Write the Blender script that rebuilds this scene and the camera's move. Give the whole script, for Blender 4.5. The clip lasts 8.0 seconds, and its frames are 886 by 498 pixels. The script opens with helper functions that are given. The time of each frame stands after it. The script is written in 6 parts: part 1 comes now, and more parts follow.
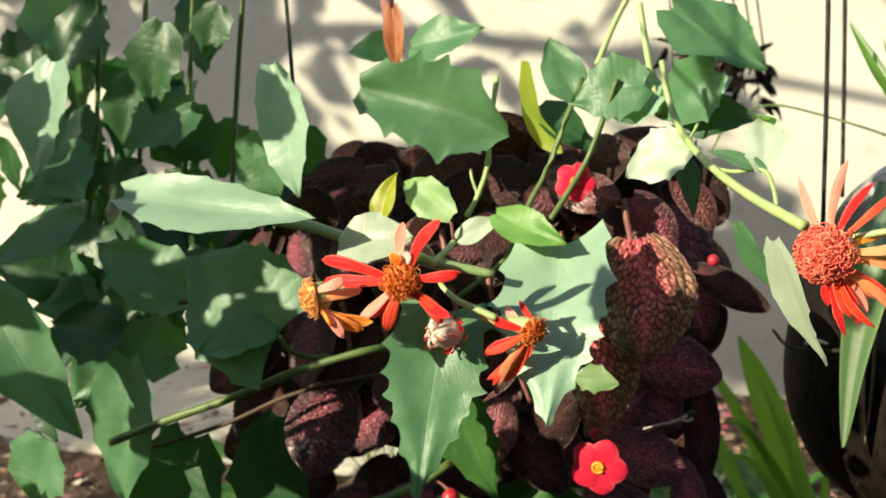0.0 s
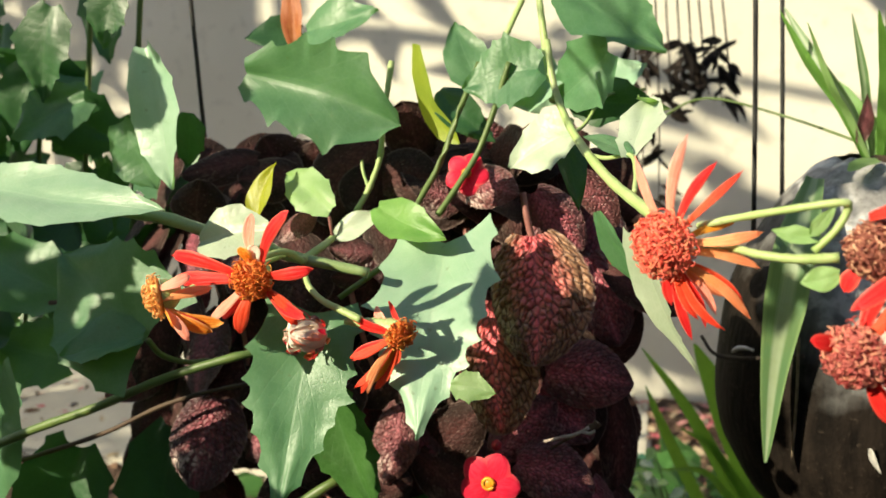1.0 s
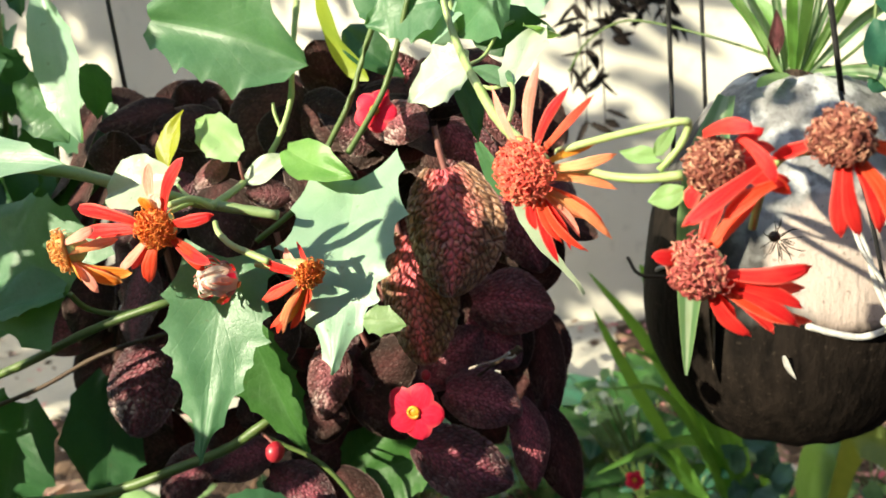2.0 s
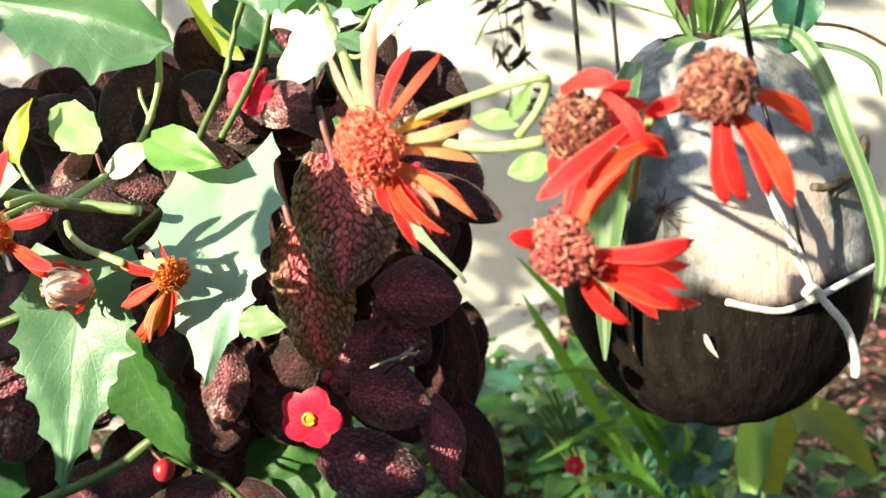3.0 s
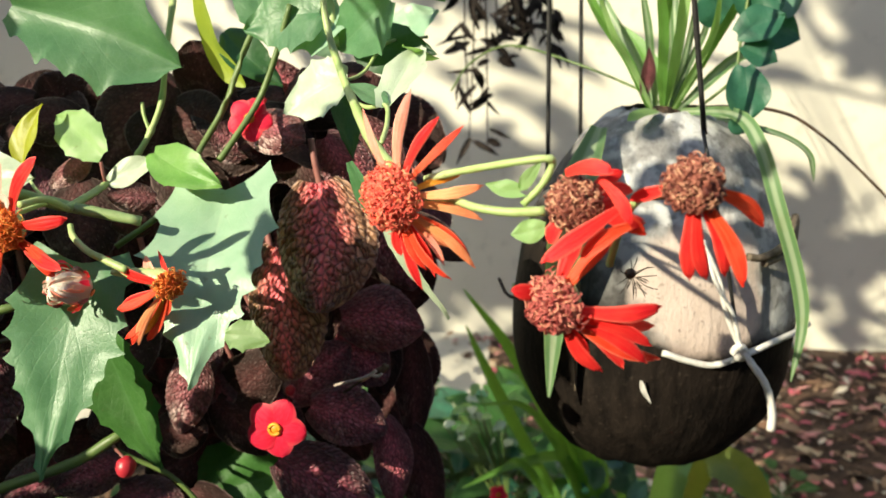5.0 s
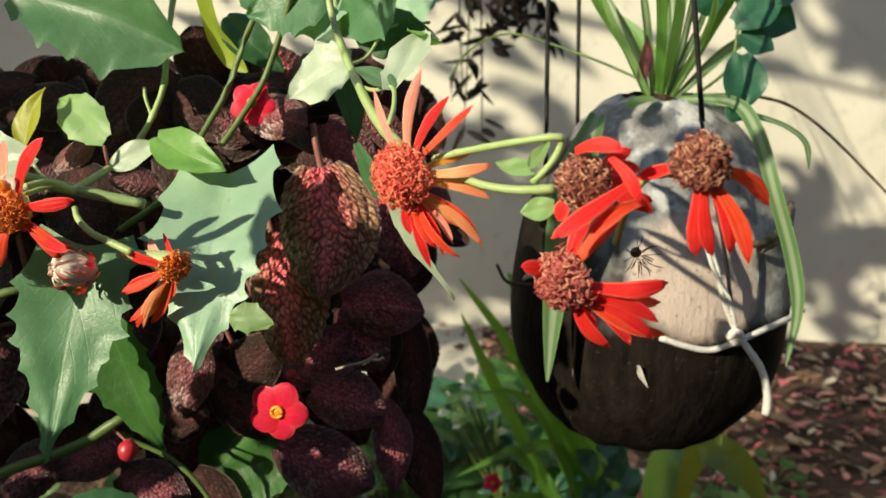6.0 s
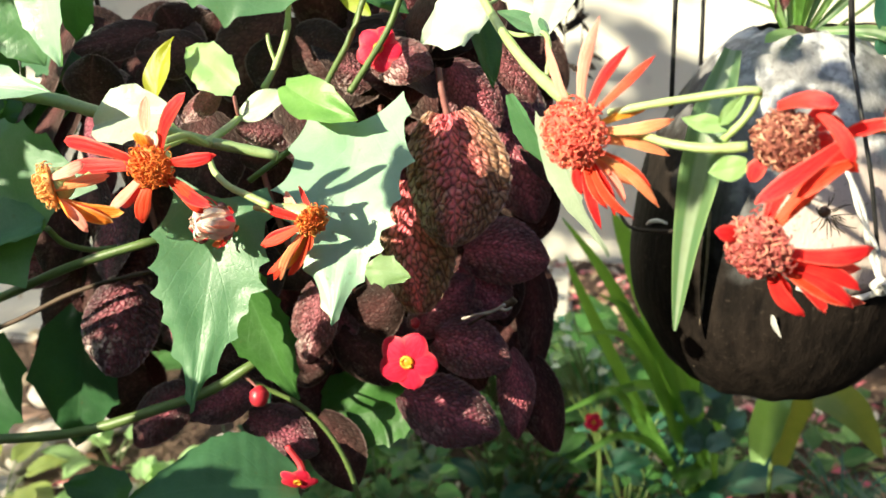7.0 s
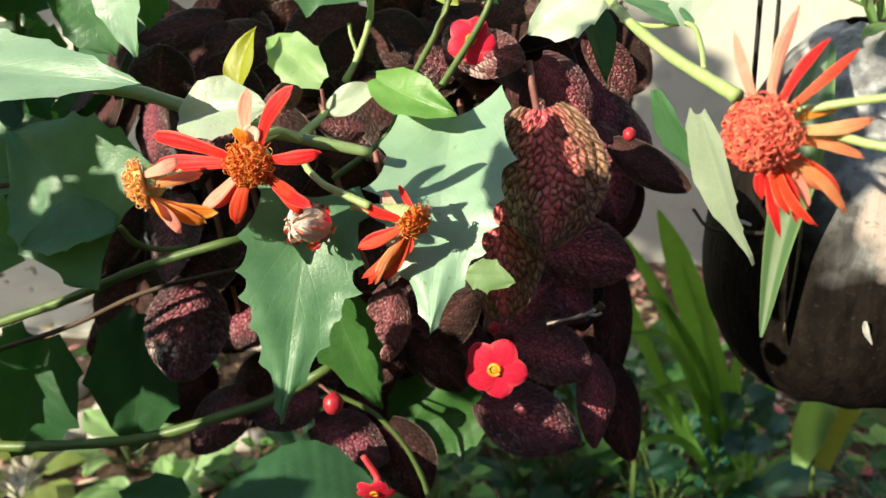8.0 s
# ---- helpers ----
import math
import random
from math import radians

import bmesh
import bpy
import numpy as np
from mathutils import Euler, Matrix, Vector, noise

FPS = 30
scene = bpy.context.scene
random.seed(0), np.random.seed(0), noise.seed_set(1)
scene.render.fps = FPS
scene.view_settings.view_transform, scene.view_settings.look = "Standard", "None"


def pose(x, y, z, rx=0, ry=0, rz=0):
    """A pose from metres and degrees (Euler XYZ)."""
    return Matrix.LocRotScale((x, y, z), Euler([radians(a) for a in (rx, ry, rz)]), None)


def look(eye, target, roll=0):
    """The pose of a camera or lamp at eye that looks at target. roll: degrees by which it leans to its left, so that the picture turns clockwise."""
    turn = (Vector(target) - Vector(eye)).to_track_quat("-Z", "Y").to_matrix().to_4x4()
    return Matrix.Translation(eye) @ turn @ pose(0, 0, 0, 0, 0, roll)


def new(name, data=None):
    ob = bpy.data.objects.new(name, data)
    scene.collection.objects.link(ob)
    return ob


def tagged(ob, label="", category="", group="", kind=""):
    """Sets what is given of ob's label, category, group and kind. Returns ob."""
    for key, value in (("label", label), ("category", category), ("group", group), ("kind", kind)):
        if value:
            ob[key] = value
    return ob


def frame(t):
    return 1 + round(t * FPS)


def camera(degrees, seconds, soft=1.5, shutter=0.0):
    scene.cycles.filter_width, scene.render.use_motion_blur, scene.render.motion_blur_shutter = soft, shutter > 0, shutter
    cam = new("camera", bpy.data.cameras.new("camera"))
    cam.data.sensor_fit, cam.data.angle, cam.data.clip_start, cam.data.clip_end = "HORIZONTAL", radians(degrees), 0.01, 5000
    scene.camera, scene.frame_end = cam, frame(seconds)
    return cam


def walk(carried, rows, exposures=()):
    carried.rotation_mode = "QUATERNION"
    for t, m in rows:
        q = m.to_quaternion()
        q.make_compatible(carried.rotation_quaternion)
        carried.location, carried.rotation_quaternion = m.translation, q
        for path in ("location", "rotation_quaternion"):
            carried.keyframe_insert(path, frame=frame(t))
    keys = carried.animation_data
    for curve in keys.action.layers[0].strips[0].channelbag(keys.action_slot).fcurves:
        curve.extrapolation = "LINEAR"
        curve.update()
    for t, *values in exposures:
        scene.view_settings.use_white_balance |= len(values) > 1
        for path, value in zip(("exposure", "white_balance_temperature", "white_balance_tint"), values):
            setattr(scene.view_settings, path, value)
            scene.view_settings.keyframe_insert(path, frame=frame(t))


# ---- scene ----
cam = camera(55.0, 8.0)
cam.data.dof.use_dof = True
cam.data.dof.focus_distance = 0.25
cam.data.dof.aperture_fstop = 22.0
PATH = [
    (0, (0.083, -0.008, 0.656), (-0.407, 1.889, 0.258), -1.8),
    (0.5, (0.11, 0.024, 0.65), (-0.445, 1.905, 0.257), -2.5),
    (1, (0.124, 0.029, 0.645), (-0.377, 1.928, 0.265), -1.6),
    (2.5, (0.160, 0.034, 0.644), (-0.252, 1.903, 0.064), -6.3),
    (3, (0.165, 0.060, 0.635), (-0.170, 1.949, 0.069), -6.5),
    (3.5, (0.165, 0.059, 0.639), (-0.090, 1.962, 0.081), -5.4),
    (4, (0.147, 0.042, 0.644), (-0.087, 1.952, 0.096), -3.2),
    (4.5, (0.155, 0.039, 0.649), (-0.066, 1.957, 0.129), -0.4),
    (5.8, (0.149, 0.026, 0.645), (0.013, 1.95, 0.116), 0.2),
    (6, (0.149, 0.03, 0.645), (-0.003, 1.951, 0.108), 0.6),
    (6.5, (0.137, 0.03, 0.65), (-0.074, 1.934, 0.075), -0.1),
    (7, (0.127, 0.038, 0.649), (-0.198, 1.888, -0.04), -1.3),
    (7.5, (0.121, 0.044, 0.65), (-0.208, 1.883, -0.062), -1.5),
    (8, (0.09, 0.048, 0.647), (-0.229, 1.893, -0.055), -0.9),
]
EXPOSURE = [(0.0, 0.72, 6750, 10), (1.0, 0.75, 6950, 10), (2.5, 1.35, 6450, 10), (3.5, 1.52, 6650, 10), (4.5, 1.2, 6650, 10), (6.0, 0.38, 6750, 10), (6.5, 1.0, 6650, 10), (7.0, 1.38, 6600, 10), (7.5, 1.28, 6450, 10), (8.0, 0.78, 6500, 10)]
walk(cam, [(t, look(eye, target, roll)) for t, eye, target, roll in PATH], EXPOSURE)

# ---- daylight ----
SUN_TRAVEL = Vector((0.60, 0.62, -0.42)).normalized()
elevation = math.asin(-SUN_TRAVEL.z)
world = bpy.data.worlds.new("world")
scene.world = world
world.use_nodes = True
sky = world.node_tree.nodes.new("ShaderNodeTexSky")
sky.sky_type, sky.sun_disc = "NISHITA", False
sky.sun_elevation, sky.sun_rotation = elevation, math.atan2(-SUN_TRAVEL.x, -SUN_TRAVEL.y)
background = world.node_tree.nodes["Background"]
background.inputs["Strength"].default_value = 0.12
world.node_tree.links.new(sky.outputs["Color"], background.inputs["Color"])
sun = new("sun", bpy.data.lights.new("sun", "SUN"))
sun.data.energy, sun.data.angle, sun.data.color = 4.7, radians(0.55), (1.0, 0.93, 0.70)
sun.matrix_world = Matrix.Translation((-2, -2, 3)) @ SUN_TRAVEL.to_track_quat("-Z", "Y").to_matrix().to_4x4()


# ---- materials ----
class Nodes:
    """A material's node tree with short ways to add nodes and links."""

    def __init__(self, name):
        self.mat = bpy.data.materials.new(name)
        self.mat.use_nodes = True
        self.tree = self.mat.node_tree
        self.bsdf = self.tree.nodes["Principled BSDF"]
        self.out = self.tree.nodes["Material Output"]

    def add(self, kind, **inputs):
        n = self.tree.nodes.new("ShaderNode" + kind)
        for key, value in inputs.items():
            self.put(n.inputs[key.replace("_", " ")], value)
        return n

    def put(self, socket, value):
        if hasattr(value, "is_linked"):
            self.tree.links.new(value, socket)
        else:
            socket.default_value = value

    def math(self, op, a, b=0.0, c=0.0):
        n = self.tree.nodes.new("ShaderNodeMath")
        n.operation = op
        for s, value in zip(n.inputs, (a, b, c)):
            self.put(s, value)
        return n.outputs[0]

    def mix(self, fac, a, b):
        n = self.tree.nodes.new("ShaderNodeMix")
        n.data_type = "RGBA"
        self.put(n.inputs[0], fac)
        self.put(n.inputs[6], a if hasattr(a, "is_linked") else (*a, 1.0))
        self.put(n.inputs[7], b if hasattr(b, "is_linked") else (*b, 1.0))
        return n.outputs[2]

    def noise(self, scale, detail=3.0, coords=None, rough=0.55):
        n = self.add("TexNoise", Scale=scale, Detail=detail, Roughness=rough)
        self.tree.links.new(coords if coords else self.coords(), n.inputs["Vector"])
        return n.outputs["Fac"]

    def coords(self, which="Object"):
        return self.add("TexCoord").outputs[which]

    def step(self, value, lo, hi):
        n = self.add("MapRange", Value=value, From_Min=lo, From_Max=hi)
        return n.outputs[0]

    def uv(self):
        s = self.add("SeparateXYZ", Vector=self.coords("UV"))
        return s.outputs[0], s.outputs[1]

    def hue(self, color, random_value, spread=0.25):
        n = self.add("HueSaturation", Color=color)
        self.put(n.inputs["Value"], self.math("MULTIPLY_ADD", random_value, spread * 2, 1 - spread))
        return n.outputs["Color"]

    def finish(self, color, rough=0.5, bump=None, strength=0.3, distance=0.001, metal=0.0, spec=0.5, translucent=None, amount=0.0, sheen=0.0):
        b = self.bsdf
        self.put(b.inputs["Base Color"], color if hasattr(color, "is_linked") else (*color, 1.0))
        self.put(b.inputs["Roughness"], rough)
        b.inputs["Metallic"].default_value = metal
        b.inputs["Specular IOR Level"].default_value = spec
        b.inputs["Sheen Weight"].default_value = sheen
        if bump is not None:
            n = self.add("Bump", Strength=strength, Distance=distance, Height=bump)
            self.tree.links.new(n.outputs[0], b.inputs["Normal"])
        if translucent is not None:
            t = self.add("BsdfTranslucent")
            self.put(t.inputs["Color"], translucent if hasattr(translucent, "is_linked") else (*translucent, 1.0))
            m = self.add("MixShader", Fac=amount)
            self.tree.links.new(b.outputs[0], m.inputs[1])
            self.tree.links.new(t.outputs[0], m.inputs[2])
            self.tree.links.new(m.outputs[0], self.out.inputs["Surface"])
        return self.mat


def leaf_material(name, color, dark, vein, glow, rough=0.42, amount=0.3, laterals=6.0, vein_gain=0.20, spec=0.5):
    """A thin green leaf: midrib and side veins from its own length and width, blotches at two scales, light through the blade."""
    k = Nodes(name)
    u, w = k.uv()
    side = k.math("ABSOLUTE", k.math("SUBTRACT", w, 0.5))
    mid = k.step(side, 0.03, 0.006)
    wave = k.math("ABSOLUTE", k.math("SUBTRACT", k.math("FRACT", k.math("SUBTRACT", k.math("MULTIPLY", u, laterals), k.math("MULTIPLY", side, laterals * 0.9))), 0.5))
    lat = k.math("MULTIPLY", k.step(wave, 0.07, 0.0), 0.6)
    veins = k.math("MAXIMUM", mid, lat)
    rnd = k.add("ObjectInfo").outputs["Random"]
    blot = k.noise(90.0, 4.0)
    fine = k.noise(900.0, 3.0)
    base = k.mix(k.step(blot, 0.3, 0.75), dark, color)
    base = k.hue(base, rnd, 0.18)
    base = k.mix(k.math("MULTIPLY", veins, vein_gain), base, vein)
    base = k.mix(k.math("MULTIPLY", k.step(fine, 0.62, 0.75), 0.10), base, vein)
    spots = k.math("MULTIPLY", k.step(k.noise(260.0, 2.0), 0.70, 0.76), 0.35)
    base = k.mix(spots, base, (0.10, 0.07, 0.03))
    net = k.add("TexVoronoi", Scale=420.0)
    net.feature = "DISTANCE_TO_EDGE"
    k.tree.links.new(k.coords(), net.inputs["Vector"])
    mesh = k.step(net.outputs["Distance"], 0.10, 0.02)
    base = k.mix(k.math("MULTIPLY", mesh, 0.13), base, vein)
    height = k.math("ADD", k.math("MULTIPLY_ADD", mesh, -0.10, k.math("MULTIPLY", veins, -0.30)), k.math("ADD", k.math("MULTIPLY", fine, 0.35), blot))
    r = k.math("MULTIPLY_ADD", fine, 0.25, rough - 0.12)
    return k.finish(base, r, height, 0.35, 0.0006, spec=spec, translucent=glow, amount=amount)


QUILT_ROWS, QUILT_CELLS, QUILT_SLANT = 7.0, 4.0, 0.25  # side veins along a leaf, and cells from rib to rim


def crinkled_material(name, edge, centre, pale, speckle=0.1, amount=0.06, relief=1.0, groove=0.8, top=1.5):
    """A quilted, hairy purple-brown leaf: rows of pillows with tops coloured lighter as if lit, between sunken dark
    veins deepened like shade, a redder middle and pale worn cells.
    """
    k = Nodes(name)
    wob = k.noise(110.0, 2.0)
    shift = k.math("MULTIPLY", k.math("SUBTRACT", wob, 0.5), 0.05)
    u0, w0 = k.uv()
    u, w = k.math("ADD", u0, shift), k.math("ADD", w0, k.math("MULTIPLY", shift, 0.6))
    side = k.math("ABSOLUTE", k.math("SUBTRACT", w, 0.5))
    across = k.math("MULTIPLY", side, 2.0)
    row = k.math("MULTIPLY_ADD", u, QUILT_ROWS, k.math("MULTIPLY_ADD", k.math("POWER", across, 1.3), -QUILT_ROWS * QUILT_SLANT, 0.2))
    vein = k.math("POWER", k.math("ABSOLUTE", k.math("SINE", k.math("MULTIPLY", row, math.pi))), 0.4)
    cells = k.add("TexVoronoi", Scale=1.0, Randomness=0.9)
    cells.voronoi_dimensions = "2D"
    cells.feature = "DISTANCE_TO_EDGE"
    at = k.add("CombineXYZ", X=k.math("MULTIPLY", row, 2.2), Y=k.math("MULTIPLY", k.math("SUBTRACT", w, 0.5), QUILT_CELLS * 3.6)).outputs[0]
    k.tree.links.new(at, cells.inputs["Vector"])
    shade = k.add("TexVoronoi", Scale=1.0, Randomness=0.9)
    shade.voronoi_dimensions = "2D"
    k.tree.links.new(at, shade.inputs["Vector"])
    pick = k.add("SeparateColor", Color=shade.outputs["Color"]).outputs[0]
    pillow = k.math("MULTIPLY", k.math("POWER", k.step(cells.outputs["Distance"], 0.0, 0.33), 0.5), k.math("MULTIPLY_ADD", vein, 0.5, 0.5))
    rnd = k.add("ObjectInfo").outputs["Random"]
    blot = k.noise(60.0, 3.0)
    mid = k.step(k.math("ADD", k.math("ADD", side, k.math("MULTIPLY", k.math("SUBTRACT", blot, 0.5), 0.35)), k.math("MULTIPLY", k.step(u0, 0.62, 1.0), 0.22)), 0.36, 0.06)
    base = k.mix(mid, edge, centre)
    base = k.hue(base, rnd, 0.25)
    base = k.hue(base, pick, 0.22)
    # Tops lightened like sky sheen; sunken veins, dark anyway, deepened like shade
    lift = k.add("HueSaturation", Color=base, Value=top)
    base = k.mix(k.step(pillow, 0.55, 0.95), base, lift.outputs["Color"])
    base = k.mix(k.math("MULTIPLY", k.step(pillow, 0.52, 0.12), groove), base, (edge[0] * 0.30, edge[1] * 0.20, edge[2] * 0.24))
    rib = k.step(side, 0.026, 0.008)
    base = k.mix(k.math("MULTIPLY", rib, 0.5), base, (centre[0] * 1.5, centre[1] * 1.8, centre[2] * 1.8))
    patch = k.math("MULTIPLY", k.step(k.noise(38.0, 2.0), 0.57, 0.64), k.math("MULTIPLY", k.step(pick, 0.30, 0.45), k.step(pillow, 0.3, 0.6)))
    base = k.mix(k.math("MULTIPLY", patch, speckle), base, pale)
    base = k.mix(k.math("MULTIPLY", k.step(k.noise(1300.0, 1.0), 0.66, 0.72), k.math("MULTIPLY", k.step(pillow, 0.4, 0.8), 0.30)), base, pale)
    rim = k.math("MAXIMUM", k.step(k.math("ABSOLUTE", k.math("SUBTRACT", w0, 0.5)), 0.475, 0.497), k.step(u0, 0.972, 0.995))
    base = k.mix(k.math("MULTIPLY", rim, 0.45), base, (0.36, 0.25, 0.23))
    fuzz = k.noise(2200.0, 2.0)
    wrinkle = k.noise(420.0, 3.0)
    height = k.math("ADD", k.math("MULTIPLY_ADD", pillow, 0.8, k.math("MULTIPLY", wrinkle, 0.35)), k.math("MULTIPLY", fuzz, 0.12))
    return k.finish(base, k.math("MULTIPLY_ADD", wrinkle, 0.3, 0.62 - 0.32 * relief), height, 0.7 * relief, 0.0018, spec=0.6 * relief * relief, translucent=(centre[0] * 1.5, centre[1], centre[2]), amount=amount, sheen=0.05 * relief)


def petal_material(name, base, tip, back, amount=0.35):
    k = Nodes(name)
    u, w = k.uv()
    rnd = k.add("ObjectInfo").outputs["Random"]
    streak = k.add("TexNoise", Scale=1.0, Detail=3.0)
    k.tree.links.new(k.add("CombineXYZ", X=k.math("MULTIPLY", u, 3.0), Y=k.math("MULTIPLY", w, 26.0), Z=k.math("MULTIPLY", rnd, 40.0)).outputs[0], streak.inputs["Vector"])
    c = k.mix(k.step(k.math("ADD", u, k.math("MULTIPLY", rnd, 0.3)), 0.1, 1.0), base, tip)
    c = k.mix(k.math("MULTIPLY", k.step(streak.outputs["Fac"], 0.45, 0.68), 0.7), c, back)
    blush = k.noise(160.0, 2.0)
    c = k.mix(k.math("MULTIPLY", k.step(blush, 0.52, 0.66), 0.35), c, back)
    hem = k.math("MULTIPLY", k.step(k.math("ABSOLUTE", k.math("SUBTRACT", w, 0.5)), 0.34, 0.50), k.math("MULTIPLY_ADD", rnd, 0.6, 0.05))
    c = k.mix(hem, c, (0.5 + 0.5 * back[0], 0.25 + 0.65 * back[1], 0.18 + 0.65 * back[2]))
    c = k.hue(c, rnd, 0.12)
    return k.finish(c, 0.45, streak.outputs["Fac"], 0.3, 0.0004, spec=0.2, translucent=c, amount=amount)


def strand_material(name, a, b, c):
    """Small curled florets, each of its own shade."""
    k = Nodes(name)
    rnd = k.add("NewGeometry").outputs["Random Per Island"]
    col = k.mix(k.step(rnd, 0.0, 0.6), a, b)
    col = k.mix(k.step(rnd, 0.7, 1.0), col, c)
    return k.finish(col, 0.5, k.noise(2500.0), 0.2, 0.0003, spec=0.3, translucent=b, amount=0.14)


def stem_material(name, color, other, rough=0.45):
    k = Nodes(name)
    c = k.mix(k.step(k.noise(70.0, 3.0), 0.35, 0.7), color, other)
    c = k.mix(k.math("MULTIPLY", k.step(k.noise(700.0, 2.0), 0.6, 0.7), 0.3), c, (0.16, 0.12, 0.05))
    return k.finish(c, rough, k.noise(600.0), 0.3, 0.0004, translucent=color, amount=0.12)


# Leaf green whitened to carry sun glare; also colours the variegated weed
PALE = leaf_material("vine_leaf_whitish_glare", (0.52, 0.60, 0.46), (0.42, 0.52, 0.36), (0.6, 0.66, 0.54), (0.4, 0.55, 0.25), rough=0.4, amount=0.22)
GREEN = leaf_material("vine_leaf_green", (0.115, 0.25, 0.125), (0.07, 0.185, 0.085), (0.20, 0.35, 0.20), (0.16, 0.42, 0.06))
# Vine green paled for the sun's sheen on the lit leaves
SILVER = leaf_material("vine_leaf_pale_glare", (0.33, 0.49, 0.35), (0.24, 0.41, 0.27), (0.42, 0.54, 0.40), (0.22, 0.45, 0.14), rough=0.38)
# Two darker copies of the leaf green, with shade put into the colour
DARK = leaf_material("vine_leaf_dark_shaded", (0.03, 0.10, 0.035), (0.02, 0.07, 0.025), (0.07, 0.17, 0.06), (0.06, 0.22, 0.03), amount=0.22)
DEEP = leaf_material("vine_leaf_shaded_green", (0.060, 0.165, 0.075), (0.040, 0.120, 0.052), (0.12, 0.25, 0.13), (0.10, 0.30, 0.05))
LIME = leaf_material("lime_strap_leaf", (0.38, 0.46, 0.05), (0.26, 0.38, 0.05), (0.45, 0.52, 0.12), (0.5, 0.6, 0.05), amount=0.4, laterals=0.0)
YOUNG = leaf_material("young_leaf_bright_green", (0.36, 0.53, 0.25), (0.26, 0.45, 0.16), (0.42, 0.55, 0.32), (0.34, 0.62, 0.10), amount=0.4)
FRESH = leaf_material("fresh_leaf_green", (0.19, 0.38, 0.09), (0.12, 0.29, 0.06), (0.32, 0.48, 0.18), (0.3, 0.6, 0.06), amount=0.3)
YELLOW = leaf_material("yellowing_leaf", (0.55, 0.55, 0.03), (0.42, 0.46, 0.03), (0.6, 0.6, 0.15), (0.7, 0.72, 0.03), amount=0.45)
OLIVE_LEAF = leaf_material("olive_yellow_leaf", (0.20, 0.24, 0.05), (0.13, 0.19, 0.04), (0.28, 0.32, 0.1), (0.3, 0.35, 0.05), laterals=0.0)
BLUSH = leaf_material("pinkish_cream_leaf", (0.58, 0.38, 0.30), (0.44, 0.27, 0.20), (0.62, 0.50, 0.36), (0.6, 0.35, 0.2), amount=0.25)
BLUE = leaf_material("bluish_leaf", (0.03, 0.13, 0.075), (0.02, 0.085, 0.05), (0.08, 0.2, 0.12), (0.04, 0.2, 0.06), amount=0.2)
GREYISH = leaf_material("grey_green_leaf", (0.14, 0.26, 0.18), (0.09, 0.19, 0.13), (0.16, 0.27, 0.2), (0.08, 0.22, 0.1), amount=0.2)
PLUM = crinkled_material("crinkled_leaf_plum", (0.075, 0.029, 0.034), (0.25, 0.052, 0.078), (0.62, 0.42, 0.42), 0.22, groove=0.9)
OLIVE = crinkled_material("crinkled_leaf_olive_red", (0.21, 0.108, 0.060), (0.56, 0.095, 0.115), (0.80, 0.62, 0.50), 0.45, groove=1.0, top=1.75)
# Quilted leaf colour taken nearly black-brown, for leaves that lie in shade
BROWN = crinkled_material("crinkled_leaf_brown_shaded", (0.036, 0.019, 0.016), (0.080, 0.029, 0.028), (0.50, 0.38, 0.33), 0.10, relief=0.5, groove=0.5, top=1.25)
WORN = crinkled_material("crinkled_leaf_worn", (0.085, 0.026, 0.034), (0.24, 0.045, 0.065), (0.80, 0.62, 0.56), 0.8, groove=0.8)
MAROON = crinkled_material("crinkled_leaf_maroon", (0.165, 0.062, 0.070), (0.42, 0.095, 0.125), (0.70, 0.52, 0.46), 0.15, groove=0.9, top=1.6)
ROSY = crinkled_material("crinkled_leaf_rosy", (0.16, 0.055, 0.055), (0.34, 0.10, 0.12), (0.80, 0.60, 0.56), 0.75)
PETAL = petal_material("petal_red_orange", (0.88, 0.085, 0.022), (0.86, 0.036, 0.022), (0.94, 0.15, 0.07), 0.25)
PETAL_RED = petal_material("petal_scarlet", (0.84, 0.026, 0.020), (0.80, 0.016, 0.026), (0.88, 0.07, 0.05), 0.25)
PETAL_PALE = petal_material("petal_salmon", (0.97, 0.40, 0.26), (0.97, 0.26, 0.19), (0.98, 0.55, 0.45), 0.22)
PETAL_AMBER = petal_material("petal_amber_orange", (0.98, 0.42, 0.13), (0.97, 0.23, 0.11), (0.98, 0.52, 0.28), 0.22)
PETAL_CREAM = petal_material("petal_dried_cream", (0.80, 0.70, 0.58), (0.86, 0.80, 0.71), (0.80, 0.62, 0.50), 0.2)
PETAL_WILTED = petal_material("petal_wilted", (0.42, 0.12, 0.04), (0.32, 0.07, 0.03), (0.60, 0.24, 0.08), 0.3)
PETAL_GOLD = petal_material("petal_golden", (0.90, 0.36, 0.03), (0.90, 0.20, 0.02), (0.95, 0.55, 0.10))
ROSE = petal_material("petal_crimson_pink", (0.86, 0.02, 0.06), (0.88, 0.022, 0.07), (0.92, 0.06, 0.12))
FLORET_FRESH = strand_material("florets_orange", (0.94, 0.12, 0.09), (0.96, 0.22, 0.15), (0.97, 0.42, 0.22))
FLORET_AGED = strand_material("florets_rusty_pink", (0.40, 0.055, 0.055), (0.64, 0.19, 0.16), (0.84, 0.42, 0.27))
FLORET_BROWN = strand_material("florets_dark_rust", (0.13, 0.030, 0.026), (0.42, 0.145, 0.10), (0.84, 0.50, 0.32))
FLORET_RING = strand_material("florets_amber", (0.62, 0.09, 0.02), (0.84, 0.22, 0.04), (0.92, 0.46, 0.10))
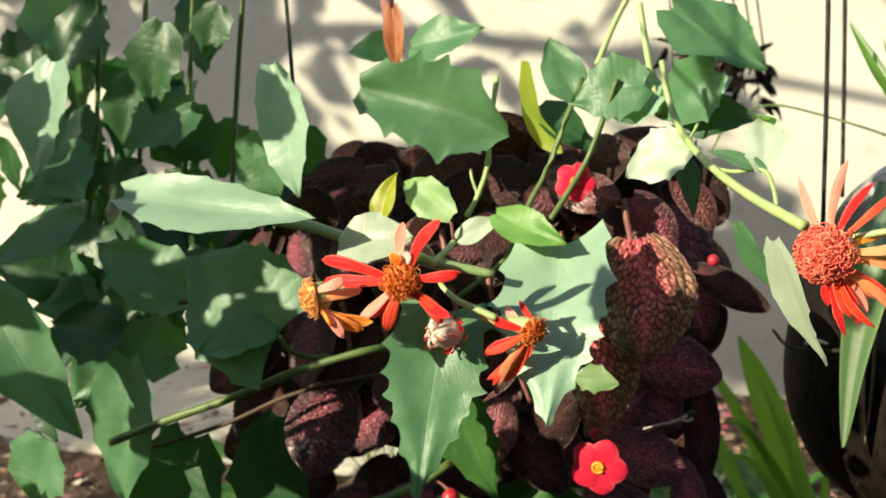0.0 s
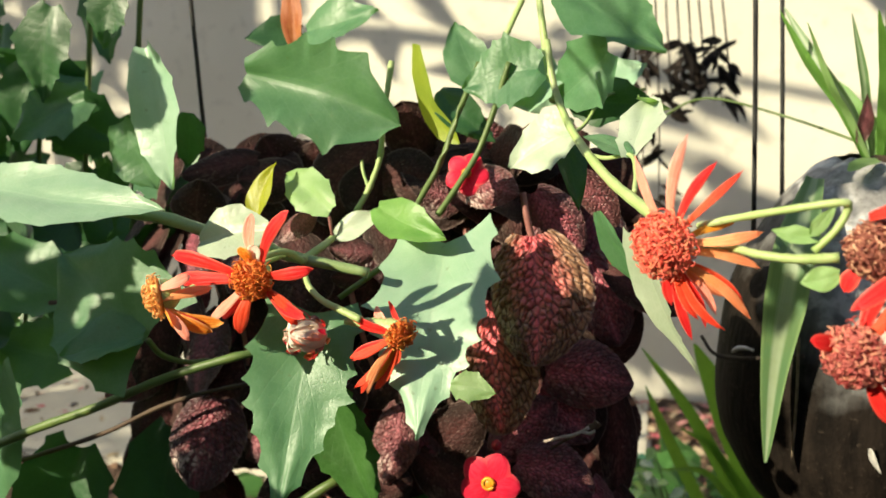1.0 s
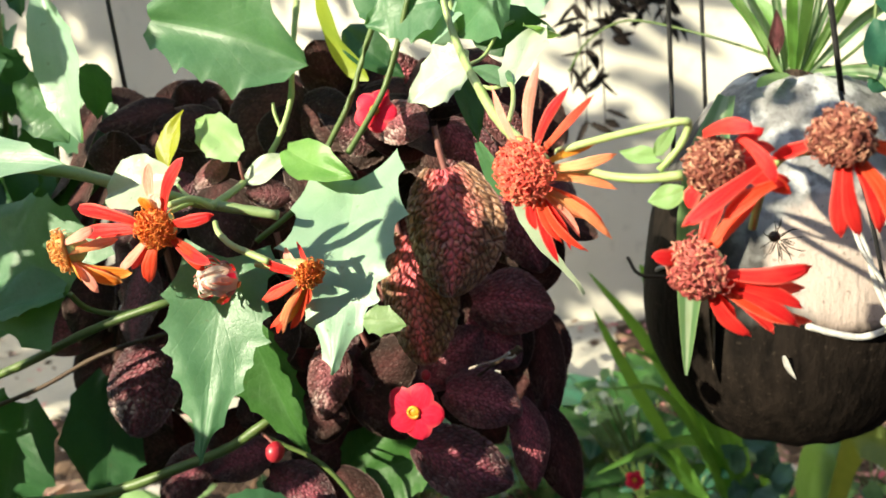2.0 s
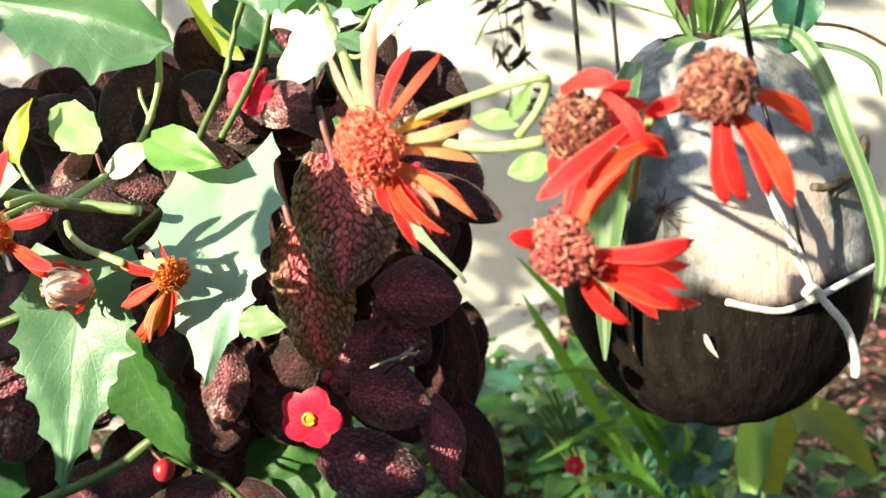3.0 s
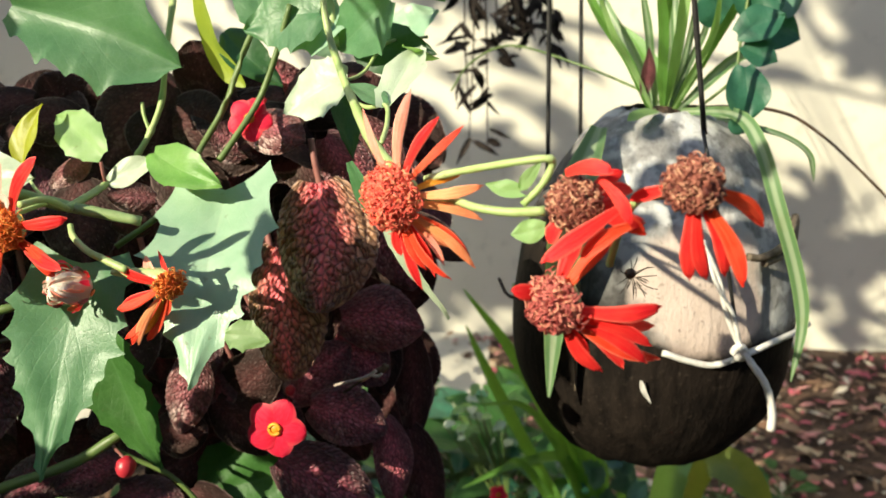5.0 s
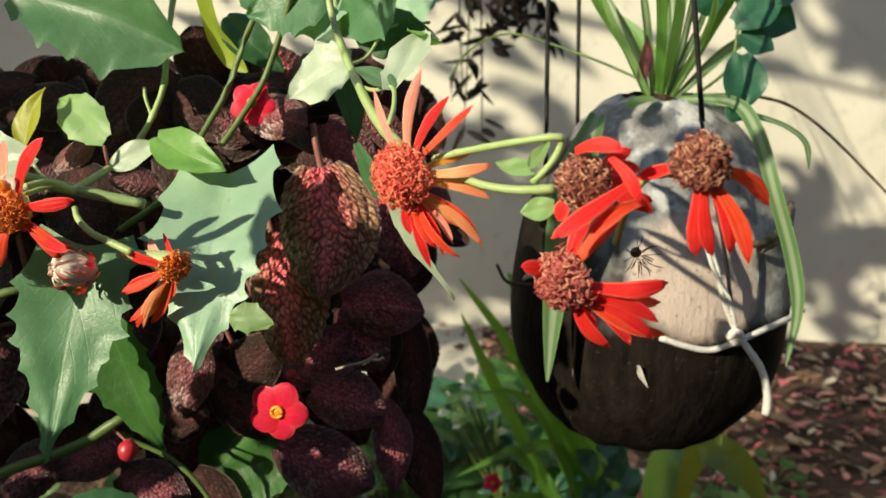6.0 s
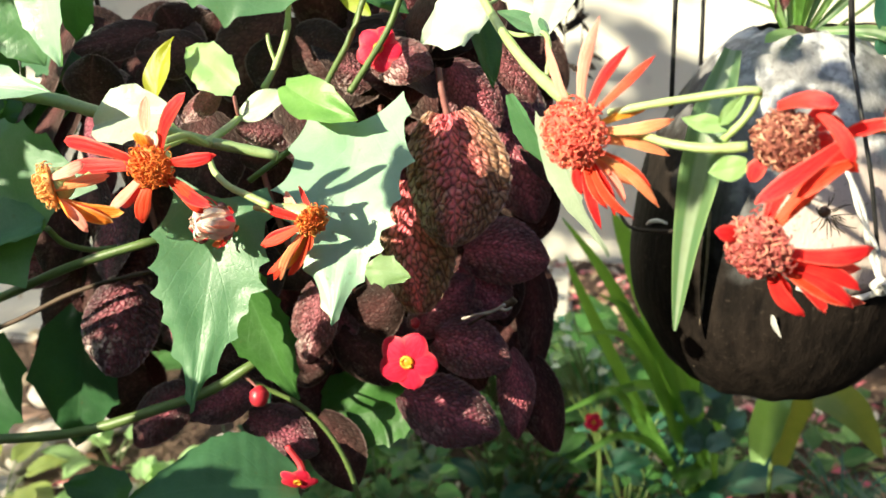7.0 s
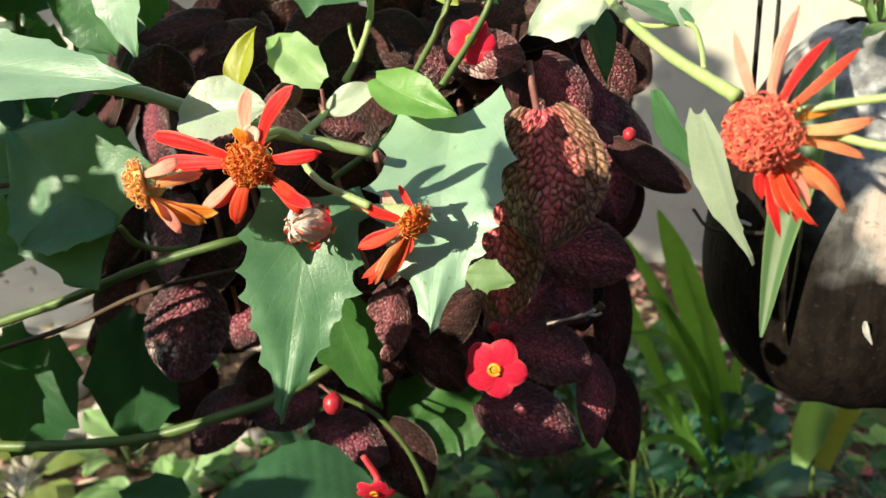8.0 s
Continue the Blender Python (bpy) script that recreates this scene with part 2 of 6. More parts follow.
FLORET_GOLD = strand_material("florets_golden", (0.92, 0.30, 0.07), (0.95, 0.52, 0.16), (0.95, 0.72, 0.42))
STEM = stem_material("stem_green", (0.14, 0.21, 0.055), (0.09, 0.15, 0.045))
STEM_PALE = stem_material("stem_pale_green", (0.46, 0.56, 0.25), (0.36, 0.50, 0.17))
# Pale stem green, lightened further to stand for sun on the stem
STEM_MID = stem_material("stem_sunlit_green", (0.32, 0.43, 0.20), (0.23, 0.34, 0.13))
STEM_BROWN = stem_material("stem_brown", (0.12, 0.075, 0.045), (0.07, 0.04, 0.028), 0.7)
STEM_PINK = stem_material("stem_pinkish", (0.38, 0.16, 0.14), (0.28, 0.10, 0.09))
THROAT = stem_material("throat_yellow", (0.85, 0.42, 0.03), (0.75, 0.25, 0.02))
BERRY = stem_material("bud_red", (0.60, 0.03, 0.05), (0.45, 0.03, 0.05), 0.35)


def strap_material():
    k = Nodes("striped_strap_leaf")
    u, w = k.uv()
    side = k.math("ABSOLUTE", k.math("SUBTRACT", w, 0.5))
    c = k.mix(k.step(side, 0.22, 0.12), (0.10, 0.20, 0.085), (0.30, 0.38, 0.24))
    c = k.mix(k.step(side, 0.40, 0.46), c, (0.20, 0.32, 0.13))
    lines = k.math("SINE", k.math("MULTIPLY", w, 90.0))
    c = k.mix(k.math("MULTIPLY", k.step(k.noise(120.0), 0.5, 0.8), 0.3), c, (0.16, 0.20, 0.06))
    return k.finish(c, 0.4, lines, 0.15, 0.0004, translucent=(0.25, 0.42, 0.10), amount=0.25)


STRAP = strap_material()


BARE_SPOT = (0.018, -0.066, 0.020)


def coconut_material():
    k = Nodes("weathered_coconut_husk")
    pos = k.add("SeparateXYZ", Vector=k.coords("Object"))
    stretch = k.add("Mapping")
    stretch.inputs["Scale"].default_value = (1.0, 1.0, 0.22)
    k.tree.links.new(k.coords("Object"), stretch.inputs["Vector"])
    fibre = k.noise(150.0, 5.0, stretch.outputs[0], 0.65)
    blot = k.noise(26.0, 5.0)
    grain = k.noise(420.0, 4.0)
    # Brown of the lower and left husk, taken near black to stand for shade
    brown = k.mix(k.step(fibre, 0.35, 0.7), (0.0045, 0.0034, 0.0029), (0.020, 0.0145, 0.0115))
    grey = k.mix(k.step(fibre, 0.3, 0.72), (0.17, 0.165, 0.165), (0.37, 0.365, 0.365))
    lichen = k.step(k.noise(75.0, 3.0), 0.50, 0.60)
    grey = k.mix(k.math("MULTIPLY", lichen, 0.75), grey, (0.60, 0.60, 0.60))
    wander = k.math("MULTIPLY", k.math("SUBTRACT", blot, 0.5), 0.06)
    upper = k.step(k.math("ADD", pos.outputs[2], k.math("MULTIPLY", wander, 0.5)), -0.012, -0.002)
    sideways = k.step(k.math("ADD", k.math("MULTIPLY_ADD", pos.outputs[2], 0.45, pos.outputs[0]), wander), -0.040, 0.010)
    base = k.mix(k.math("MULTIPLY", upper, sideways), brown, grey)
    off = k.add("VectorMath", Vector=k.coords("Object"))
    off.operation = "DISTANCE"
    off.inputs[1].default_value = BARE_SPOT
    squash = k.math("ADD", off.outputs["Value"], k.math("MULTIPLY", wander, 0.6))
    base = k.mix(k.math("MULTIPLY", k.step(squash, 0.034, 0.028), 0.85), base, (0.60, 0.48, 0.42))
    base = k.mix(k.math("MULTIPLY", k.step(grain, 0.60, 0.72), 0.45), base, (0.06, 0.045, 0.035))
    height = k.math("ADD", k.math("MULTIPLY", fibre, 1.0), k.math("MULTIPLY", grain, 0.35))
    return k.finish(base, 0.72, height, 0.6, 0.002, spec=0.1)


COCONUT = coconut_material()


def simple(name, a, b, rough, scale=120.0, bump=0.3, spec=0.4, distance=0.001):
    k = Nodes(name)
    c = k.mix(k.step(k.noise(scale, 4.0), 0.35, 0.68), a, b)
    c = k.mix(k.math("MULTIPLY", k.step(k.noise(scale * 9, 3.0), 0.58, 0.72), 0.3), c, (a[0] * 0.5, a[1] * 0.5, a[2] * 0.5))
    return k.finish(c, rough, k.noise(scale * 5, 4.0), bump, distance, spec=spec)


WIRE = simple("black_wire", (0.012, 0.012, 0.013), (0.03, 0.028, 0.027), 0.5)
COIR = simple("dark_coir", (0.014, 0.009, 0.007), (0.006, 0.004, 0.003), 0.95, 160.0, 0.8, 0.15)
STONE = simple("pale_pebble", (0.52, 0.47, 0.41), (0.36, 0.32, 0.29), 0.8, 60.0)
TWINE = simple("white_twine", (0.78, 0.76, 0.72), (0.62, 0.59, 0.55), 0.8, 300.0, 0.6)
DEAD = simple("dead_plant", (0.012, 0.009, 0.007), (0.034, 0.022, 0.016), 0.85, 200.0, 0.6)
DRY = simple("dry_stalk_grey", (0.50, 0.42, 0.38), (0.36, 0.29, 0.25), 0.8, 300.0)
ROOT = simple("dry_root", (0.10, 0.075, 0.05), (0.22, 0.17, 0.12), 0.8, 300.0)
WALL = simple("cream_wall_paint", (0.68, 0.65, 0.56), (0.60, 0.57, 0.48), 0.75, 3.5, 0.25, 0.3, 0.004)
SOIL = simple("brown_soil", (0.12, 0.078, 0.056), (0.06, 0.038, 0.028), 0.95, 14.0, 1.0, 0.2, 0.02)


def litter_material():
    k = Nodes("fallen_leaf_litter")
    r = k.add("NewGeometry").outputs["Random Per Island"]
    ramp = k.add("ValToRGB", Fac=r)
    e = ramp.color_ramp
    e.interpolation = "CONSTANT"
    e.elements[0].color = (0.16, 0.09, 0.055, 1)
    e.elements[1].position, e.elements[1].color = 0.22, (0.07, 0.042, 0.03, 1)
    for p, c in ((0.42, (0.30, 0.19, 0.12, 1)), (0.6, (0.46, 0.36, 0.24, 1)), (0.70, (0.60, 0.13, 0.17, 1)), (0.80, (0.66, 0.30, 0.28, 1)), (0.92, (0.66, 0.58, 0.46, 1))):
        e.elements.new(p).color = c
    c = k.mix(k.math("MULTIPLY", k.step(k.noise(120.0), 0.5, 0.75), 0.3), ramp.outputs["Color"], (0.06, 0.035, 0.025))
    return k.finish(c, 0.7, k.noise(300.0), 0.4, 0.001, spec=0.3)


LITTER = litter_material()
GRASS = leaf_material("blade_green", (0.115, 0.26, 0.050), (0.075, 0.19, 0.035), (0.20, 0.36, 0.10), (0.24, 0.50, 0.06), laterals=0.0, amount=0.3)
COVER = leaf_material("ground_leaf_green", (0.056, 0.155, 0.034), (0.036, 0.105, 0.024), (0.12, 0.26, 0.1), (0.08, 0.27, 0.04), amount=0.25, spec=0.25)


# ---- builders ----
def holder(name, at, label, category, group="", kind=""):
    ob = new(name)
    ob.location = at
    ob.empty_display_size = 0.01
    return tagged(ob, label, category, group, kind)


def mesh_part(name, verts, faces, material, parent=None, label="", uvs=None, smooth=True, origin=None):
    """One mesh object under its thing; the vertices are in world metres."""
    me = bpy.data.meshes.new(name)
    origin = Vector(verts[len(verts) // 2]) if origin is None else Vector(origin)
    me.from_pydata([Vector(p) - origin for p in verts], [], faces)
    if uvs is not None:
        layer = me.uv_layers.new(name="uv")
        index = np.zeros(len(me.loops), dtype=np.int32)
        me.loops.foreach_get("vertex_index", index)
        layer.data.foreach_set("uv", np.asarray(uvs, dtype=np.float32)[index].ravel())
    me.materials.append(material)
    if smooth:
        me.polygons.foreach_set("use_smooth", [True] * len(me.polygons))
    ob = new(name, me)
    ob.location = origin
    if parent is not None:
        ob.parent = parent
        top = parent
        offset = Vector(parent.location)
        while top.parent:
            top = top.parent
            offset = offset + top.location
        ob.location = origin - offset
    if label:
        ob["label"] = label
    return ob


def grid_faces(nu, nv):
    return [(i * nv + j, i * nv + j + 1, (i + 1) * nv + j + 1, (i + 1) * nv + j) for i in range(nu - 1) for j in range(nv - 1)]


def blade_frame(base, tip, face):
    axis = Vector(tip) - Vector(base)
    length = axis.length
    axis = axis / length
    n = Vector(face)
    n = (n - axis * n.dot(axis)).normalized()
    return axis, n, axis.cross(n), length


def vine_leaf(parent, base, tip, width, face, material=None, lobe=0.12, teeth=5, depth=0.10, fold=0.18, bend=0.10, seed=0, wide=0.34, label="", name="leaf", rows=64, ear=0.16, wave=1.0, taper=0.95):
    """A coarsely toothed leaf from its stalk to its tip: widest at `wide` of its length, lobes reaching back beside the stalk,
    each tooth a short spine between hollow bays, side veins sunk a little into the blade."""
    axis, n, side, length = blade_frame(base, tip, face)
    rnd = random.Random(seed * 7 + 3)
    nu, nv = rows, 11
    sway = rnd.uniform(-0.05, 0.05)
    uneven = (rnd.uniform(0.0, 0.12), rnd.uniform(0.2, 0.4))
    verts, uvs = [], []
    for i in range(nu):
        s = i / (nu - 1)
        if s < wide:
            w = math.sin(0.5 * math.pi * (ear + (1 - ear) * s / wide)) ** 0.8
        else:
            w = math.cos(0.5 * math.pi * ((s - wide) / (1 - wide)) ** 0.92) ** taper
        w = max(w, 0.004)
        for j in range(nv):
            q = 2 * j / (nv - 1) - 1
            half = 0.5 * width * w
            warp = s + 0.03 * math.sin(9 * s + seed)
            phase = (warp * teeth + uneven[q > 0]) % 1.0
            spine = (phase / 0.8) ** 2.8 if phase < 0.8 else ((1 - phase) / 0.2) ** 1.6
            tooth = spine * depth * 1.25 * width * (0.35 + 0.65 * w) * (0.75 + 0.5 * noise.noise((seed * 1.3, math.floor(warp * teeth) * 2.1, q))) if teeth else 0.0
            reach = half + (tooth if abs(q) > 0.99 else tooth * 0.3 * abs(q) ** 2)
            back = lobe * length * (abs(q) ** 1.6) * max(0.0, 1 - s / wide) ** 1.2
            ripple = wave * (0.045 * width * math.sin(8 * s + 3 * q + seed) * abs(q) + 0.05 * width * noise.noise((s * 3 + seed, q * 1.5, 0.3)))
            rib = abs(math.sin(math.pi * (6.0 * s - 2.7 * abs(q)))) ** 0.6 * min(1.0, 3 * abs(q)) * (1 - 0.6 * abs(q) ** 4)
            lift = fold * abs(q) * half + ripple + 0.012 * width * rib
            droop = -bend * length * s * s
            p = Vector(base) + axis * (s * length - back) + side * (q * reach + sway * length * math.sin(math.pi * s)) + n * (lift + droop * 1.0 + bend * length * s)
            verts.append(p)
            uvs.append((s, j / (nv - 1)))
    return mesh_part(name, verts, grid_faces(nu, nv), material or GREEN, parent, label, uvs)


def quilted_leaf(parent, base, tip, width, face, material=None, cup=0.22, bend=0.12, seed=0, label="", bulge=0.022, name="leaf", point=0.0, fine=False):
    """A rounded, deeply quilted leaf, heart-shaped at its stalk, with a scalloped rim; point draws its end out."""
    axis, n, side, length = blade_frame(base, tip, face)
    rnd = random.Random(seed * 11 + 5)
    nu, nv = (121, 81) if fine else (61, 37)
    verts, uvs = [], []
    twist = rnd.uniform(-0.12, 0.12)
    lean = rnd.uniform(-0.06, 0.06)
    for i in range(nu):
        s = i / (nu - 1)
        w = max(0.02, math.sin(math.pi * min(1.0, 0.05 + 0.945 * s ** 0.88)) ** (0.64 + 0.35 * point))
        for j in range(nv):
            q = 2 * j / (nv - 1) - 1
            a = abs(q)
            half = 0.5 * width * w * (1 + 0.03 * abs(math.sin(s * math.pi * 13)) * a ** 10)
            row = QUILT_ROWS * (s - QUILT_SLANT * a ** 1.3) + 0.2
            near = noise.voronoi((row * 2.2, q * QUILT_CELLS * 1.8, seed * 3.0))[0]
            pillow = min(1.0, (near[1] - near[0]) / 0.45) ** 0.6 * (0.45 + 0.55 * abs(math.sin(math.pi * row)) ** 0.5) * min(1.0, a * 6)
            pillow += 0.2 * noise.noise((s * 9 + seed, q * 5, seed * 0.7))
            lift = -cup * a ** 2.2 * half + bulge * width * pillow * (1 - 0.5 * a ** 6) + twist * q * half * (s - 0.3)
            lift += 0.05 * width * math.sin(s * 6 + seed) * a ** 3
            drop = -bend * length * (s * s - s)
            back = 0.05 * length * a ** 1.6 * max(0.0, 1 - s / 0.22) ** 1.3
            verts.append(Vector(base) + axis * (s * length - back) + side * (q * half + lean * length * math.sin(math.pi * s)) + n * (lift + drop))
            uvs.append((s, j / (nv - 1)))
    return mesh_part(name, verts, grid_faces(nu, nv), material or PLUM, parent, label, uvs)


def smooth_path(points, n):
    """Points along a smooth curve through the given ones."""
    p = [Vector(q) for q in points]
    if len(p) == 2:
        return [p[0].lerp(p[1], i / (n - 1)) for i in range(n)]
    p = [2 * p[0] - p[1], *p, 2 * p[-1] - p[-2]]
    out, spans = [], len(p) - 3
    for i in range(n):
        x = i / (n - 1) * spans
        k = min(int(x), spans - 1)
        t = x - k
        a, b, c, d = p[k : k + 4]
        out.append(0.5 * (2 * b + (c - a) * t + (2 * a - 5 * b + 4 * c - d) * t * t + (3 * b - a - 3 * c + d) * t ** 3))
    return out


def tube_data(path, radii, sides=8):
    verts, faces = [], []
    up = Vector((0.31, 0.17, 0.93))
    for i, p in enumerate(path):
        d = (path[min(i + 1, len(path) - 1)] - path[max(i - 1, 0)]).normalized()
        a = d.cross(up)
        if a.length < 0.05:
            a = d.cross(Vector((1, 0, 0)))
        a.normalize()
        b = d.cross(a)
        for j in range(sides):
            t = 2 * math.pi * j / sides
            verts.append(p + (a * math.cos(t) + b * math.sin(t)) * radii[i])
    for i in range(len(path) - 1):
        for j in range(sides):
            k = (j + 1) % sides
            faces.append((i * sides + j, i * sides + k, (i + 1) * sides + k, (i + 1) * sides + j))
    faces.append(tuple(range(sides - 1, -1, -1)))
    faces.append(tuple(range((len(path) - 1) * sides, len(path) * sides)))
    return verts, faces


def stem(parent, points, r0, r1, material=None, name="stem", label="", n=26, knobs=0.0):
    path = smooth_path(points, n)
    radii = [r0 + (r1 - r0) * i / (n - 1) for i in range(n)]
    radii = [r * (1 + 0.06 * math.sin(i * 2.3) + knobs * max(0.0, math.sin(i * 1.1)) ** 6) for i, r in enumerate(radii)]
    verts, faces = tube_data(path, radii)
    return mesh_part(name, verts, faces, material or STEM, parent, label)


def petal(parent, base, tip, width, face, material, curl=0.15, seed=0, blunt=0.5, name="petal"):
    """A long ray petal: narrow foot, parallel sides, notched blunt end, two fine furrows, softly twisted along its length."""
    axis, n, side, length = blade_frame(base, tip, face)
    rnd = random.Random(seed * 13 + 1)
    tilt, twist = rnd.uniform(-0.45, 0.45), rnd.uniform(-0.7, 0.7)
    sway, sag = rnd.uniform(-0.09, 0.09), rnd.uniform(-0.05, 0.08)
    hollow = rnd.choice((-1, 1, 1)) * rnd.uniform(0.05, 0.24)
    nu, nv = 22, 9
    verts, uvs = [], []
    for i in range(nu):
        s = i / (nu - 1)
        w = min(1.0, 0.50 + 0.85 * s) * max(0.0, 1 - max(0.0, (s - 0.52) / 0.48) ** 2.3) ** (blunt + 0.1)
        w = max(w, 0.06)
        turn = tilt + twist * s
        for j in range(nv):
            q = 2 * j / (nv - 1) - 1
            half = 0.5 * width * w
            groove = hollow * half * (1 - q * q) + 0.09 * half * math.cos(q * 9.4)
            arch = (curl + sag) * length * math.sin(math.pi * min(1.0, s * 0.9))
            end = 0.05 * length * abs(math.sin(q * 4.0 + seed)) * (s > 0.93)
            verts.append(Vector(base) + axis * (s * length - end) + side * (q * half * math.cos(turn) + sway * length * math.sin(math.pi * s)) + n * (arch + groove + q * half * math.sin(turn)))
            uvs.append((s, j / (nv - 1)))
    return mesh_part(name, verts, grid_faces(nu, nv), material, parent, "", uvs)


def disc_florets(parent, centre, axis, radius, height, count, length, material, seed=0, curl=1.0, thick=0.00018, name="disc", label=""):
    """A dome packed with small curled tubes."""
    rnd = random.Random(seed)
    axis = Vector(axis).normalized()
    a = axis.cross(Vector((0.2, 0.3, 0.9))).normalized()
    b = axis.cross(a)
    verts, faces = [], []
    for k in range(count):
        f = math.sqrt((k + 0.5) / count)
        ang = k * 2.39996 + rnd.uniform(-0.2, 0.2)
        tilt = f * 1.45
        d = axis * math.cos(tilt) + (a * math.cos(ang) + b * math.sin(ang)) * math.sin(tilt)
        foot = Vector(centre) + (a * math.cos(ang) + b * math.sin(ang)) * radius * f * 0.86 + axis * height * (1 - f * f)
        t = d.cross(Vector((rnd.uniform(-1, 1), rnd.uniform(-1, 1), rnd.uniform(-1, 1)))).normalized()
        l = length * rnd.uniform(0.7, 1.3)
        turn = curl * rnd.uniform(0.5, 1.6)
        path = [foot]
        for m in range(1, 7):
            c = turn * max(0, m - 2) * 0.85
            path.append(path[-1] + (d * math.cos(c) + t * math.sin(c)) * l / 6 * (1.0 if m < 4 else 0.8))
        v0 = len(verts)
        vs, fs = tube_data(path, [thick * 0.8, thick, thick, thick * 1.05, thick * 1.1, thick, thick * 0.55], 4)
        verts += vs
        faces += [tuple(i + v0 for i in f2) for f2 in fs]
    return mesh_part(name, verts, faces, material, parent, label)


def dome(parent, centre, axis, radius, height, material, name="disc", label="", back=0.35):
    """A domed flower disc with a short cup behind it."""
    axis = Vector(axis).normalized()
    a = axis.cross(Vector((0.2, 0.3, 0.9))).normalized()
    b = axis.cross(a)
    rows, ring, verts, faces = [], 20, [], []
    for i in range(9):
        t = i / 8
        rows.append((radius * (0.28 + 0.72 * math.sin(0.5 * math.pi * min(1, t * 1.8))), -radius * back * 3.2 * (1 - t) ** 1.5))
    for i in range(1, 8):
        t = i / 8
        rows.append((radius * math.cos(0.5 * math.pi * t), height * math.sin(0.5 * math.pi * t)))
    for r, z in rows:
        for j in range(ring):
            g = 2 * math.pi * j / ring
            verts.append(Vector(centre) + axis * z + (a * math.cos(g) + b * math.sin(g)) * r)
    for i in range(len(rows) - 1):
        for j in range(ring):
            k = (j + 1) % ring
            faces.append((i * ring + j, i * ring + k, (i + 1) * ring + k, (i + 1) * ring + j))
    faces.append(tuple(range((len(rows) - 1) * ring, len(rows) * ring)))
    faces.append(tuple(range(ring - 1, -1, -1)))
    return mesh_part(name, verts, faces, material, parent, label)


def flower_head(parent, centre, axis, radius, florets, petals, count=90, length=0.004, curl=1.0, seed=0, label="", height=0.45, width=0.0042, cup=None, toward=(-0.3, -1, 0.3), blunt=0.5):
    """A daisy-like head: cup and disc, curled florets, and each ray petal from the rim towards its tip."""
    axis = Vector(axis).normalized()
    head = dome(parent, centre, axis, radius * 0.94, radius * height, florets, "flower_head", label, 0.05)
    dome(head, Vector(centre) - axis * radius * 0.22, axis, radius * 0.80, radius * 0.1, cup or STEM, "calyx", "pale green calyx cup")
    disc_florets(head, Vector(centre), axis, radius, radius * height, count, length, florets, seed, curl)
    for k, (tip, material) in enumerate(petals):
        out = Vector(tip) - Vector(centre)
        flat = out - axis * out.dot(axis)
        foot = Vector(centre) + flat.normalized() * radius * 0.72 - axis * radius * 0.12
        petal(head, foot, tip, width * random.Random(seed * 31 + k).uniform(0.85, 1.15), axis * 0.6 + Vector(toward).normalized(), material, 0.06, seed + k, blunt)
    return head


def star_flower(parent, centre, face, radius, tube_end, seed=0):
    """A five-lobed tubular flower with a yellow throat."""
    face = Vector(face).normalized()
    a = face.cross(Vector((0.1, 0.2, 0.95))).normalized()
    b = face.cross(a)
    path = smooth_path([Vector(tube_end), Vector(centre) - face * 0.006, Vector(centre)], 14)
    vs, fs = tube_data(path, [0.0012 + 0.0010 * (i / 13) ** 2 for i in range(14)], 10)
    head = mesh_part("flower", vs, fs[:-1], ROSE, parent, "crimson-pink tubular flower with yellow throat")
    for k in range(5):
        g = 2 * math.pi * k / 5 + 0.3 + math.pi / 2
        d = a * math.cos(g) + b * math.sin(g)
        nu, nv = 14, 11
        s2 = face.cross(d)
        verts, uvs = [], []
        for i in range(nu):
            s = i / (nu - 1)
            w = radius * 0.62 * max(0.04, math.sin(math.pi * (0.20 + 0.79 * s ** 1.05)) ** 0.62)
            for j in range(nv):
                q = 2 * j / (nv - 1) - 1
                pad = 0.04 * radius * abs(math.sin(q * 7 + k)) * (s > 0.95)
                verts.append(Vector(centre) + d * (radius * (0.12 + 0.88 * s) - pad) + s2 * q * w * 0.78 + face * (0.05 * radius * math.sin(s * 3) - 0.08 * radius * s * s - 0.05 * radius * q * q + 0.0002 * k))
                uvs.append((s, j / (nv - 1)))
        mesh_part("petal", verts, grid_faces(nu, nv), ROSE, head, "", uvs)
    dome(head, Vector(centre) + face * 0.0004, face, radius * 0.15, radius * 0.08, THROAT, "throat", "yellow throat", 0.1)
    ring = []
    for j in range(17):
        g = 2 * math.pi * j / 16
        ring.append(Vector(centre) + face * 0.0012 + (a * math.cos(g) + b * math.sin(g)) * radius * 0.17)
    vs, fs = tube_data(ring, [radius * 0.055] * 17, 8)
    mesh_part("throat_rim", vs, fs, THROAT, head, "orange-yellow throat rim")
    return head


def strap_leaf(parent, points, width, face, material=None, keel=0.25, name="leaf", label="", n=34, tip=0.25):
    """A long narrow leaf along a curve, keeled, tapering to a point."""
    path = smooth_path(points, n)
    nv, verts, uvs = 7, [], []
    for i, p in enumerate(path):
        s = i / (n - 1)
        d = (path[min(i + 1, n - 1)] - path[max(i - 1, 0)]).normalized()
        f = Vector(face)
        f = (f - d * f.dot(d)).normalized()
        side = d.cross(f)
        w = width * min(1.0, 0.45 + 2.2 * s) * min(1.0, ((1 - s) / tip + 0.02)) ** 0.7
        for j in range(nv):
            q = 2 * j / (nv - 1) - 1
            verts.append(p + side * (0.5 * w * q) + f * (keel * 0.5 * w * abs(q)))
            uvs.append((s, j / (nv - 1)))
    return mesh_part(name, verts, grid_faces(n, nv), material or GRASS, parent, label, uvs)


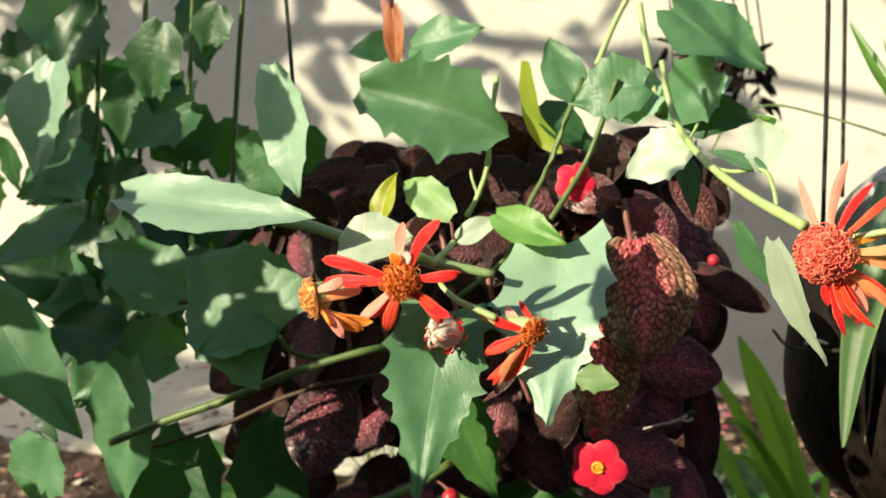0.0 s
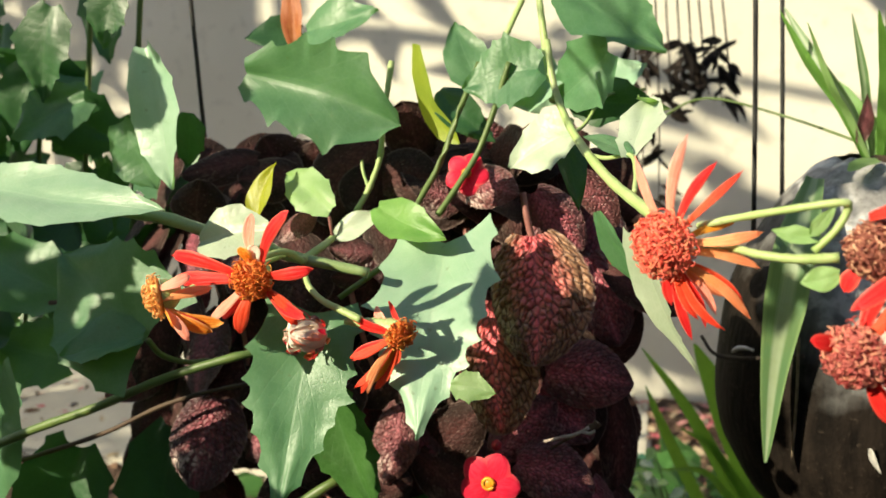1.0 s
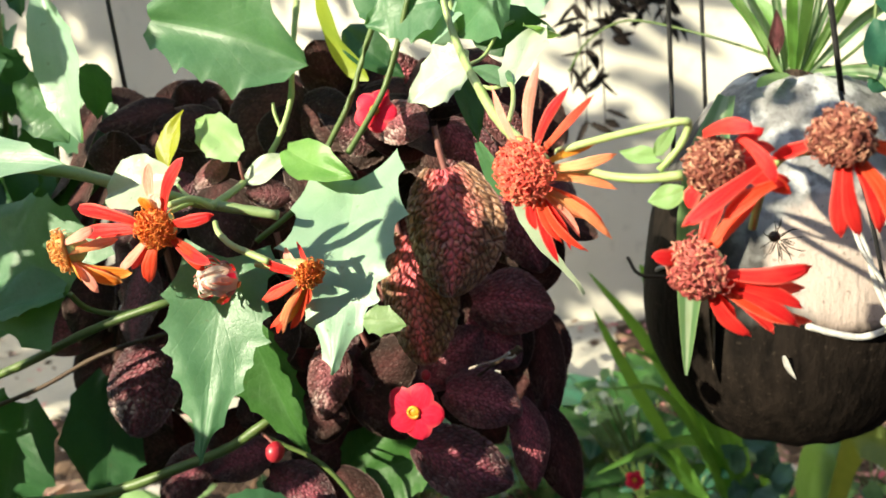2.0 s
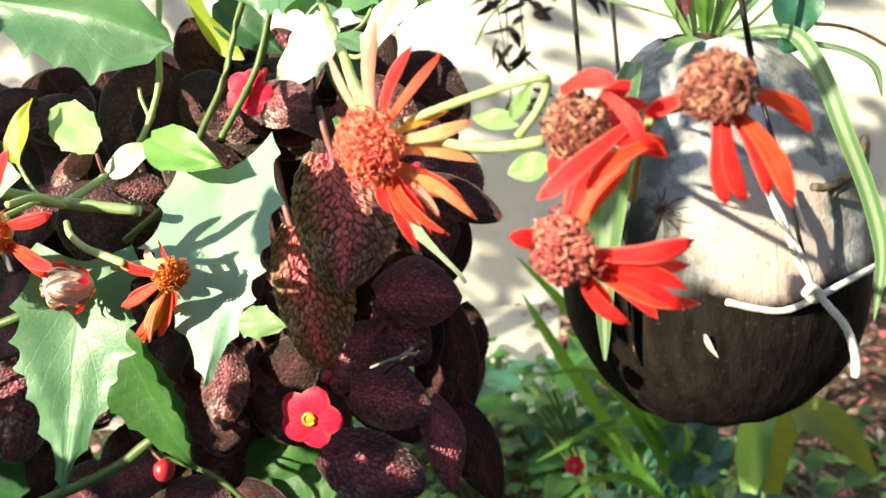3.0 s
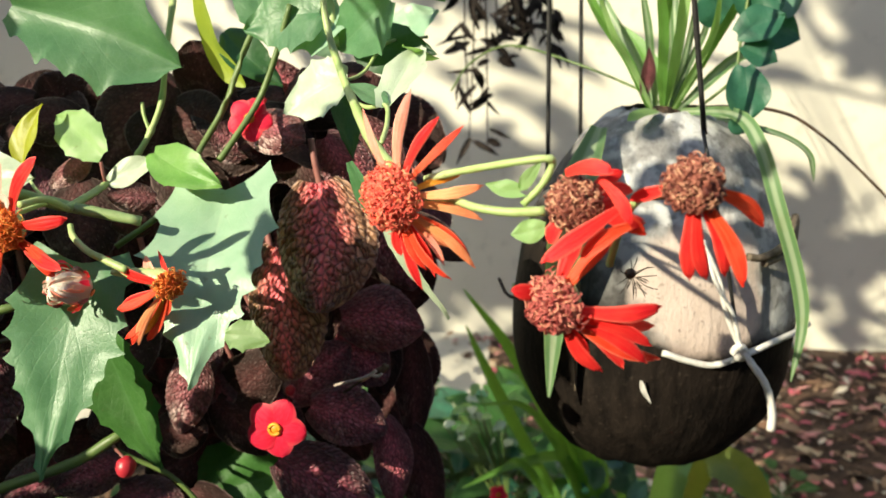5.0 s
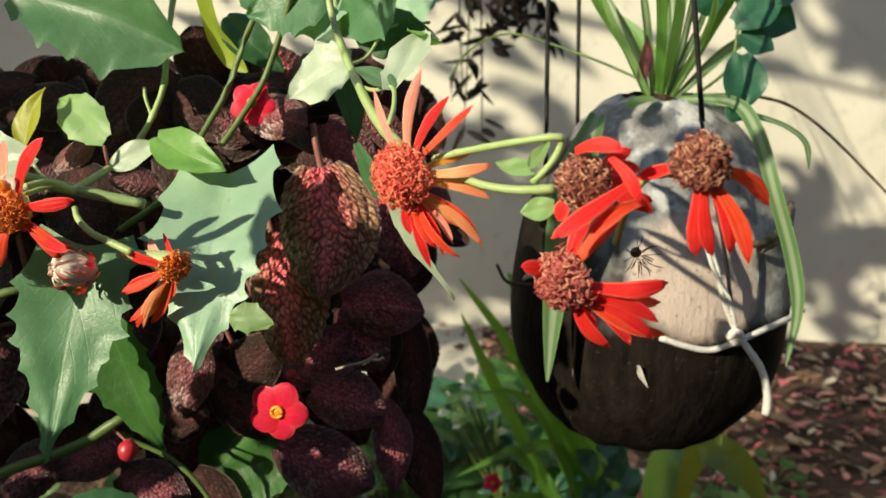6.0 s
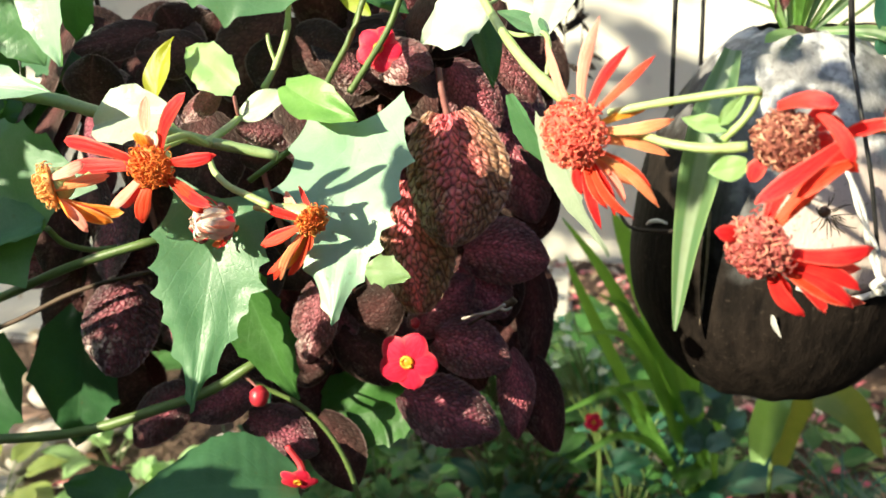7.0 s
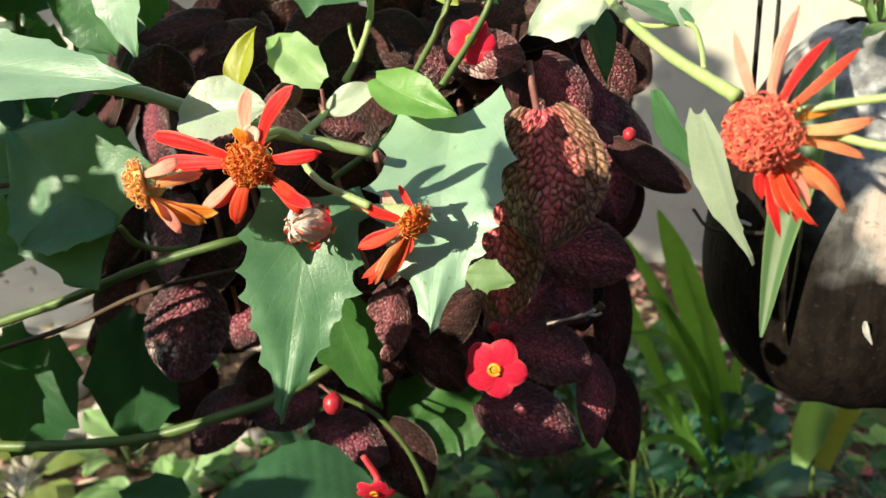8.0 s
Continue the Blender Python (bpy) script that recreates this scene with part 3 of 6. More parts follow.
# ---- setting ----
def box(name, lo, hi, material, label, kind="structure"):
    bm = bmesh.new()
    bmesh.ops.create_cube(bm, size=1.0)
    for vtx in bm.verts:
        vtx.co = Vector([lo[i] + (vtx.co[i] + 0.5) * (hi[i] - lo[i]) for i in range(3)])
    bmesh.ops.bevel(bm, geom=bm.edges[:], offset=0.008, segments=2, affect="EDGES")
    me = bpy.data.meshes.new(name)
    bm.to_mesh(me)
    bm.free()
    me.materials.append(material)
    return tagged(new(name, me), label, name.split("_")[0], kind=kind)


def ground_height(x, y):
    near = max(0.0, 1 - (abs(x) + abs(y - 1.2)) / 5)
    return near * (0.018 * noise.noise((x * 3.1, y * 3.1, 0.2)) + 0.007 * noise.noise((x * 13, y * 13, 1.7)))


def build_ground():
    """One sheet to the horizon, finely divided where the garden bed lies."""
    line = sorted({round(-2.0 + 0.05 * i, 3) for i in range(81)} | {s * d for s in (-1, 1) for d in (2.5, 3.5, 6, 12, 40, 150, 600)})
    rows = [y + 1.2 for y in line]
    verts = [(x, y, ground_height(x, y)) for y in rows for x in line]
    n = len(line)
    faces = [(i * n + j, i * n + j + 1, (i + 1) * n + j + 1, (i + 1) * n + j) for i in range(n - 1) for j in range(n - 1)]
    ob = mesh_part("ground", verts, faces, SOIL)
    return tagged(ob, "brown garden soil of a shaded flower bed", "ground", kind="structure")


build_ground()
# Unseen dark walls, added to block low sky light and shade the bed
BLOCKER = simple("dark_blocker_wall", (0.10, 0.10, 0.07), (0.06, 0.07, 0.045), 0.9, 5.0, 0.5, 0.2, 0.01)
box("wall_front", (-2.8, -1.9, -0.2), (3.2, -1.7, 1.80), BLOCKER, "unseen dark wall added to cut low sky light")
box("wall_front_low", (-5.0, -1.9, -0.2), (-2.802, -1.7, 1.50), BLOCKER, "lower stretch of the added unseen wall, letting sun onto the bed")
box("wall_right", (3.2, -1.9, -0.2), (3.4, 1.92, 2.4), BLOCKER, "unseen dark side wall added to cut sky light")
box("wall_back", (-3.2, 1.72, -0.2), (3.2, 1.92, 2.4), WALL, "cream painted garden wall with dappled sunlight")

CEMENT = simple("pale_cement", (0.60, 0.56, 0.47), (0.48, 0.45, 0.38), 0.85, 9.0, 0.4, 0.2, 0.003)
box("pavement", (-3.2, 1.24, -0.1), (0.11, 1.718, 0.012), CEMENT, "pale cement strip along the foot of the wall")


def overhanging_tree():
    """The tree whose leaves dapple the wall and the bed: trunk, limbs and a crown of many separate leaves with gaps."""
    tree = holder("garden_tree", (-3.0, -0.6, 0), "leafy garden tree overhanging the flower bed", "tree")
    stem(tree, [(-3.0, -0.6, -0.05), (-2.95, -0.5, 0.9), (-2.7, -0.2, 1.8), (-2.2, 0.2, 2.3)], 0.12, 0.06, STEM_BROWN, "trunk")
    rnd = random.Random(33)
    for k in range(0, 7, 3):
        stem(tree, [(-2.75 + 0.05 * k, -0.25, 1.75), (-2.2, -0.2 + 0.12 * k, 1.8), (-1.4, -0.4 + 0.2 * k, 1.7), (-0.5, -0.4 + 0.2 * k, 1.5)], 0.026, 0.004, STEM_BROWN, "limb")
    verts, faces = [], []
    clumps = []
    for k in range(64):
        c = Vector((rnd.uniform(-2.7, -0.3), rnd.uniform(-0.5, 0.95), rnd.uniform(1.25, 1.95)))
        on_wall = c + SUN_TRAVEL * ((1.72 - c.y) / SUN_TRAVEL.y)
        on_vine = c + SUN_TRAVEL * ((0.33 - c.y) / SUN_TRAVEL.y)
        thin = -0.6 < on_wall.x < -0.3 or (0.0 < on_wall.x < 0.95 and 0.40 < on_wall.z < 0.95)
        if thin and rnd.random() < 0.7 or -0.28 < on_vine.x < 0.42 and 0.28 < on_vine.z < 0.88:
            continue
        clumps.append(c)
    # denser boughs, by where their shade falls
    for x, y, z, wide, high, count in ((0.10, 1.72, 0.18, 0.08, 0.08, 14), (0.26, 1.72, 0.29, 0.09, 0.06, 11), (0.80, 1.72, 0.22, 0.10, 0.05, 4), (-0.95, 1.72, 0.62, 0.16, 0.09, 9), (0.0, 0.88, 0.12, 0.09, 0.05, 9), (-1.1, 1.60, 0.0, 0.10, 0.03, 6), (-0.93, 1.41, 0.02, 0.10, 0.03, 9), (-1.02, 1.72, 0.10, 0.12, 0.05, 6), (0.85, 1.72, 0.64, 0.08, 0.05, 7)):
        for k in range(count):
            clumps.append(Vector((x + rnd.gauss(0, wide), y, z + rnd.gauss(0, high))) - SUN_TRAVEL * rnd.uniform(2.6, 3.2))
    for c in clumps:
        for m in range(11):
            p = c + Vector((rnd.gauss(0, 0.075), rnd.gauss(0, 0.075), rnd.gauss(0, 0.05)))
            d = Vector((rnd.uniform(-1, 1), rnd.uniform(-1, 1), rnd.uniform(-0.7, 0.2))).normalized()
            q = d.cross(Vector((rnd.uniform(-1, 1), rnd.uniform(-1, 1), rnd.uniform(-1, 1)))).normalized()
            s = rnd.uniform(0.09, 0.17)
            n0 = len(verts)
            verts += [p, p + d * s * 0.35 - q * s * 0.22, p + d * s * 0.4 + Vector((0, 0, -0.01)), p + d * s * 0.35 + q * s * 0.22, p + d * s]
            faces += [(n0, n0 + 1, n0 + 2), (n0, n0 + 2, n0 + 3), (n0 + 1, n0 + 4, n0 + 2), (n0 + 2, n0 + 4, n0 + 3)]
    crown = mesh_part("crown", verts, faces, COVER, tree, "crown of green leaves", [(0.3, 0.2)] * len(verts))
    crown["kind"] = "stuff"


overhanging_tree()


# ---- flowering shoot with three open heads and a spent bud ----
shoot = holder("flame_vine_shoot", (0.0192, 0.3200, 0.5772), "flame vine shoot with orange daisy-like heads and toothed green leaves", "vine", group='flame vine shoots')
stem(shoot, [(-0.0962, 0.3000, 0.6068), (-0.0727, 0.3020, 0.6027), (-0.0541, 0.3050, 0.5989), (-0.0387, 0.3080, 0.5935), (-0.0114, 0.3120, 0.5851), (0.0062, 0.3140, 0.5811), (0.0201, 0.3150, 0.5783)], 0.0028, 0.0018, STEM_MID)
stem(shoot, [(0.0002, 0.3350, 0.5630), (0.0175, 0.3450, 0.5760), (0.0217, 0.3500, 0.5840), (0.0265, 0.3600, 0.5975), (0.0341, 0.3680, 0.6128), (0.0416, 0.3720, 0.6330), (0.0490, 0.3800, 0.6532)], 0.0012, 0.0013, STEM)
stem(shoot, [(0.0384, 0.3470, 0.5948), (0.0446, 0.3520, 0.6046), (0.0525, 0.3580, 0.6183), (0.0592, 0.3600, 0.6353), (0.0651, 0.3600, 0.6527)], 0.0013, 0.0012, STEM)
stem(shoot, [(-0.0033, 0.3100, 0.5833), (-0.0025, 0.3180, 0.5845), (-0.0010, 0.3250, 0.5861), (-0.0002, 0.3340, 0.5878)], 0.0016, 0.0013, STEM_PALE)
stem(shoot, [(-0.0002, 0.3050, 0.5786), (0.0033, 0.3000, 0.5760), (0.0096, 0.2960, 0.5724), (0.0175, 0.2930, 0.5701), (0.0254, 0.2910, 0.5675)], 0.001, 0.0014, STEM_PALE)
stem(shoot, [(-0.0083, 0.2900, 0.5888), (-0.0052, 0.3000, 0.5885), (-0.0033, 0.3100, 0.5833)], 0.0012, 0.0012, STEM_PALE)
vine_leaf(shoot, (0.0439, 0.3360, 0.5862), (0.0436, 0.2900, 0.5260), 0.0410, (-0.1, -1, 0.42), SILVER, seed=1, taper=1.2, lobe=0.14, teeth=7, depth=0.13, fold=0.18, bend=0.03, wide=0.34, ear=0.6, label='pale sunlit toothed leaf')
vine_leaf(shoot, (0.0009, 0.3080, 0.5642), (-0.0037, 0.2745, 0.4975), 0.0358, (0.12, -1, 0.28), GREEN, seed=2, taper=1.35, lobe=0.08, teeth=7, depth=0.14, fold=0.12, ear=0.6, bend=0.04, wide=0.27)
vine_leaf(shoot, (-0.0027, 0.3250, 0.5311), (0.0200, 0.3160, 0.4805), 0.0285, (-0.2, -0.95, 0.2), COVER, seed=3, lobe=0.03, teeth=6, depth=0.09, fold=0.25)
vine_leaf(shoot, (-0.0324, 0.3330, 0.5946), (-0.0261, 0.3410, 0.6162), 0.0126, (-0.35, -0.9, 0.2), YELLOW, seed=4, teeth=0, lobe=0.0, fold=0.35, label='small yellow leaf')
vine_leaf(shoot, (-0.0009, 0.3340, 0.5981), (-0.0262, 0.3500, 0.6108), 0.0165, (-0.15, -0.9, 0.5), YOUNG, seed=5, teeth=4, depth=0.07, lobe=0.05, wide=0.5)
vine_leaf(shoot, (-0.0002, 0.3340, 0.5878), (0.0195, 0.3380, 0.5964), 0.0108, (-0.15, -0.9, 0.4), PALE, seed=6, teeth=0, lobe=0.0, wide=0.4)
vine_leaf(shoot, (0.0170, 0.3380, 0.5990), (0.0480, 0.3220, 0.5900), 0.0165, (-0.25, -0.7, 0.7), FRESH, seed=7, teeth=3, depth=0.05, lobe=0.06, wide=0.42, bend=0.16)
vine_leaf(shoot, (-0.0399, 0.3020, 0.5910), (-0.0082, 0.3000, 0.5960), 0.0213, (-0.3, -0.85, 0.6), PALE, seed=8, teeth=3, depth=0.06, lobe=0.0, wide=0.45)
vine_leaf(shoot, (0.0540, 0.3000, 0.5430), (0.0700, 0.2990, 0.5410), 0.0100, (-0.4, -0.8, 0.5), YOUNG, seed=9, teeth=3, depth=0.12, lobe=0.0, wide=0.4)
stem(shoot, [(-0.0322, 0.3330, 0.5946), (-0.0238, 0.3250, 0.5878), (-0.0103, 0.3100, 0.5862)], 0.0006, 0.0007, STEM_PALE)
stem(shoot, [(-0.0009, 0.3320, 0.5961), (-0.0005, 0.3320, 0.5919), (-0.0004, 0.3330, 0.5880)], 0.0006, 0.0007, STEM_PINK)
flower_head(shoot, (-0.0066, 0.2770, 0.5841), (-0.05, -0.999, -0.02), 0.0070, FLORET_RING, [((0.0165, 0.2758, 0.5881), PETAL_RED), ((0.0120, 0.2763, 0.5714), PETAL_RED), ((0.0085, 0.2775, 0.5686), PETAL), ((-0.0130, 0.2776, 0.5648), PETAL), ((-0.0236, 0.2775, 0.5690), PETAL_PALE), ((-0.0205, 0.2800, 0.5690), PETAL_RED), ((-0.0405, 0.2850, 0.5807), PETAL_RED), ((-0.0400, 0.2850, 0.5897), PETAL_RED), ((-0.0045, 0.2763, 0.6062), PETAL_PALE), ((0.0108, 0.2720, 0.6080), PETAL_RED), ((-0.0085, 0.2740, 0.5955), PETAL_GOLD), ((-0.0030, 0.2740, 0.5960), PETAL_CREAM)], count=230, length=0.0044, seed=1, label='orange-red open daisy-like head', width=0.0052, cup=STEM_PALE)
flower_head(shoot, (-0.0385, 0.2720, 0.5783), (-0.858, -0.504, -0.101), 0.0066, FLORET_GOLD, [((-0.0172, 0.2760, 0.5688), PETAL_GOLD), ((-0.0258, 0.2680, 0.5644), PETAL_PALE), ((-0.0205, 0.2740, 0.5660), PETAL_GOLD), ((-0.0222, 0.2760, 0.5668), PETAL_RED), ((-0.0300, 0.2660, 0.5690), PETAL_GOLD), ((-0.0216, 0.2780, 0.5800), PETAL_AMBER), ((-0.0255, 0.2720, 0.5855), PETAL_PALE)], count=190, length=0.0046, seed=2, label='golden-orange head turned sideways', width=0.0044, cup=STEM_PALE)
stem(shoot, [(-0.0325, 0.2760, 0.5788), (-0.0244, 0.2850, 0.5822), (-0.0139, 0.2920, 0.5845), (-0.0079, 0.3050, 0.5863)], 0.0009, 0.0009, STEM_PALE)
flower_head(shoot, (0.0387, 0.2930, 0.5628), (0.549, -0.798, -0.249), 0.0050, FLORET_RING, [((0.0147, 0.2990, 0.5701), PETAL_RED), ((0.0178, 0.2950, 0.5690), PETAL_RED), ((0.0206, 0.2910, 0.5537), PETAL), ((0.0203, 0.2950, 0.5415), PETAL), ((0.0222, 0.2960, 0.5392), PETAL), ((0.0244, 0.2970, 0.5388), PETAL_AMBER), ((0.0266, 0.2985, 0.5398), PETAL), ((0.0230, 0.2990, 0.5410), PETAL_GOLD), ((0.0192, 0.2960, 0.5510), PETAL_RED), ((0.0345, 0.2960, 0.5500), PETAL), ((0.0321, 0.3010, 0.5715), PETAL_RED), ((0.0273, 0.3010, 0.5698), PETAL_PALE)], count=200, length=0.0034, seed=3, label='orange head facing sideways with drooping petals', width=0.0034, cup=STEM_PALE)
SPENT_AT, SPENT_AXIS = Vector((0.0058, 0.2890, 0.5613)), Vector((-0.25, -0.85, 0.15)).normalized()
spent = dome(shoot, SPENT_AT - SPENT_AXIS * 0.002, SPENT_AXIS, 0.0058, 0.0058, PETAL_CREAM, "seed_bud", "closing cream bud with deep red bracts")
bud_rnd = random.Random(9)
bud_u = SPENT_AXIS.cross(Vector((0.2, 0.3, 0.9))).normalized()
for k in range(46):
    ring, g = k % 2, 2 * math.pi * k / 46 + bud_rnd.uniform(-0.12, 0.12)
    out = bud_u * math.cos(g) + SPENT_AXIS.cross(bud_u) * math.sin(g)
    foot = SPENT_AT + out * (0.0056 - 0.0016 * ring) - SPENT_AXIS * (0.0020 - 0.0030 * ring)
    tip = SPENT_AT + out * bud_rnd.uniform(-0.0010, 0.0032) + SPENT_AXIS * bud_rnd.uniform(0.0044, 0.0084) + Vector((-0.0008, 0, 0.0012))
    petal(spent, foot, tip, 0.0016, out + SPENT_AXIS * 0.6, (PETAL_CREAM, PETAL_CREAM, PETAL_CREAM, PETAL_CREAM, PETAL_PALE)[k % 5], bud_rnd.uniform(0.08, 0.34), k, 0.4, "dried_floret")
for k in range(16):
    g = 2 * math.pi * k / 16 + bud_rnd.uniform(-0.12, 0.12)
    out = bud_u * math.cos(g) + SPENT_AXIS.cross(bud_u) * math.sin(g)
    foot = SPENT_AT + out * 0.0050 - SPENT_AXIS * 0.0042
    tip = SPENT_AT + out * bud_rnd.uniform(0.0066, 0.0086) + SPENT_AXIS * bud_rnd.uniform(-0.0004, 0.0038)
    petal(spent, foot, tip, 0.0024, out, (PETAL_WILTED, ROSE, PETAL_RED, ROSY)[k % 4], 0.22, k, 0.6, "bract")
stem(shoot, [(0.0180, 0.2952, 0.5655), (0.0290, 0.2955, 0.5645), (0.0372, 0.2945, 0.5634)], 0.0010, 0.0042, STEM_PALE, name="calyx")


# ---- flowering shoot with four older heads ----
cluster = holder("flame_vine_shoot", (0.0955, 0.3200, 0.6242), "flame vine shoot with four red-orange heads, two fading to rust", "vine", group='flame vine shoots')
stem(cluster, [(0.0830, 0.3350, 0.6592), (0.0859, 0.3300, 0.6443), (0.0915, 0.3220, 0.6315), (0.1002, 0.3000, 0.6225), (0.1098, 0.2700, 0.6169), (0.1174, 0.2480, 0.6142), (0.1216, 0.2380, 0.6127)], 0.0012, 0.0017, STEM_PALE)
stem(cluster, [(0.1314, 0.2250, 0.6122), (0.1384, 0.2220, 0.6145), (0.1481, 0.2160, 0.6174), (0.1578, 0.2120, 0.6196), (0.1598, 0.2130, 0.6185), (0.1577, 0.2130, 0.6138), (0.1538, 0.2130, 0.6094)], 0.0009, 0.0008, STEM_PALE)
stem(cluster, [(0.1314, 0.2260, 0.6074), (0.1386, 0.2220, 0.6080), (0.1436, 0.2160, 0.6079), (0.1508, 0.2130, 0.6077), (0.1585, 0.2120, 0.6084)], 0.0008, 0.0011, STEM_PALE)
vine_leaf(cluster, (0.1530, 0.2130, 0.6123), (0.1455, 0.2140, 0.6136), 0.0037, (-0.2, -0.9, 0.4), YOUNG, seed=10, teeth=1, depth=0.1, lobe=0.25, wide=0.3)
vine_leaf(cluster, (0.1532, 0.2130, 0.6128), (0.1575, 0.2120, 0.6191), 0.0031, (0.2, -0.9, 0.4), YOUNG, seed=11, teeth=0, lobe=0.0)
vine_leaf(cluster, (0.1587, 0.2120, 0.6049), (0.1513, 0.2120, 0.6029), 0.0054, (-0.1, -0.9, 0.4), YOUNG, seed=12, teeth=0, lobe=0.05, wide=0.45)
vine_leaf(cluster, (0.1160, 0.2520, 0.6060), (0.1340, 0.2620, 0.5650), 0.0125, (-0.75, -0.6, 0.25), PALE, seed=13, teeth=4, depth=0.09, lobe=0.04, fold=0.3, wide=0.3, taper=1.35)
vine_leaf(cluster, (0.1063, 0.2620, 0.6098), (0.1200, 0.2700, 0.5860), 0.0078, (-0.6, -0.8, 0.1), GREEN, seed=14, teeth=4, depth=0.08, lobe=0.0, fold=0.3, wide=0.45)
flower_head(cluster, (0.1244, 0.2220, 0.6085), (-0.423, -0.906, 0.0), 0.0065, FLORET_FRESH, [((0.1175, 0.2250, 0.6284), PETAL_PALE), ((0.1288, 0.2230, 0.6332), PETAL_PALE), ((0.1351, 0.2225, 0.6271), PETAL_RED), ((0.1408, 0.2230, 0.6251), PETAL), ((0.1454, 0.2230, 0.6116), PETAL_AMBER), ((0.1451, 0.2240, 0.6032), PETAL_AMBER), ((0.1436, 0.2250, 0.5911), PETAL_AMBER), ((0.1382, 0.2240, 0.5886), PETAL), ((0.1340, 0.2250, 0.5886), PETAL_RED), ((0.1311, 0.2240, 0.5857), PETAL_RED), ((0.1282, 0.2250, 0.5901), PETAL_RED), ((0.1263, 0.2230, 0.5943), PETAL_RED), ((0.1399, 0.2260, 0.5957), PETAL_AMBER), ((0.1401, 0.2260, 0.6135), PETAL_GOLD), ((0.1362, 0.2250, 0.5916), PETAL_PALE), ((0.1322, 0.2230, 0.5912), PETAL), ((0.1296, 0.2225, 0.5926), PETAL_PALE), ((0.1420, 0.2245, 0.5948), PETAL)], count=720, length=0.0042, seed=4, curl=0.8, label='bright orange head with long spreading petals', width=0.0025, height=0.6, cup=STEM_PALE, blunt=0.85)
flower_head(cluster, (0.1610, 0.2030, 0.5908), (-0.554, -0.826, -0.101), 0.0056, FLORET_AGED, [((0.1515, 0.1990, 0.5945), PETAL_RED), ((0.1663, 0.2060, 0.6049), PETAL_RED), ((0.1735, 0.2070, 0.6068), PETAL), ((0.1838, 0.2080, 0.5896), PETAL_RED), ((0.1821, 0.2060, 0.5810), PETAL_RED), ((0.1816, 0.2070, 0.5766), PETAL_RED), ((0.1720, 0.2050, 0.5752), PETAL_RED), ((0.1686, 0.2070, 0.5768), PETAL_RED), ((0.1834, 0.2120, 0.5836), PETAL), ((0.1771, 0.2090, 0.5742), PETAL_RED), ((0.1846, 0.2110, 0.5767), PETAL)], count=820, length=0.0043, seed=5, curl=1.15, label='scarlet head with pinkish rust curled florets', width=0.0037, height=0.6, cup=STEM_PALE, blunt=0.75)
flower_head(cluster, (0.1646, 0.2080, 0.6108), (-0.361, -0.927, 0.103), 0.0052, FLORET_BROWN, [((0.1744, 0.2110, 0.6175), PETAL_RED), ((0.1744, 0.2110, 0.6103), PETAL_RED), ((0.1798, 0.2130, 0.6062), PETAL_RED), ((0.1801, 0.2120, 0.6037), PETAL), ((0.1722, 0.2090, 0.6013), PETAL), ((0.1595, 0.2110, 0.6014), PETAL_RED), ((0.1773, 0.2160, 0.6124), PETAL_RED)], count=820, length=0.0036, seed=6, curl=1.15, label='fading red head with dark rust florets', width=0.0036, height=0.6, cup=STEM_PALE, blunt=0.75)
flower_head(cluster, (0.1873, 0.2040, 0.6160), (-0.157, -0.837, 0.523), 0.0053, FLORET_BROWN, [((0.1890, 0.2090, 0.5950), PETAL_RED), ((0.1920, 0.2060, 0.5960), PETAL_RED), ((0.1990, 0.2040, 0.5950), PETAL), ((0.1960, 0.2080, 0.5960), PETAL_RED), ((0.2000, 0.2130, 0.5990), PETAL_RED), ((0.2040, 0.2120, 0.6060), PETAL), ((0.1760, 0.2120, 0.6110), PETAL_RED), ((0.1960, 0.2140, 0.5970), PETAL_RED)], count=860, length=0.0037, seed=7, curl=1.15, label='faded red head with drooping petals', width=0.0034, height=0.7, cup=STEM_PALE, blunt=0.75)
petal(cluster, (0.1722, 0.2000, 0.6116), (0.1574, 0.1940, 0.6016), 0.0037, (-0.3, -1, 0.3), PETAL_RED, 0.12, 1262)
petal(cluster, (0.1751, 0.2010, 0.6083), (0.1652, 0.1970, 0.6021), 0.0034, (-0.3, -1, 0.3), PETAL, 0.12, 1284)
petal(cluster, (0.1690, 0.2030, 0.6170), (0.1751, 0.1990, 0.6088), 0.0031, (-0.3, -1, 0.3), PETAL_RED, 0.12, 1232)
petal(cluster, (0.1622, 0.2060, 0.6177), (0.1715, 0.2000, 0.6192), 0.0034, (-0.3, -1, 0.3), PETAL_RED, 0.12, 1168)
stem(cluster, [(0.1741, 0.2250, 0.5931), (0.1753, 0.2200, 0.6025), (0.1776, 0.2140, 0.6104), (0.1823, 0.2120, 0.6124), (0.1869, 0.2120, 0.6122)], 0.0009, 0.001, STEM_PALE)
dry = dome(cluster, (0.1797, 0.2300, 0.5897), (0.3, -0.8, -0.3), 0.0013, 0.0012, STEM_BROWN, "seed_head", "small dried seed head with dark bristles")
disc_florets(dry, (0.1797, 0.2300, 0.5897), (0.4, -0.8, -0.3), 0.0015, 0.003, 24, 0.0046, DEAD, 12, 0.12, 0.00011, "bristles")

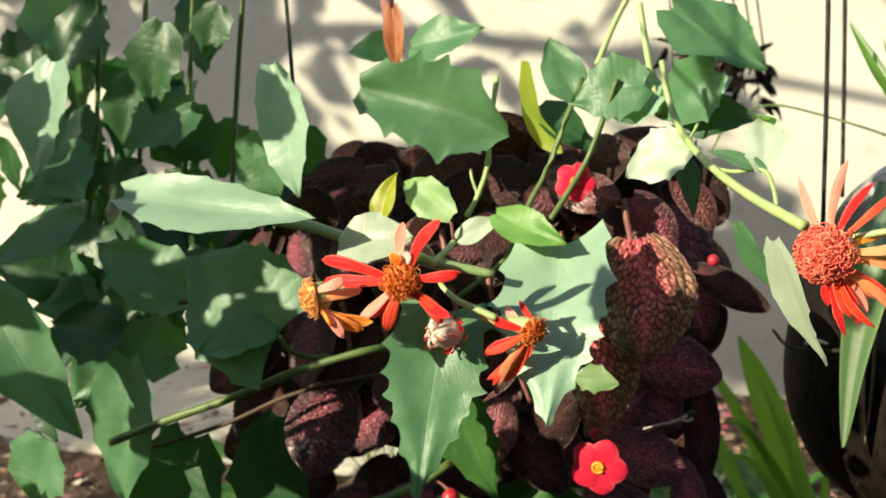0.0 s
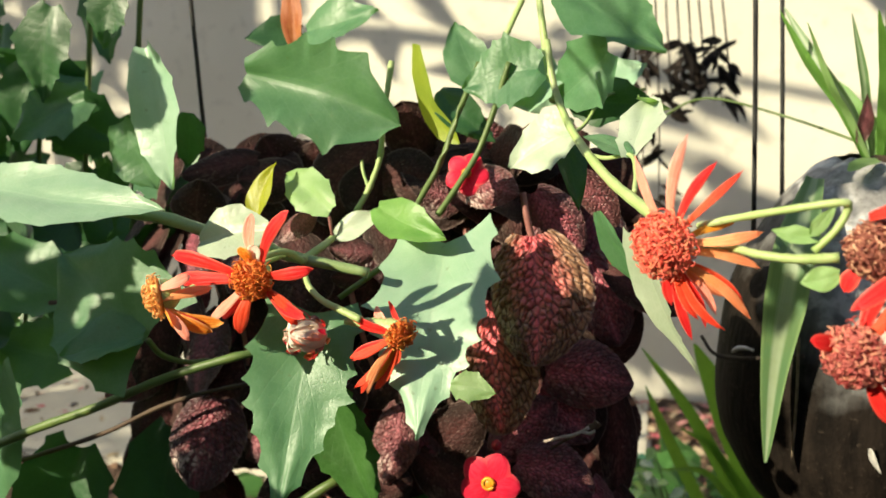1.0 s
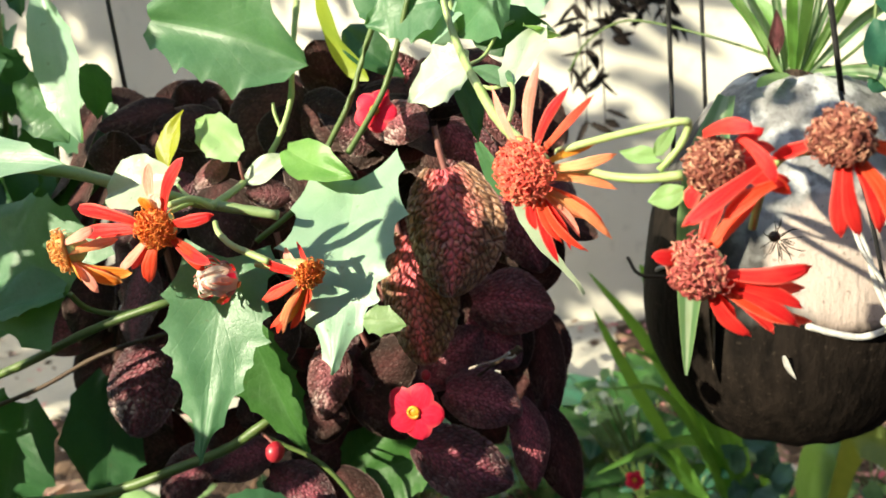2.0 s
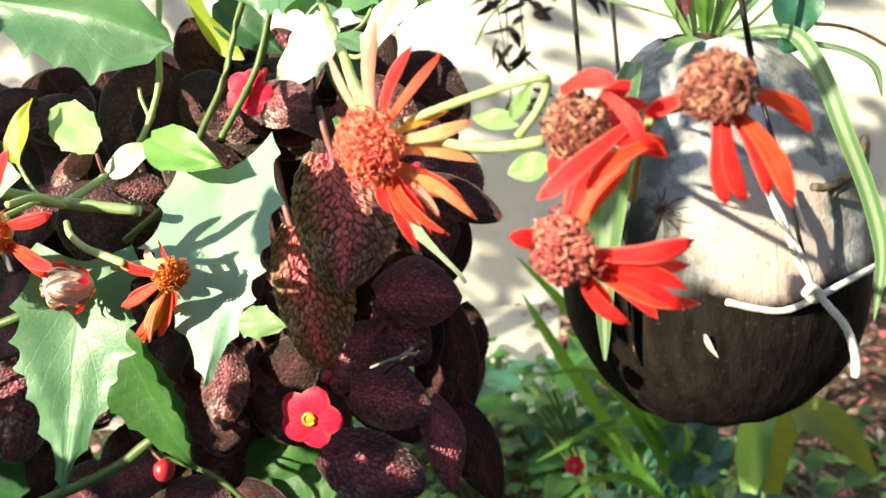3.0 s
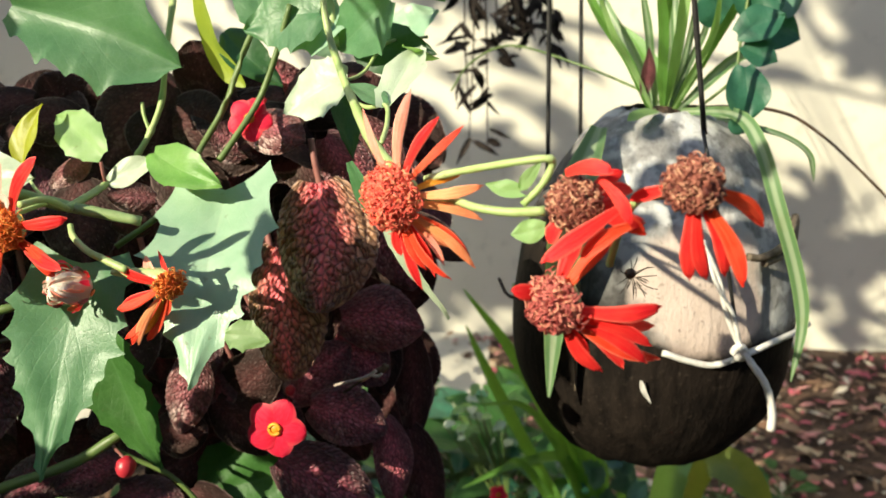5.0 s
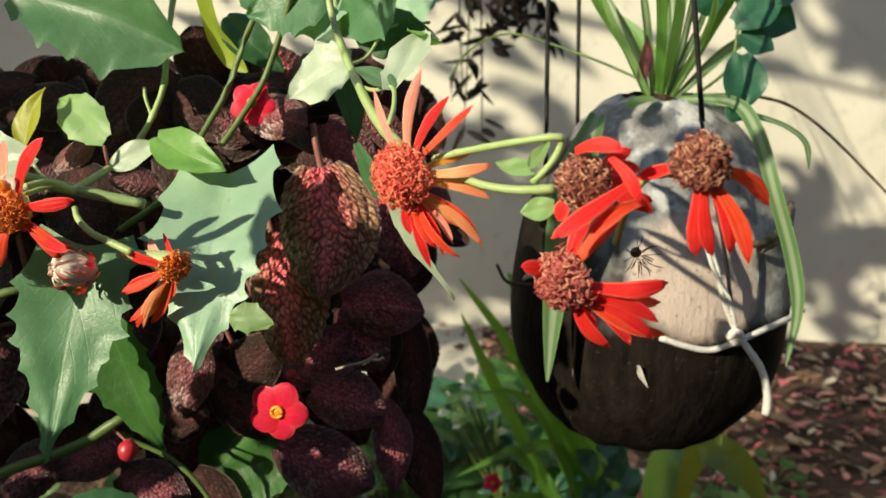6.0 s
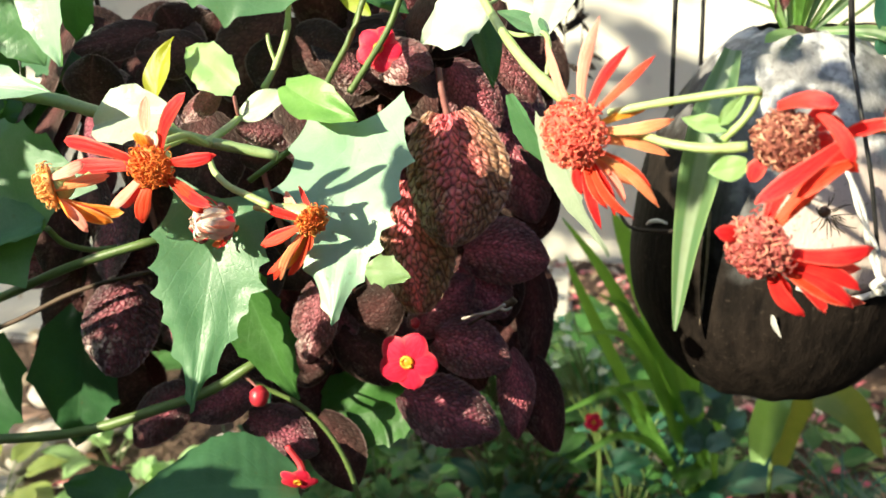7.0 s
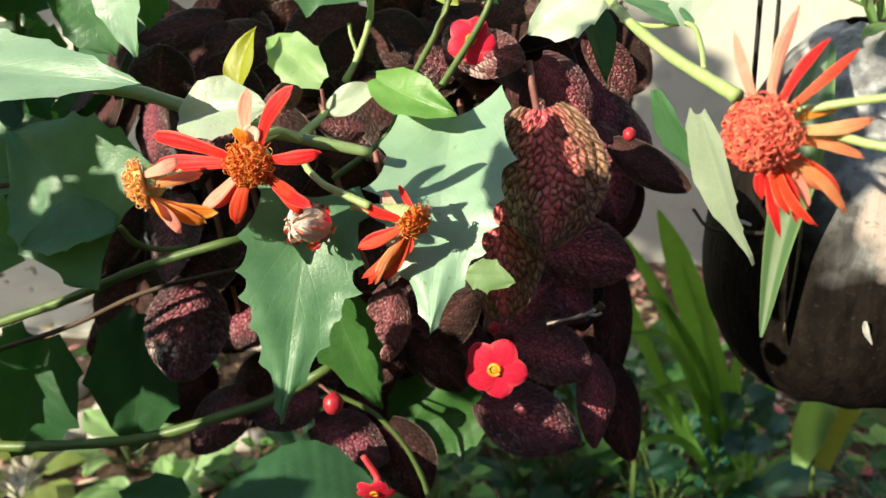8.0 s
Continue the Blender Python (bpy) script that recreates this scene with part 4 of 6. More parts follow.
# ---- upper foliage of the vine ----
upper = holder("flame_vine_foliage", (0.0393, 0.3700, 0.6260), "upper foliage of the flame vine, toothed green leaves in sun", "vine", group='flame vine foliage')
vine_leaf(upper, (-0.0520, 0.3720, 0.6519), (0.0180, 0.3680, 0.6286), 0.0380, (-0.3, -1, 0.22), GREEN, seed=15, lobe=0.02, teeth=5, depth=0.16, fold=0.45, bend=0.06, wide=0.62)
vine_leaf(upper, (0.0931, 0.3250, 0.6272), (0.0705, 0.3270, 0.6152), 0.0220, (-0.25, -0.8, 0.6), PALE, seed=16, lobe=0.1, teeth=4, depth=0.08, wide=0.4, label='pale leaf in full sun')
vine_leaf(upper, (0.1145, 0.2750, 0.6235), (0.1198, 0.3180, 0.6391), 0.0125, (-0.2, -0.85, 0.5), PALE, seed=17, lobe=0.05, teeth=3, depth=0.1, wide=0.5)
vine_leaf(upper, (0.1145, 0.2750, 0.6239), (0.0990, 0.3000, 0.6277), 0.0068, (-0.1, -0.6, 0.8), GREEN, seed=18, lobe=0.0, teeth=2, depth=0.05)
vine_leaf(upper, (0.0899, 0.3280, 0.6258), (0.0959, 0.3200, 0.6011), 0.0106, (0.5, -0.85, 0.1), DARK, seed=19, lobe=0.0, teeth=2, depth=0.05, fold=0.3)
stem(upper, [(0.0986, 0.3050, 0.6220), (0.1067, 0.2900, 0.6218), (0.1145, 0.2750, 0.6239), (0.1164, 0.2650, 0.6200), (0.1164, 0.2550, 0.6160)], 0.0007, 0.0007, STEM_PALE)
strap_leaf(upper, [(0.0256, 0.3700, 0.6613), (0.0261, 0.3750, 0.6487), (0.0279, 0.3800, 0.6355), (0.0338, 0.3800, 0.6265), (0.0403, 0.3780, 0.6204)], 0.0106, (-0.5, -0.8, 0.1), LIME, label='yellowing strap-shaped leaf')
vine_leaf(upper, (0.0302, 0.3850, 0.6421), (0.0555, 0.3800, 0.6205), 0.0167, (0.3, -0.9, 0.3), DARK, seed=20, lobe=0.0, teeth=3, depth=0.05)
vine_leaf(upper, (0.0761, 0.3600, 0.6499), (0.0455, 0.3650, 0.6428), 0.0270, (-0.1, -1, 0.4), GREEN, seed=21, lobe=0.1, teeth=5, depth=0.1)
vine_leaf(upper, (0.0702, 0.3600, 0.6360), (0.0775, 0.3750, 0.6576), 0.0241, (-0.2, -1, 0.3), SILVER, seed=22, lobe=0.1, teeth=4, depth=0.08)
vine_leaf(upper, (0.1034, 0.3500, 0.6549), (0.0813, 0.3650, 0.6364), 0.0254, (0.0, -1, 0.3), GREEN, seed=23, lobe=0.1, teeth=4, depth=0.08)
vine_leaf(upper, (0.0893, 0.3700, 0.6386), (0.1212, 0.3550, 0.6351), 0.0205, (0.1, -1, 0.4), DARK, seed=24, lobe=0.05, teeth=3, depth=0.06)
stem(upper, [(-0.0012, 0.3620, 0.5934), (0.0032, 0.3660, 0.6021), (0.0070, 0.3720, 0.6153), (0.0072, 0.3780, 0.6308), (0.0097, 0.3850, 0.6553)], 0.0012, 0.0012, STEM_PALE, knobs=0.4)
stem(upper, [(0.0033, 0.3660, 0.6033), (0.0006, 0.3680, 0.6098), (-0.0005, 0.3700, 0.6142)], 0.0007, 0.0007, STEM_PALE)
stem(upper, [(0.0902, 0.3400, 0.6262), (0.0947, 0.3500, 0.6288), (0.1018, 0.3600, 0.6389), (0.1159, 0.3700, 0.6410)], 0.0007, 0.0006, STEM_PALE)
vine_leaf(upper, (0.0866, 0.3700, 0.6799), (0.1237, 0.3600, 0.6547), 0.0318, (0, -0.7, 0.7), GREEN, seed=25, lobe=0.1, teeth=4, depth=0.06)
vine_leaf(upper, (-0.0348, 0.4000, 0.6703), (0.0029, 0.3900, 0.6775), 0.0238, (0, -0.8, 0.5), GREEN, seed=26, lobe=0.05, teeth=4, depth=0.06)
vine_leaf(upper, (-0.0464, 0.4200, 0.6717), (-0.0714, 0.4100, 0.6686), 0.0190, (0, -0.8, 0.5), DARK, seed=27, lobe=0.05, teeth=3, depth=0.06)
vine_leaf(upper, (0.0730, 0.4000, 0.6341), (0.0587, 0.4000, 0.6586), 0.0219, (0, -0.8, 0.5), SILVER, seed=28, lobe=0.05, teeth=3, depth=0.06)
vine_leaf(upper, (0.1194, 0.3300, 0.6336), (0.1157, 0.3000, 0.6393), 0.0110, (0, -0.8, 0.5), YOUNG, seed=29, lobe=0.05, teeth=3, depth=0.06)
vine_leaf(upper, (0.0458, 0.4000, 0.6423), (0.0293, 0.4200, 0.6730), 0.0202, (0, -0.8, 0.5), GREEN, seed=30, lobe=0.05, teeth=3, depth=0.06)
vine_leaf(upper, (0.0956, 0.4200, 0.6402), (0.1151, 0.4200, 0.6517), 0.0200, (0, -0.7, 0.6), SILVER, seed=31, lobe=0.05, teeth=3, depth=0.06)
stem(upper, [(0.0819, 0.3600, 0.6376), (0.0776, 0.3700, 0.6592), (0.0732, 0.3800, 0.6838)], 0.0016, 0.0014, STEM_PALE)
stem(upper, [(0.0538, 0.4000, 0.6588), (0.0624, 0.4100, 0.6802), (0.0701, 0.4100, 0.6938)], 0.0014, 0.0012, STEM_PALE)
stem(upper, [(-0.0508, 0.4200, 0.6532), (-0.0508, 0.4200, 0.6719), (-0.0531, 0.4200, 0.6982)], 0.0035, 0.0035, STEM_PINK)
vine_leaf(upper, (-0.0486, 0.4150, 0.6897), (-0.0460, 0.4100, 0.6570), 0.0112, (0, -1, 0.1), PETAL_WILTED, seed=32, teeth=0, name='bract', label='orange withered flower')

# ---- foliage beside the hanging pot ----
leafy = holder("flame_vine_foliage", (-0.0769, 0.3200, 0.5458), "broad toothed vine leaves, partly folded, beside the plum foliage", "vine", group='flame vine foliage')
vine_leaf(leafy, (-0.0755, 0.3160, 0.5492), (-0.1259, 0.3350, 0.5779), 0.0549, (0.05, -1, 0.35), GREEN, seed=33, lobe=0.16, teeth=5, depth=0.06, fold=0.12, wide=0.38, ear=0.6)
vine_leaf(leafy, (-0.0752, 0.3140, 0.5495), (-0.1075, 0.3050, 0.5422), 0.0244, (0.0, -0.55, 0.85), GREEN, seed=34, lobe=0.02, teeth=4, depth=0.06, fold=0.4, wide=0.45)
stem(leafy, [(-0.0751, 0.3160, 0.5479), (-0.0734, 0.3220, 0.5397), (-0.0680, 0.3300, 0.5343), (-0.0627, 0.3400, 0.5318)], 0.0012, 0.0012, STEM)
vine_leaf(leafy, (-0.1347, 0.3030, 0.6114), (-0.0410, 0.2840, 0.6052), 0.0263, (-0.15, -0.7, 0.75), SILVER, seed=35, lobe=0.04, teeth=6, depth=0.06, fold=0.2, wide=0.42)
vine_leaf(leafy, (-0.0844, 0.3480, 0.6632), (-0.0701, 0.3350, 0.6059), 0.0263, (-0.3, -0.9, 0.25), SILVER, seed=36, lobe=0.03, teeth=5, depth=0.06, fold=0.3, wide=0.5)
vine_leaf(leafy, (-0.0980, 0.3450, 0.6329), (-0.0837, 0.3450, 0.6048), 0.0249, (-0.2, -0.9, 0.4), GREEN, seed=37, lobe=0.02, teeth=5, depth=0.05, wide=0.5)
vine_leaf(leafy, (-0.0688, 0.3500, 0.6364), (-0.0748, 0.3550, 0.6129), 0.0146, (0.2, -0.9, 0.2), DARK, seed=38, lobe=0.0, teeth=3)
vine_leaf(leafy, (-0.2141, 0.3700, 0.6690), (-0.2263, 0.3600, 0.6107), 0.0430, (-0.2, -0.9, 0.4), SILVER, seed=39, lobe=0.05, teeth=5, depth=0.06)
vine_leaf(leafy, (-0.2125, 0.3000, 0.5719), (-0.1594, 0.2900, 0.5052), 0.0325, (0.4, -0.8, 0.3), GREEN, seed=40, lobe=0.02, teeth=4, depth=0.05)
vine_leaf(leafy, (-0.1602, 0.3300, 0.5272), (-0.1631, 0.3200, 0.4590), 0.0380, (-0.1, -0.8, 0.5), GREEN, seed=41, lobe=0.08, teeth=4, depth=0.08)
vine_leaf(leafy, (-0.1874, 0.3450, 0.5941), (-0.2332, 0.3300, 0.5724), 0.0261, (0.0, -0.7, 0.6), GREEN, seed=42, lobe=0.02, teeth=4)
vine_leaf(leafy, (-0.1283, 0.3400, 0.5591), (-0.1789, 0.3400, 0.5826), 0.0323, (0.1, -0.9, 0.4), GREEN, seed=43, lobe=0.05, teeth=4)
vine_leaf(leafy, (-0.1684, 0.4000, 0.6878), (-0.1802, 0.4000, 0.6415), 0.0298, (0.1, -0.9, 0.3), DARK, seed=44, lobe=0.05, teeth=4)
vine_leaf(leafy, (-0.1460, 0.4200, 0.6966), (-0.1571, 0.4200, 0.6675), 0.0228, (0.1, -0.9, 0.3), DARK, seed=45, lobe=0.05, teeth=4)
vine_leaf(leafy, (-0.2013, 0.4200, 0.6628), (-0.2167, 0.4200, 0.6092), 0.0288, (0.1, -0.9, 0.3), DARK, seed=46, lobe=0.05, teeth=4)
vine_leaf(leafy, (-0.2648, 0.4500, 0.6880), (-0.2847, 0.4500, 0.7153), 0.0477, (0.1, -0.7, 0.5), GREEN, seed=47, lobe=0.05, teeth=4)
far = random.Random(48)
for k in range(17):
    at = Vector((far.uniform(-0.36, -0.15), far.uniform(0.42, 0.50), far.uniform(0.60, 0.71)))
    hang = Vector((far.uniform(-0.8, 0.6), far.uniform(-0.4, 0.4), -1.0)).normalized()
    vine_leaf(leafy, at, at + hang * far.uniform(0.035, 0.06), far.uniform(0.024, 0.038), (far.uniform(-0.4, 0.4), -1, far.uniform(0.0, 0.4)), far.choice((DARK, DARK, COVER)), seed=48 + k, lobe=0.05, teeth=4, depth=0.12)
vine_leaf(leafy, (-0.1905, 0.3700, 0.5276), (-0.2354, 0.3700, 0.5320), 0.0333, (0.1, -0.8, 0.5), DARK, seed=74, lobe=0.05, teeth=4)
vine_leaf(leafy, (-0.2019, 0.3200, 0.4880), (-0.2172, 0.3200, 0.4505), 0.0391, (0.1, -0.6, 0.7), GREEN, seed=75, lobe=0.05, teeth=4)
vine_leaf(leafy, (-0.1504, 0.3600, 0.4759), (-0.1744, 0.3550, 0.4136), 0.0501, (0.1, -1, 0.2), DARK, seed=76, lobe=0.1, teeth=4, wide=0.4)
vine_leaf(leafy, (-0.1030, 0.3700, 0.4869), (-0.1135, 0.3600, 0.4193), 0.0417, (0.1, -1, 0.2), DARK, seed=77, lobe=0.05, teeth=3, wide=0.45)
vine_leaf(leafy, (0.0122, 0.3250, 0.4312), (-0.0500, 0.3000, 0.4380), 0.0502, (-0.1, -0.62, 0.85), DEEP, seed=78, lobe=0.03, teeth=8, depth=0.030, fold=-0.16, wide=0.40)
vine_leaf(leafy, (0.0502, 0.3850, 0.4414), (0.0049, 0.3800, 0.4277), 0.0326, (-0.1, -1, 0.4), COVER, seed=79, lobe=0.05, teeth=5, depth=0.06)
vine_leaf(leafy, (0.0124, 0.3920, 0.4506), (0.0250, 0.3900, 0.4102), 0.0264, (0.1, -1, 0.3), COVER, seed=80, lobe=0.03, teeth=4, depth=0.06)
vine_leaf(leafy, (-0.0900, 0.3600, 0.3931), (-0.1176, 0.3500, 0.4039), 0.0240, (0.0, -0.6, 0.7), DARK, seed=81, lobe=0.03, teeth=3)
stem(leafy, [(-0.1647, 0.3150, 0.4922), (-0.1315, 0.3150, 0.5064), (-0.1012, 0.3160, 0.5178), (-0.0702, 0.3180, 0.5313), (-0.0398, 0.3220, 0.5408), (-0.0299, 0.3300, 0.5410)], 0.002, 0.0017, STEM)
stem(leafy, [(-0.1859, 0.3350, 0.4722), (-0.1508, 0.3350, 0.4835), (-0.1150, 0.3360, 0.4967), (-0.0838, 0.3380, 0.5116), (-0.0532, 0.3420, 0.5202), (-0.0414, 0.3600, 0.5173)], 0.0012, 0.0009, STEM_BROWN)
stem(leafy, [(-0.2044, 0.3350, 0.4332), (-0.1615, 0.3350, 0.4343), (-0.1278, 0.3350, 0.4381), (-0.0907, 0.3370, 0.4440), (-0.0546, 0.3400, 0.4565), (-0.0303, 0.3440, 0.4657), (-0.0120, 0.3470, 0.4775), (-0.0072, 0.3600, 0.4776)], 0.0026, 0.0022, STEM)
stem(leafy, [(-0.0172, 0.3500, 0.4688), (-0.0083, 0.3520, 0.4629), (0.0059, 0.3530, 0.4552), (0.0180, 0.3520, 0.4430), (0.0266, 0.3500, 0.4281), (0.0316, 0.3480, 0.4126)], 0.001, 0.0013, STEM)
stem(leafy, [(-0.1311, 0.3300, 0.5573), (-0.1163, 0.3300, 0.5596), (-0.1104, 0.3400, 0.5619)], 0.001, 0.001, STEM_BROWN)

# ---- hanging plant with quilted plum leaves and crimson flowers ----
plum = holder("flame_violet", (-0.0228, 0.4300, 0.5333), "trailing plant with dark quilted plum leaves and small crimson flowers", "plant")
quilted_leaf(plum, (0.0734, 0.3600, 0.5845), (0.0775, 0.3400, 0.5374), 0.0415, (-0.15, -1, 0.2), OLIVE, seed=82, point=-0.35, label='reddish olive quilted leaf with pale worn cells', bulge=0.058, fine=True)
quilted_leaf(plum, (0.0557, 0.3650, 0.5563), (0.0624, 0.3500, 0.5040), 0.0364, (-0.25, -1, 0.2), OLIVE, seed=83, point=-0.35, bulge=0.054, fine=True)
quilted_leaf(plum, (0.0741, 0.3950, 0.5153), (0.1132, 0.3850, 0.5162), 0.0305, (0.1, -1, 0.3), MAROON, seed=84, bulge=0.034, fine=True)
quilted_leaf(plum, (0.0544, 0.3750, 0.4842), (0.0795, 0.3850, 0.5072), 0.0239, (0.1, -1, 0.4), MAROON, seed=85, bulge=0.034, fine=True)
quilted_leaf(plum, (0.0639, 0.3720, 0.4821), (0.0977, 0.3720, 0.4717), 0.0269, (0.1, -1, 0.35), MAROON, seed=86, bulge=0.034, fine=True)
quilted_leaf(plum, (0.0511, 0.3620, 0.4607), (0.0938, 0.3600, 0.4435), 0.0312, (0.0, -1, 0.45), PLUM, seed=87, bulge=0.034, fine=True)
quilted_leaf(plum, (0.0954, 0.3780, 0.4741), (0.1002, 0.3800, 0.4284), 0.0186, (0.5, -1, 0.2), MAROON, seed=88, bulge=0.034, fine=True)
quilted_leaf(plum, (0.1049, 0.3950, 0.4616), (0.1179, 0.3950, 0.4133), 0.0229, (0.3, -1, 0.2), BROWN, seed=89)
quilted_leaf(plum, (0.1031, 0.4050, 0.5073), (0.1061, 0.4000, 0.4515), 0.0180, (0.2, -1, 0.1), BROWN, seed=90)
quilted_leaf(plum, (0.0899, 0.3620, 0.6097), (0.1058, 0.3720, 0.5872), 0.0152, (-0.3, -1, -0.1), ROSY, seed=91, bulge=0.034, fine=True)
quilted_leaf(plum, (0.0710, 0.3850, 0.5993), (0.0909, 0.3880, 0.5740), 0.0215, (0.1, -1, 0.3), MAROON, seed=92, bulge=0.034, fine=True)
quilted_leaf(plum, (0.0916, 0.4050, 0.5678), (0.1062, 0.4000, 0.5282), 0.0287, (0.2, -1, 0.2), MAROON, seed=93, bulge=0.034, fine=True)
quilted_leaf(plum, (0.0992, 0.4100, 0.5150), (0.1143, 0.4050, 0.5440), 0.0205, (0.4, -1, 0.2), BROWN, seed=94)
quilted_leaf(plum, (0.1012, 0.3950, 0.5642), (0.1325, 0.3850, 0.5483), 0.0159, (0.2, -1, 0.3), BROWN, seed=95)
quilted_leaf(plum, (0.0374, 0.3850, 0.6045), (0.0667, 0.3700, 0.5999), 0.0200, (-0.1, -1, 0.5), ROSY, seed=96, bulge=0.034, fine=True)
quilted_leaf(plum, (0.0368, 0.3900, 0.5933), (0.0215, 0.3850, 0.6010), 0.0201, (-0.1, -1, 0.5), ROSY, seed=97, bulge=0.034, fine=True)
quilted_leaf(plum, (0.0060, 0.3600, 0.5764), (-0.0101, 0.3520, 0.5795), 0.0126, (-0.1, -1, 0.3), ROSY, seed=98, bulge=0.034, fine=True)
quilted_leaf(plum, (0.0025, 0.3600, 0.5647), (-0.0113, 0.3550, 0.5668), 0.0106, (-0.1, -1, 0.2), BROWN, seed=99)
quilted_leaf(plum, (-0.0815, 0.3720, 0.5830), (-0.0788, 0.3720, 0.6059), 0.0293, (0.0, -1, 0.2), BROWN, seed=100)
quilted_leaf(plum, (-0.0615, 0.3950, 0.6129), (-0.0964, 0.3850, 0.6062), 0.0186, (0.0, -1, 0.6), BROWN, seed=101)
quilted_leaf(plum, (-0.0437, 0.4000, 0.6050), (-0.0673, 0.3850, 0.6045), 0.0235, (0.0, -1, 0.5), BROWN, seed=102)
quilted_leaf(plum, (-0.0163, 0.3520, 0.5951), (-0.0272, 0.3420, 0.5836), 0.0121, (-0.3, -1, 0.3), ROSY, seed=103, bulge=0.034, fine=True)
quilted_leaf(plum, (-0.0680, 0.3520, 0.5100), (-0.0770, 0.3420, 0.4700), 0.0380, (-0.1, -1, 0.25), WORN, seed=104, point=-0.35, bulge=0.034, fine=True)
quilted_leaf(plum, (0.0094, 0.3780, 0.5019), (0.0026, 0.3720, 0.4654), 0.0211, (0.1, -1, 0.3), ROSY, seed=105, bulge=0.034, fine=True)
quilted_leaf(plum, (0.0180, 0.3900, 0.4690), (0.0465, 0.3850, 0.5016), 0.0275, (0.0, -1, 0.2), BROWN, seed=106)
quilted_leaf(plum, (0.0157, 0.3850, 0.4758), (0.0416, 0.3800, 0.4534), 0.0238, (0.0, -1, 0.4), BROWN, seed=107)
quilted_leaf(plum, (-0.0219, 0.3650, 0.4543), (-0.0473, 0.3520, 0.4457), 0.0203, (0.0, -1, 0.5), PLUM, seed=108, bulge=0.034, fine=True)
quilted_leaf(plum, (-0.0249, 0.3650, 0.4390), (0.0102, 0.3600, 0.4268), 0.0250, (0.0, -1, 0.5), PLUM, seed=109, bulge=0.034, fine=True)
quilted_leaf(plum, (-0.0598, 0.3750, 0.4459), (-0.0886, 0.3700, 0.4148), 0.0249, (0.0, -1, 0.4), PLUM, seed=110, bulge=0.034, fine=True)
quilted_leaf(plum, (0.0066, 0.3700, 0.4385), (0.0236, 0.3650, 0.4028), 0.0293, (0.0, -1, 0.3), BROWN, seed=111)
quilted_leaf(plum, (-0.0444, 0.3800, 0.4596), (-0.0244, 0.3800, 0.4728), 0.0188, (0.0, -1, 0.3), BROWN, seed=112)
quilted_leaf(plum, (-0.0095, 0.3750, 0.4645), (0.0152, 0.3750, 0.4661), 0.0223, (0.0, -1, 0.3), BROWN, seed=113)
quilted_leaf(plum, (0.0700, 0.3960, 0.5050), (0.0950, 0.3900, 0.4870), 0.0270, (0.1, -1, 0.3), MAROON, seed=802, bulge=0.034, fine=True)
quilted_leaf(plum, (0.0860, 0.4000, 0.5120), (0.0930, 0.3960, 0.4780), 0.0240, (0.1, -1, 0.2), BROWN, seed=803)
stem(plum, [(0.0780, 0.3580, 0.4990), (0.0850, 0.3570, 0.5018), (0.0910, 0.3560, 0.5040), (0.0965, 0.3545, 0.5080)], 0.0005, 0.0007, DRY, name="dry_stalk", knobs=0.3)
stem(plum, [(0.0940, 0.3552, 0.5058), (0.0970, 0.3545, 0.5056), (0.0990, 0.3540, 0.5070)], 0.0008, 0.0006, DRY, name="dry_stalk")
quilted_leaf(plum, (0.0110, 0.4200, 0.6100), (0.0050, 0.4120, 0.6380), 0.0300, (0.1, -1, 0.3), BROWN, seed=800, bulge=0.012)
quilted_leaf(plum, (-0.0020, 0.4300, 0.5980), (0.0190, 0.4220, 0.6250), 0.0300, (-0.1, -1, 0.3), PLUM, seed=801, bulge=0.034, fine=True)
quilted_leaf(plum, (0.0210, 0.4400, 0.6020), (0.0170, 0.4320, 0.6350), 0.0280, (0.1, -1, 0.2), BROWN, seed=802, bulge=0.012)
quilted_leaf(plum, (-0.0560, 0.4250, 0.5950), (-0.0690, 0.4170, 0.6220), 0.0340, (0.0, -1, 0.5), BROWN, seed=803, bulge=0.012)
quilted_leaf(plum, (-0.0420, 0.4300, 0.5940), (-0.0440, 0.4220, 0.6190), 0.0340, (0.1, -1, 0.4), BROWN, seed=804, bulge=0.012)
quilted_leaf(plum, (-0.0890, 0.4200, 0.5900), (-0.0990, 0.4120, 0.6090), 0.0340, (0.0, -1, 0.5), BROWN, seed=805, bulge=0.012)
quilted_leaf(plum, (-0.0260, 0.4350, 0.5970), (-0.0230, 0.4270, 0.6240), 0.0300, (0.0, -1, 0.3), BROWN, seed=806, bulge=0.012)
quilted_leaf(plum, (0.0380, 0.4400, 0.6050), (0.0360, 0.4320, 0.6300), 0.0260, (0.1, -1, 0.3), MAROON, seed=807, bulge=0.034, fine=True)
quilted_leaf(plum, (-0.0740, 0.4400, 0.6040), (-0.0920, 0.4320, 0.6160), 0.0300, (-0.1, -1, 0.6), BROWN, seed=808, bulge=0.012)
stem(plum, [(0.0674, 0.3750, 0.6002), (0.0691, 0.3730, 0.5916), (0.0714, 0.3720, 0.5814)], 0.0014, 0.0014, STEM_PINK)
stem(plum, [(0.0786, 0.3750, 0.4884), (0.0882, 0.3680, 0.4975), (0.0966, 0.3640, 0.5042)], 0.0006, 0.0006, STEM_BROWN, name='twig')
stem(plum, [(0.0952, 0.3640, 0.5036), (0.0983, 0.3630, 0.5052), (0.0995, 0.3630, 0.5068)], 0.0014, 0.0018, STEM_BROWN, name='twig')
